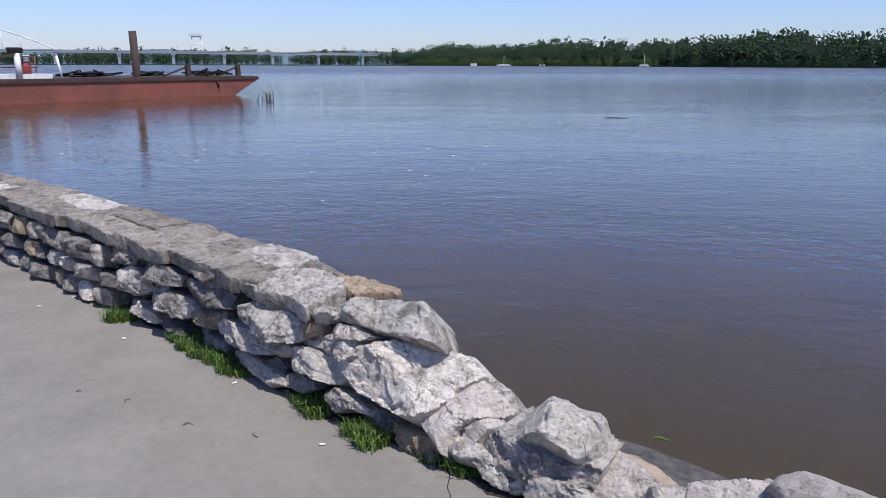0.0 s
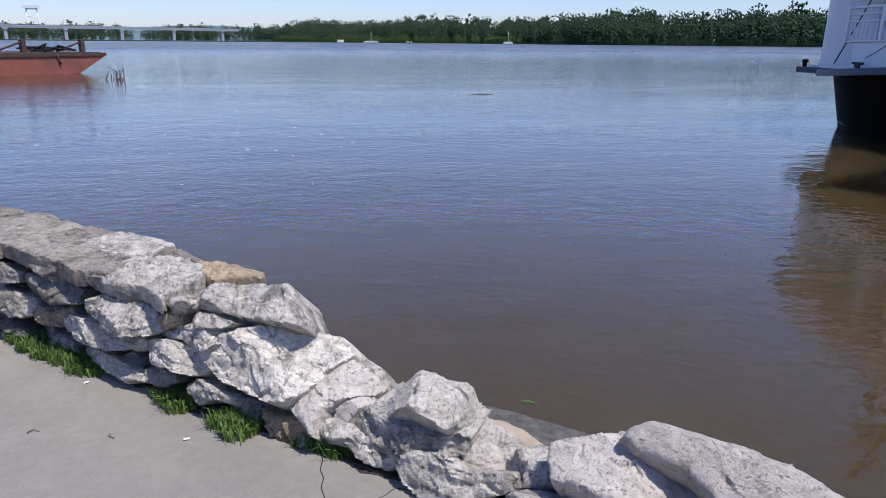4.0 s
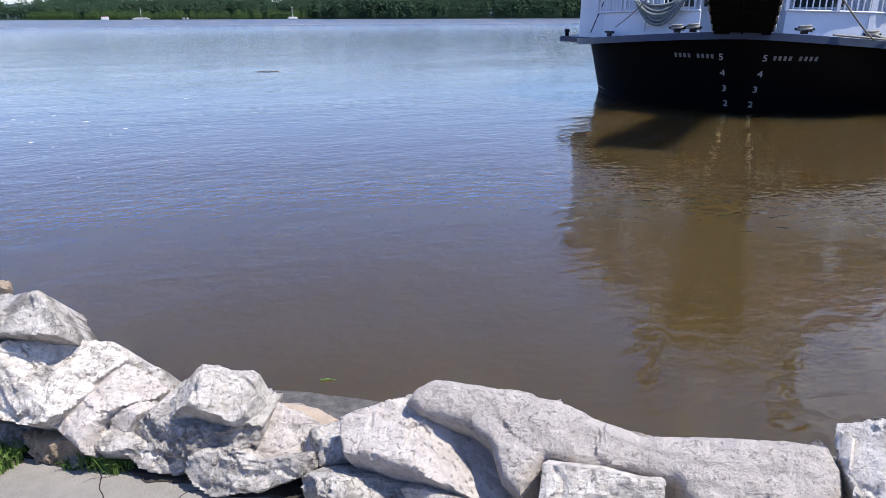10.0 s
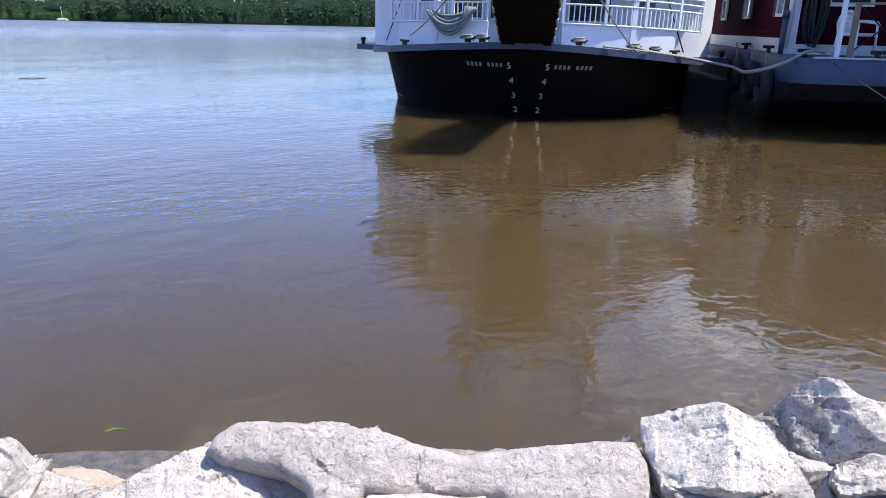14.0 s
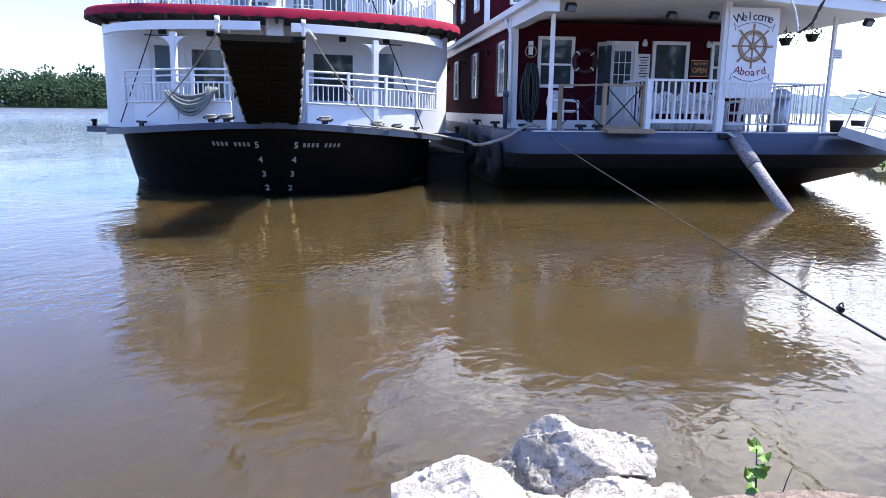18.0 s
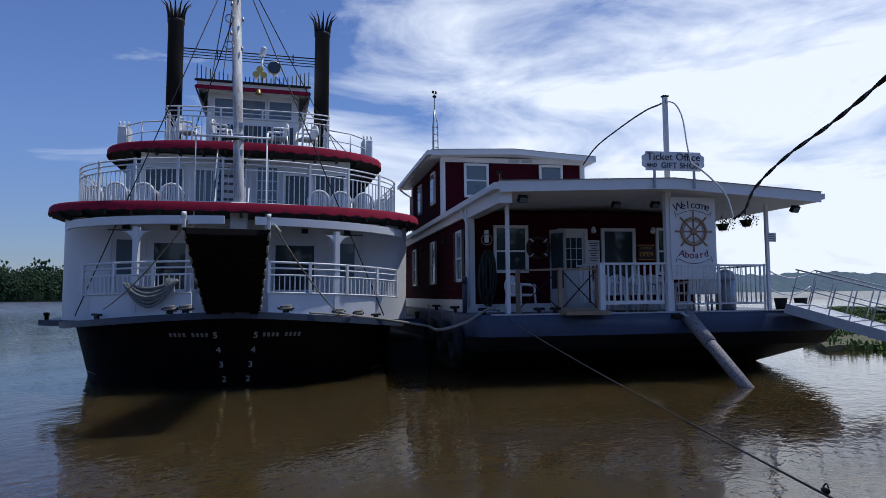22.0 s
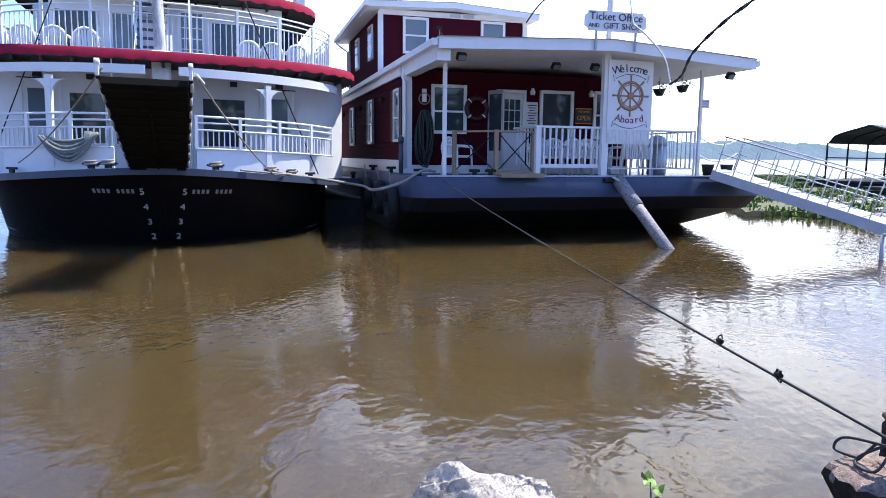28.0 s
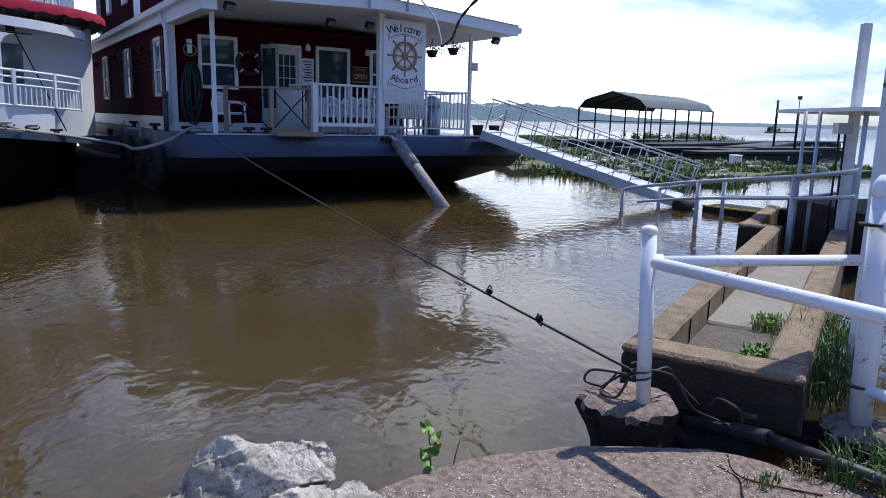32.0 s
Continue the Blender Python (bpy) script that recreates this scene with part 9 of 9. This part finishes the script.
# cracks in the promenade
for pts in ([(0.04, 2.67), (0.06, 2.61), (0.05, 2.53), (0.06, 2.47), (0.05, 2.41), (0.06, 2.32), (0.03, 2.19)], [(0.42, 2.31), (0.34, 2.35), (0.28, 2.31), (0.21, 2.29)], [(3.52, -1.33), (3.4, -1.38), (3.2, -1.33), (2.9, -1.4)], [(3.64, -1.42), (3.42, -1.40), (3.28, -1.7)]):
    bm = bmesh.new()
    zc = 0.1475 if pts[0][0] < 1 else 0.197
    tube(bm, [(x, y, zc) for x, y in spline([(a, b, 0) for a, b in pts], 5) and [(p.x, p.y) for p in spline([(a, b, 0) for a, b in pts], 5)]], 0.004, 5)
    solo("crack", bm, M_CONC_D, pose(0, 0, 0), "dark crack in the concrete", "crack", kind="structure")
# driftwood and floating scraps
dl = solo("driftwood", tubed([(-0.35, 0, 0.0), (0, 0.02, 0.02), (0.4, -0.02, 0.0)], 0.012, 7), M_BARK, pose(6.4, 25.0, 0, 0, 0, -15), "dark driftwood stick floating on the river", "driftwood")
solo("floating_leaf", tubed([(-0.04, 0, 0.002), (0, 0.006, 0.006), (0.045, -0.004, 0.002)], 0.006, 6, 0.002), M_LEAF, pose(1.15, 3.16, 0, 0, 0, -20), "green leaf sprig floating by the wall", "leaf")
sn = thing("snag", pose(-8.6, 35.8, 0), "bare dark snag branches sticking out of the river", "snag")
rnd = random.Random(23)
for k in range(11):
    x0, x1 = rnd.uniform(-0.55, 0.5), rnd.uniform(-0.35, 0.45)
    z1 = rnd.uniform(0.12, 0.62)
    part("branch", tubed(spline([(x0, rnd.uniform(-0.1, 0.1), -0.08), ((x0 + x1) / 2 + rnd.uniform(-0.1, 0.1), 0.0, z1 * 0.6), (x1, rnd.uniform(-0.1, 0.1), z1)], 4), rnd.uniform(0.022, 0.04), 6, 0.012), M_BARK, sn)
foam = bmesh.new()
rnd = random.Random(17)
for k in range(60):
    x, y = rnd.gauss(0.5, 3.0), 15.5 + rnd.gauss(0, 3)
    bmesh.ops.create_circle(foam, cap_ends=True, segments=6, radius=rnd.uniform(0.005, 0.022), matrix=Matrix.Translation((x - 3, y, 0.004)) @ Matrix.Diagonal((2.2, 0.8, 1, 1)))
solo("foam_flecks", foam, M_WHITE, pose(0, 0, 0), "scattered white foam flecks on the river", "foam", kind="stuff")

# ---- work barge up the shore ----
wb_m = Matrix.Translation((-11.0, 44.4, 0)) @ Matrix.Rotation(math.atan2(-0.80, -0.60), 4, "Z")   # x runs aft from the bow tip
wb = thing("work_barge", wb_m, "rusty red flat work barge with spuds, moored along the shore", "barge")
prof = [(0.0, 1.08), (0.0, 0.92), (2.0, -0.1), (40, -0.1), (40, 1.08)]
bm = bmesh.new()
a_ = [bm.verts.new((x, 0, z)) for x, z in prof]
b_ = [bm.verts.new((x, -7, z)) for x, z in prof]
for k in range(5):
    bm.faces.new((a_[k], a_[(k + 1) % 5], b_[(k + 1) % 5], b_[k]))
bm.faces.new(a_[::-1])
bm.faces.new(b_)
wbh = part("hull", bm, M_RUST, wb, "rust-streaked red hull")
part("rub_rail", boxed(20, 0.03, 1.0, 40, 0.08, 0.16), M_RUSTD, wbh)
part("deck", boxed(20, -3.5, 1.10, 39.6, 6.8, 0.04), M_RUSTD, wbh)
for x, y in ((7.65, -0.6),):
    part("spud", tubed([(x, y, -1), (x, y, 3.5)], 0.2, 12), M_RUSTD, wb, "tall dark spud pile")
for x in (0.8, 4.3):
    part("king_post", boxed(x, -0.9, 1.43, 0.24, 0.24, 0.66), M_RUSTD, wb)
    part("brace", tubed([(x, -0.9, 1.68), (x + 1.6, -0.9, 1.15)], 0.05, 6), M_RUSTD, wb)
rnd = random.Random(6)
for cx in (3.4, 2.7, 6.4, 9.6, 10.6):
    cg = part("cable_coil", tubed([(cx + rnd.gauss(0, 0.6), -0.9 + rnd.gauss(0, 0.4), 1.2 + abs(rnd.gauss(0, 0.12))) for _ in range(26)], 0.05, 5), M_DARK, wb, "tangled coil of dark cable")
part("slung_line", tubed([(3.1, 0.06, 1.15), (3.05, 0.08, 0.75), (2.95, 0.08, 0.5)], 0.05, 6), M_RUSTD, wb)
dk = part("deck_house", boxed(15.3, -2.0, 1.75, 2.2, 1.8, 1.2), M_GRASS, wb, "dark green winch housing")
part("house_base", boxed(13.6, -1.5, 1.22, 3.2, 1.6, 0.24), M_WHITE_D, wb)
for x in (12.6, 13.4, 14.3, 15.5):
    part("rail_post", tubed([(x, -1.0, 1.1), (x, -1.0, 2.15)], 0.03, 6), M_RUST, wb)
for z in (1.65, 2.15):
    part("hand_rail", tubed([(12.5, -1.0, z), (18, -1.0, z)], 0.03, 6), M_RUST, wb)
part("mooring_post", tubed([(13.6, -0.5, 1.1), (13.6, -0.5, 2.3)], 0.14, 10), M_WHITE_D, wb)
part("post_head", boxed(13.65, -0.5, 2.42, 0.65, 0.3, 0.26, bevel=0.05), M_DARK, wb)
part("drum", lathe([(0.28, 1.12), (0.3, 1.15), (0.3, 1.9), (0.27, 1.92)], 14, None, Matrix.Translation((12.95, -1.4, 0))), M_INKRED, wb, "dull red steel drum")
part("inclined_pole", tubed([(11.6, -0.6, 1.1), (11.65, -0.8, 2.2)], 0.06, 6), M_WHITE_D, wb)

# ---- far river ----
bridge = thing("highway_bridge", pose(0, 0, 0), "long pale girder bridge with concrete piers and a steel arch truss", "bridge")
b0_, b1_ = Vector((-560, 712, 14.5)), Vector((-73, 897, 12.4))
bd = b1_ - b0_
bturn = math.atan2(bd.y, bd.x)
def on_bridge(x, z, y=0):
    k = (x - b0_.x) / bd.x
    return Matrix.Translation((x, b0_.y + bd.y * k, z)) @ Matrix.Rotation(bturn, 4, "Z")
mid_ = b0_.lerp(b1_, 0.5)
part("girder", boxed(0, 0, 0, bd.length, 9, 1.8, Matrix.Translation(mid_) @ Matrix.Rotation(bturn, 4, "Z") @ Matrix.Rotation(math.atan2(2.1, bd.length), 4, "Y")), M_BRIDGE, bridge)
part("parapet", boxed(0, -4.6, 1.4, bd.length, 0.4, 1.0, Matrix.Translation(mid_) @ Matrix.Rotation(bturn, 4, "Z") @ Matrix.Rotation(math.atan2(2.1, bd.length), 4, "Y")), M_BRIDGE, bridge)
for x in (-480, -405, -347, -295, -244, -193, -142, -91):
    pi_ = part("pier", boxed(0, 0, 0, 3.0, 7, 15, on_bridge(x, 5.5)), M_BRIDGE, bridge)
    part("pier_cap", boxed(0, 0, 0, 4.6, 9, 1.6, on_bridge(x, 11.4)), M_BRIDGE, pi_)
# arch truss at the left end of the girders
tx0, tx1 = -560, -402
for k in range(11):
    x = tx0 + (tx1 - tx0) * k / 10
    h = 15 + 38 * (1 - (max(0, (x - tx0)) / (tx1 - tx0)) ** 2.2)
    m0, m1 = on_bridge(x, 0).translation, on_bridge(min(tx1, x + 15.8), 0).translation
    h1 = 15 + 38 * (1 - ((min(tx1, x + 15.8) - tx0) / (tx1 - tx0)) ** 2.2)
    part("chord", tubed([m0 + Vector((0, 0, h)), m1 + Vector((0, 0, h1))], 0.7, 6), M_WHITE_D, bridge)
    part("hanger", tubed([m0 + Vector((0, 0, 14)), m0 + Vector((0, 0, h))], 0.35, 5), M_WHITE_D, bridge)
    part("diagonal", tubed([m0 + Vector((0, 0, h)), m1 + Vector((0, 0, 14))], 0.3, 5), M_WHITE_D, bridge)
rbg = thing("rail_bridge", pose(0, 0, 0), "low pale truss railway bridge far up the river", "bridge")
for k in range(5):
    c = Vector((-760 + k * 62, 1130 + k * 12, 0))
    part("span", tubed([c + Vector((-29, -5, 4)), c + Vector((-22, -4, 13)), c + Vector((22, 4, 13)), c + Vector((29, 5, 4)), c + Vector((-29, -5, 4))], 0.8, 5), M_WHITE_D, rbg)
    for j in range(6):
        x = -24 + j * 9.6
        part("web", tubed([c + Vector((x - 4, x * 0.19, 4)), c + Vector((x, x * 0.19, 12.8)), c + Vector((x + 4, x * 0.19, 4))], 0.45, 5), M_WHITE_D, rbg)
    part("pier", boxed(c.x - 31, c.y - 5, 1, 4, 5, 8), M_BRIDGE, rbg)
tw = thing("lift_tower", pose(-392, 1190, 0), "pale steel lift tower of the railway bridge", "tower")
for dx in (-9, 9):
    part("leg", tubed([(dx, 0, 0), (dx * 0.8, 0, 46)], 1.0, 5), M_WHITE_D, tw)
for z in (20, 33, 44):
    part("tie", tubed([(-8, 0, z), (8, 0, z)], 0.8, 5), M_WHITE_D, tw)
part("head", boxed(0, 0, 47, 22, 6, 4), M_WHITE_D, tw)
# far-bank huts and moored boats
for b, d, w, h, nm, lab in ((3.0, 690, 6, 2.6, "river_hut", "small pale hut at the far waterline"), (5.4, 690, 14, 1.2, "moored_boat", "small white boat moored at the far bank"), (8.4, 680, 5, 1.6, "river_hut", "small pale hut at the far waterline"), (16.2, 640, 8, 1.2, "moored_boat", "small white boat moored at the far bank")):
    x, y = bearing(b, d)
    ht = thing(nm, pose(x, y, 0), lab, "hut" if "hut" in nm else "boat", "far-bank huts and boats")
    part("body", boxed(0, 0, h / 2, w, 4, h, bevel=0.3), M_WHITE_D, ht)
    part("roof" if "hut" in nm else "cabin", boxed(0, 0, h + 0.3, w * 0.7, 4.4, 0.6), M_RUST if "hut" in nm else M_WHITE, ht)
    if "boat" in nm:
        part("mast", tubed([(0, 0, h), (0, 0, h + 9)], 0.12, 5), M_WHITE, ht)
solo("bank_meadow", slab([bearing(12, 688), bearing(16.2, 640), bearing(16.4, 660), bearing(12, 712)], -1, 4.2), M_TREE2, pose(0, 0, 0), "pale grassy clearing on the far bank", "meadow", kind="structure")
solo("far_bank", slab([bearing(-60, 1160), bearing(-12, 1052), bearing(-4, 950), bearing(-1, 770), bearing(2, 740), bearing(14, 686), bearing(19, 606), bearing(24, 557), bearing(34, 517), bearing(46, 497), bearing(62, 515), bearing(62, 1400), bearing(-60, 1600)], -3, 0.8), M_TREE, pose(0, 0, 0), "low wooded far bank", "bank", kind="structure")
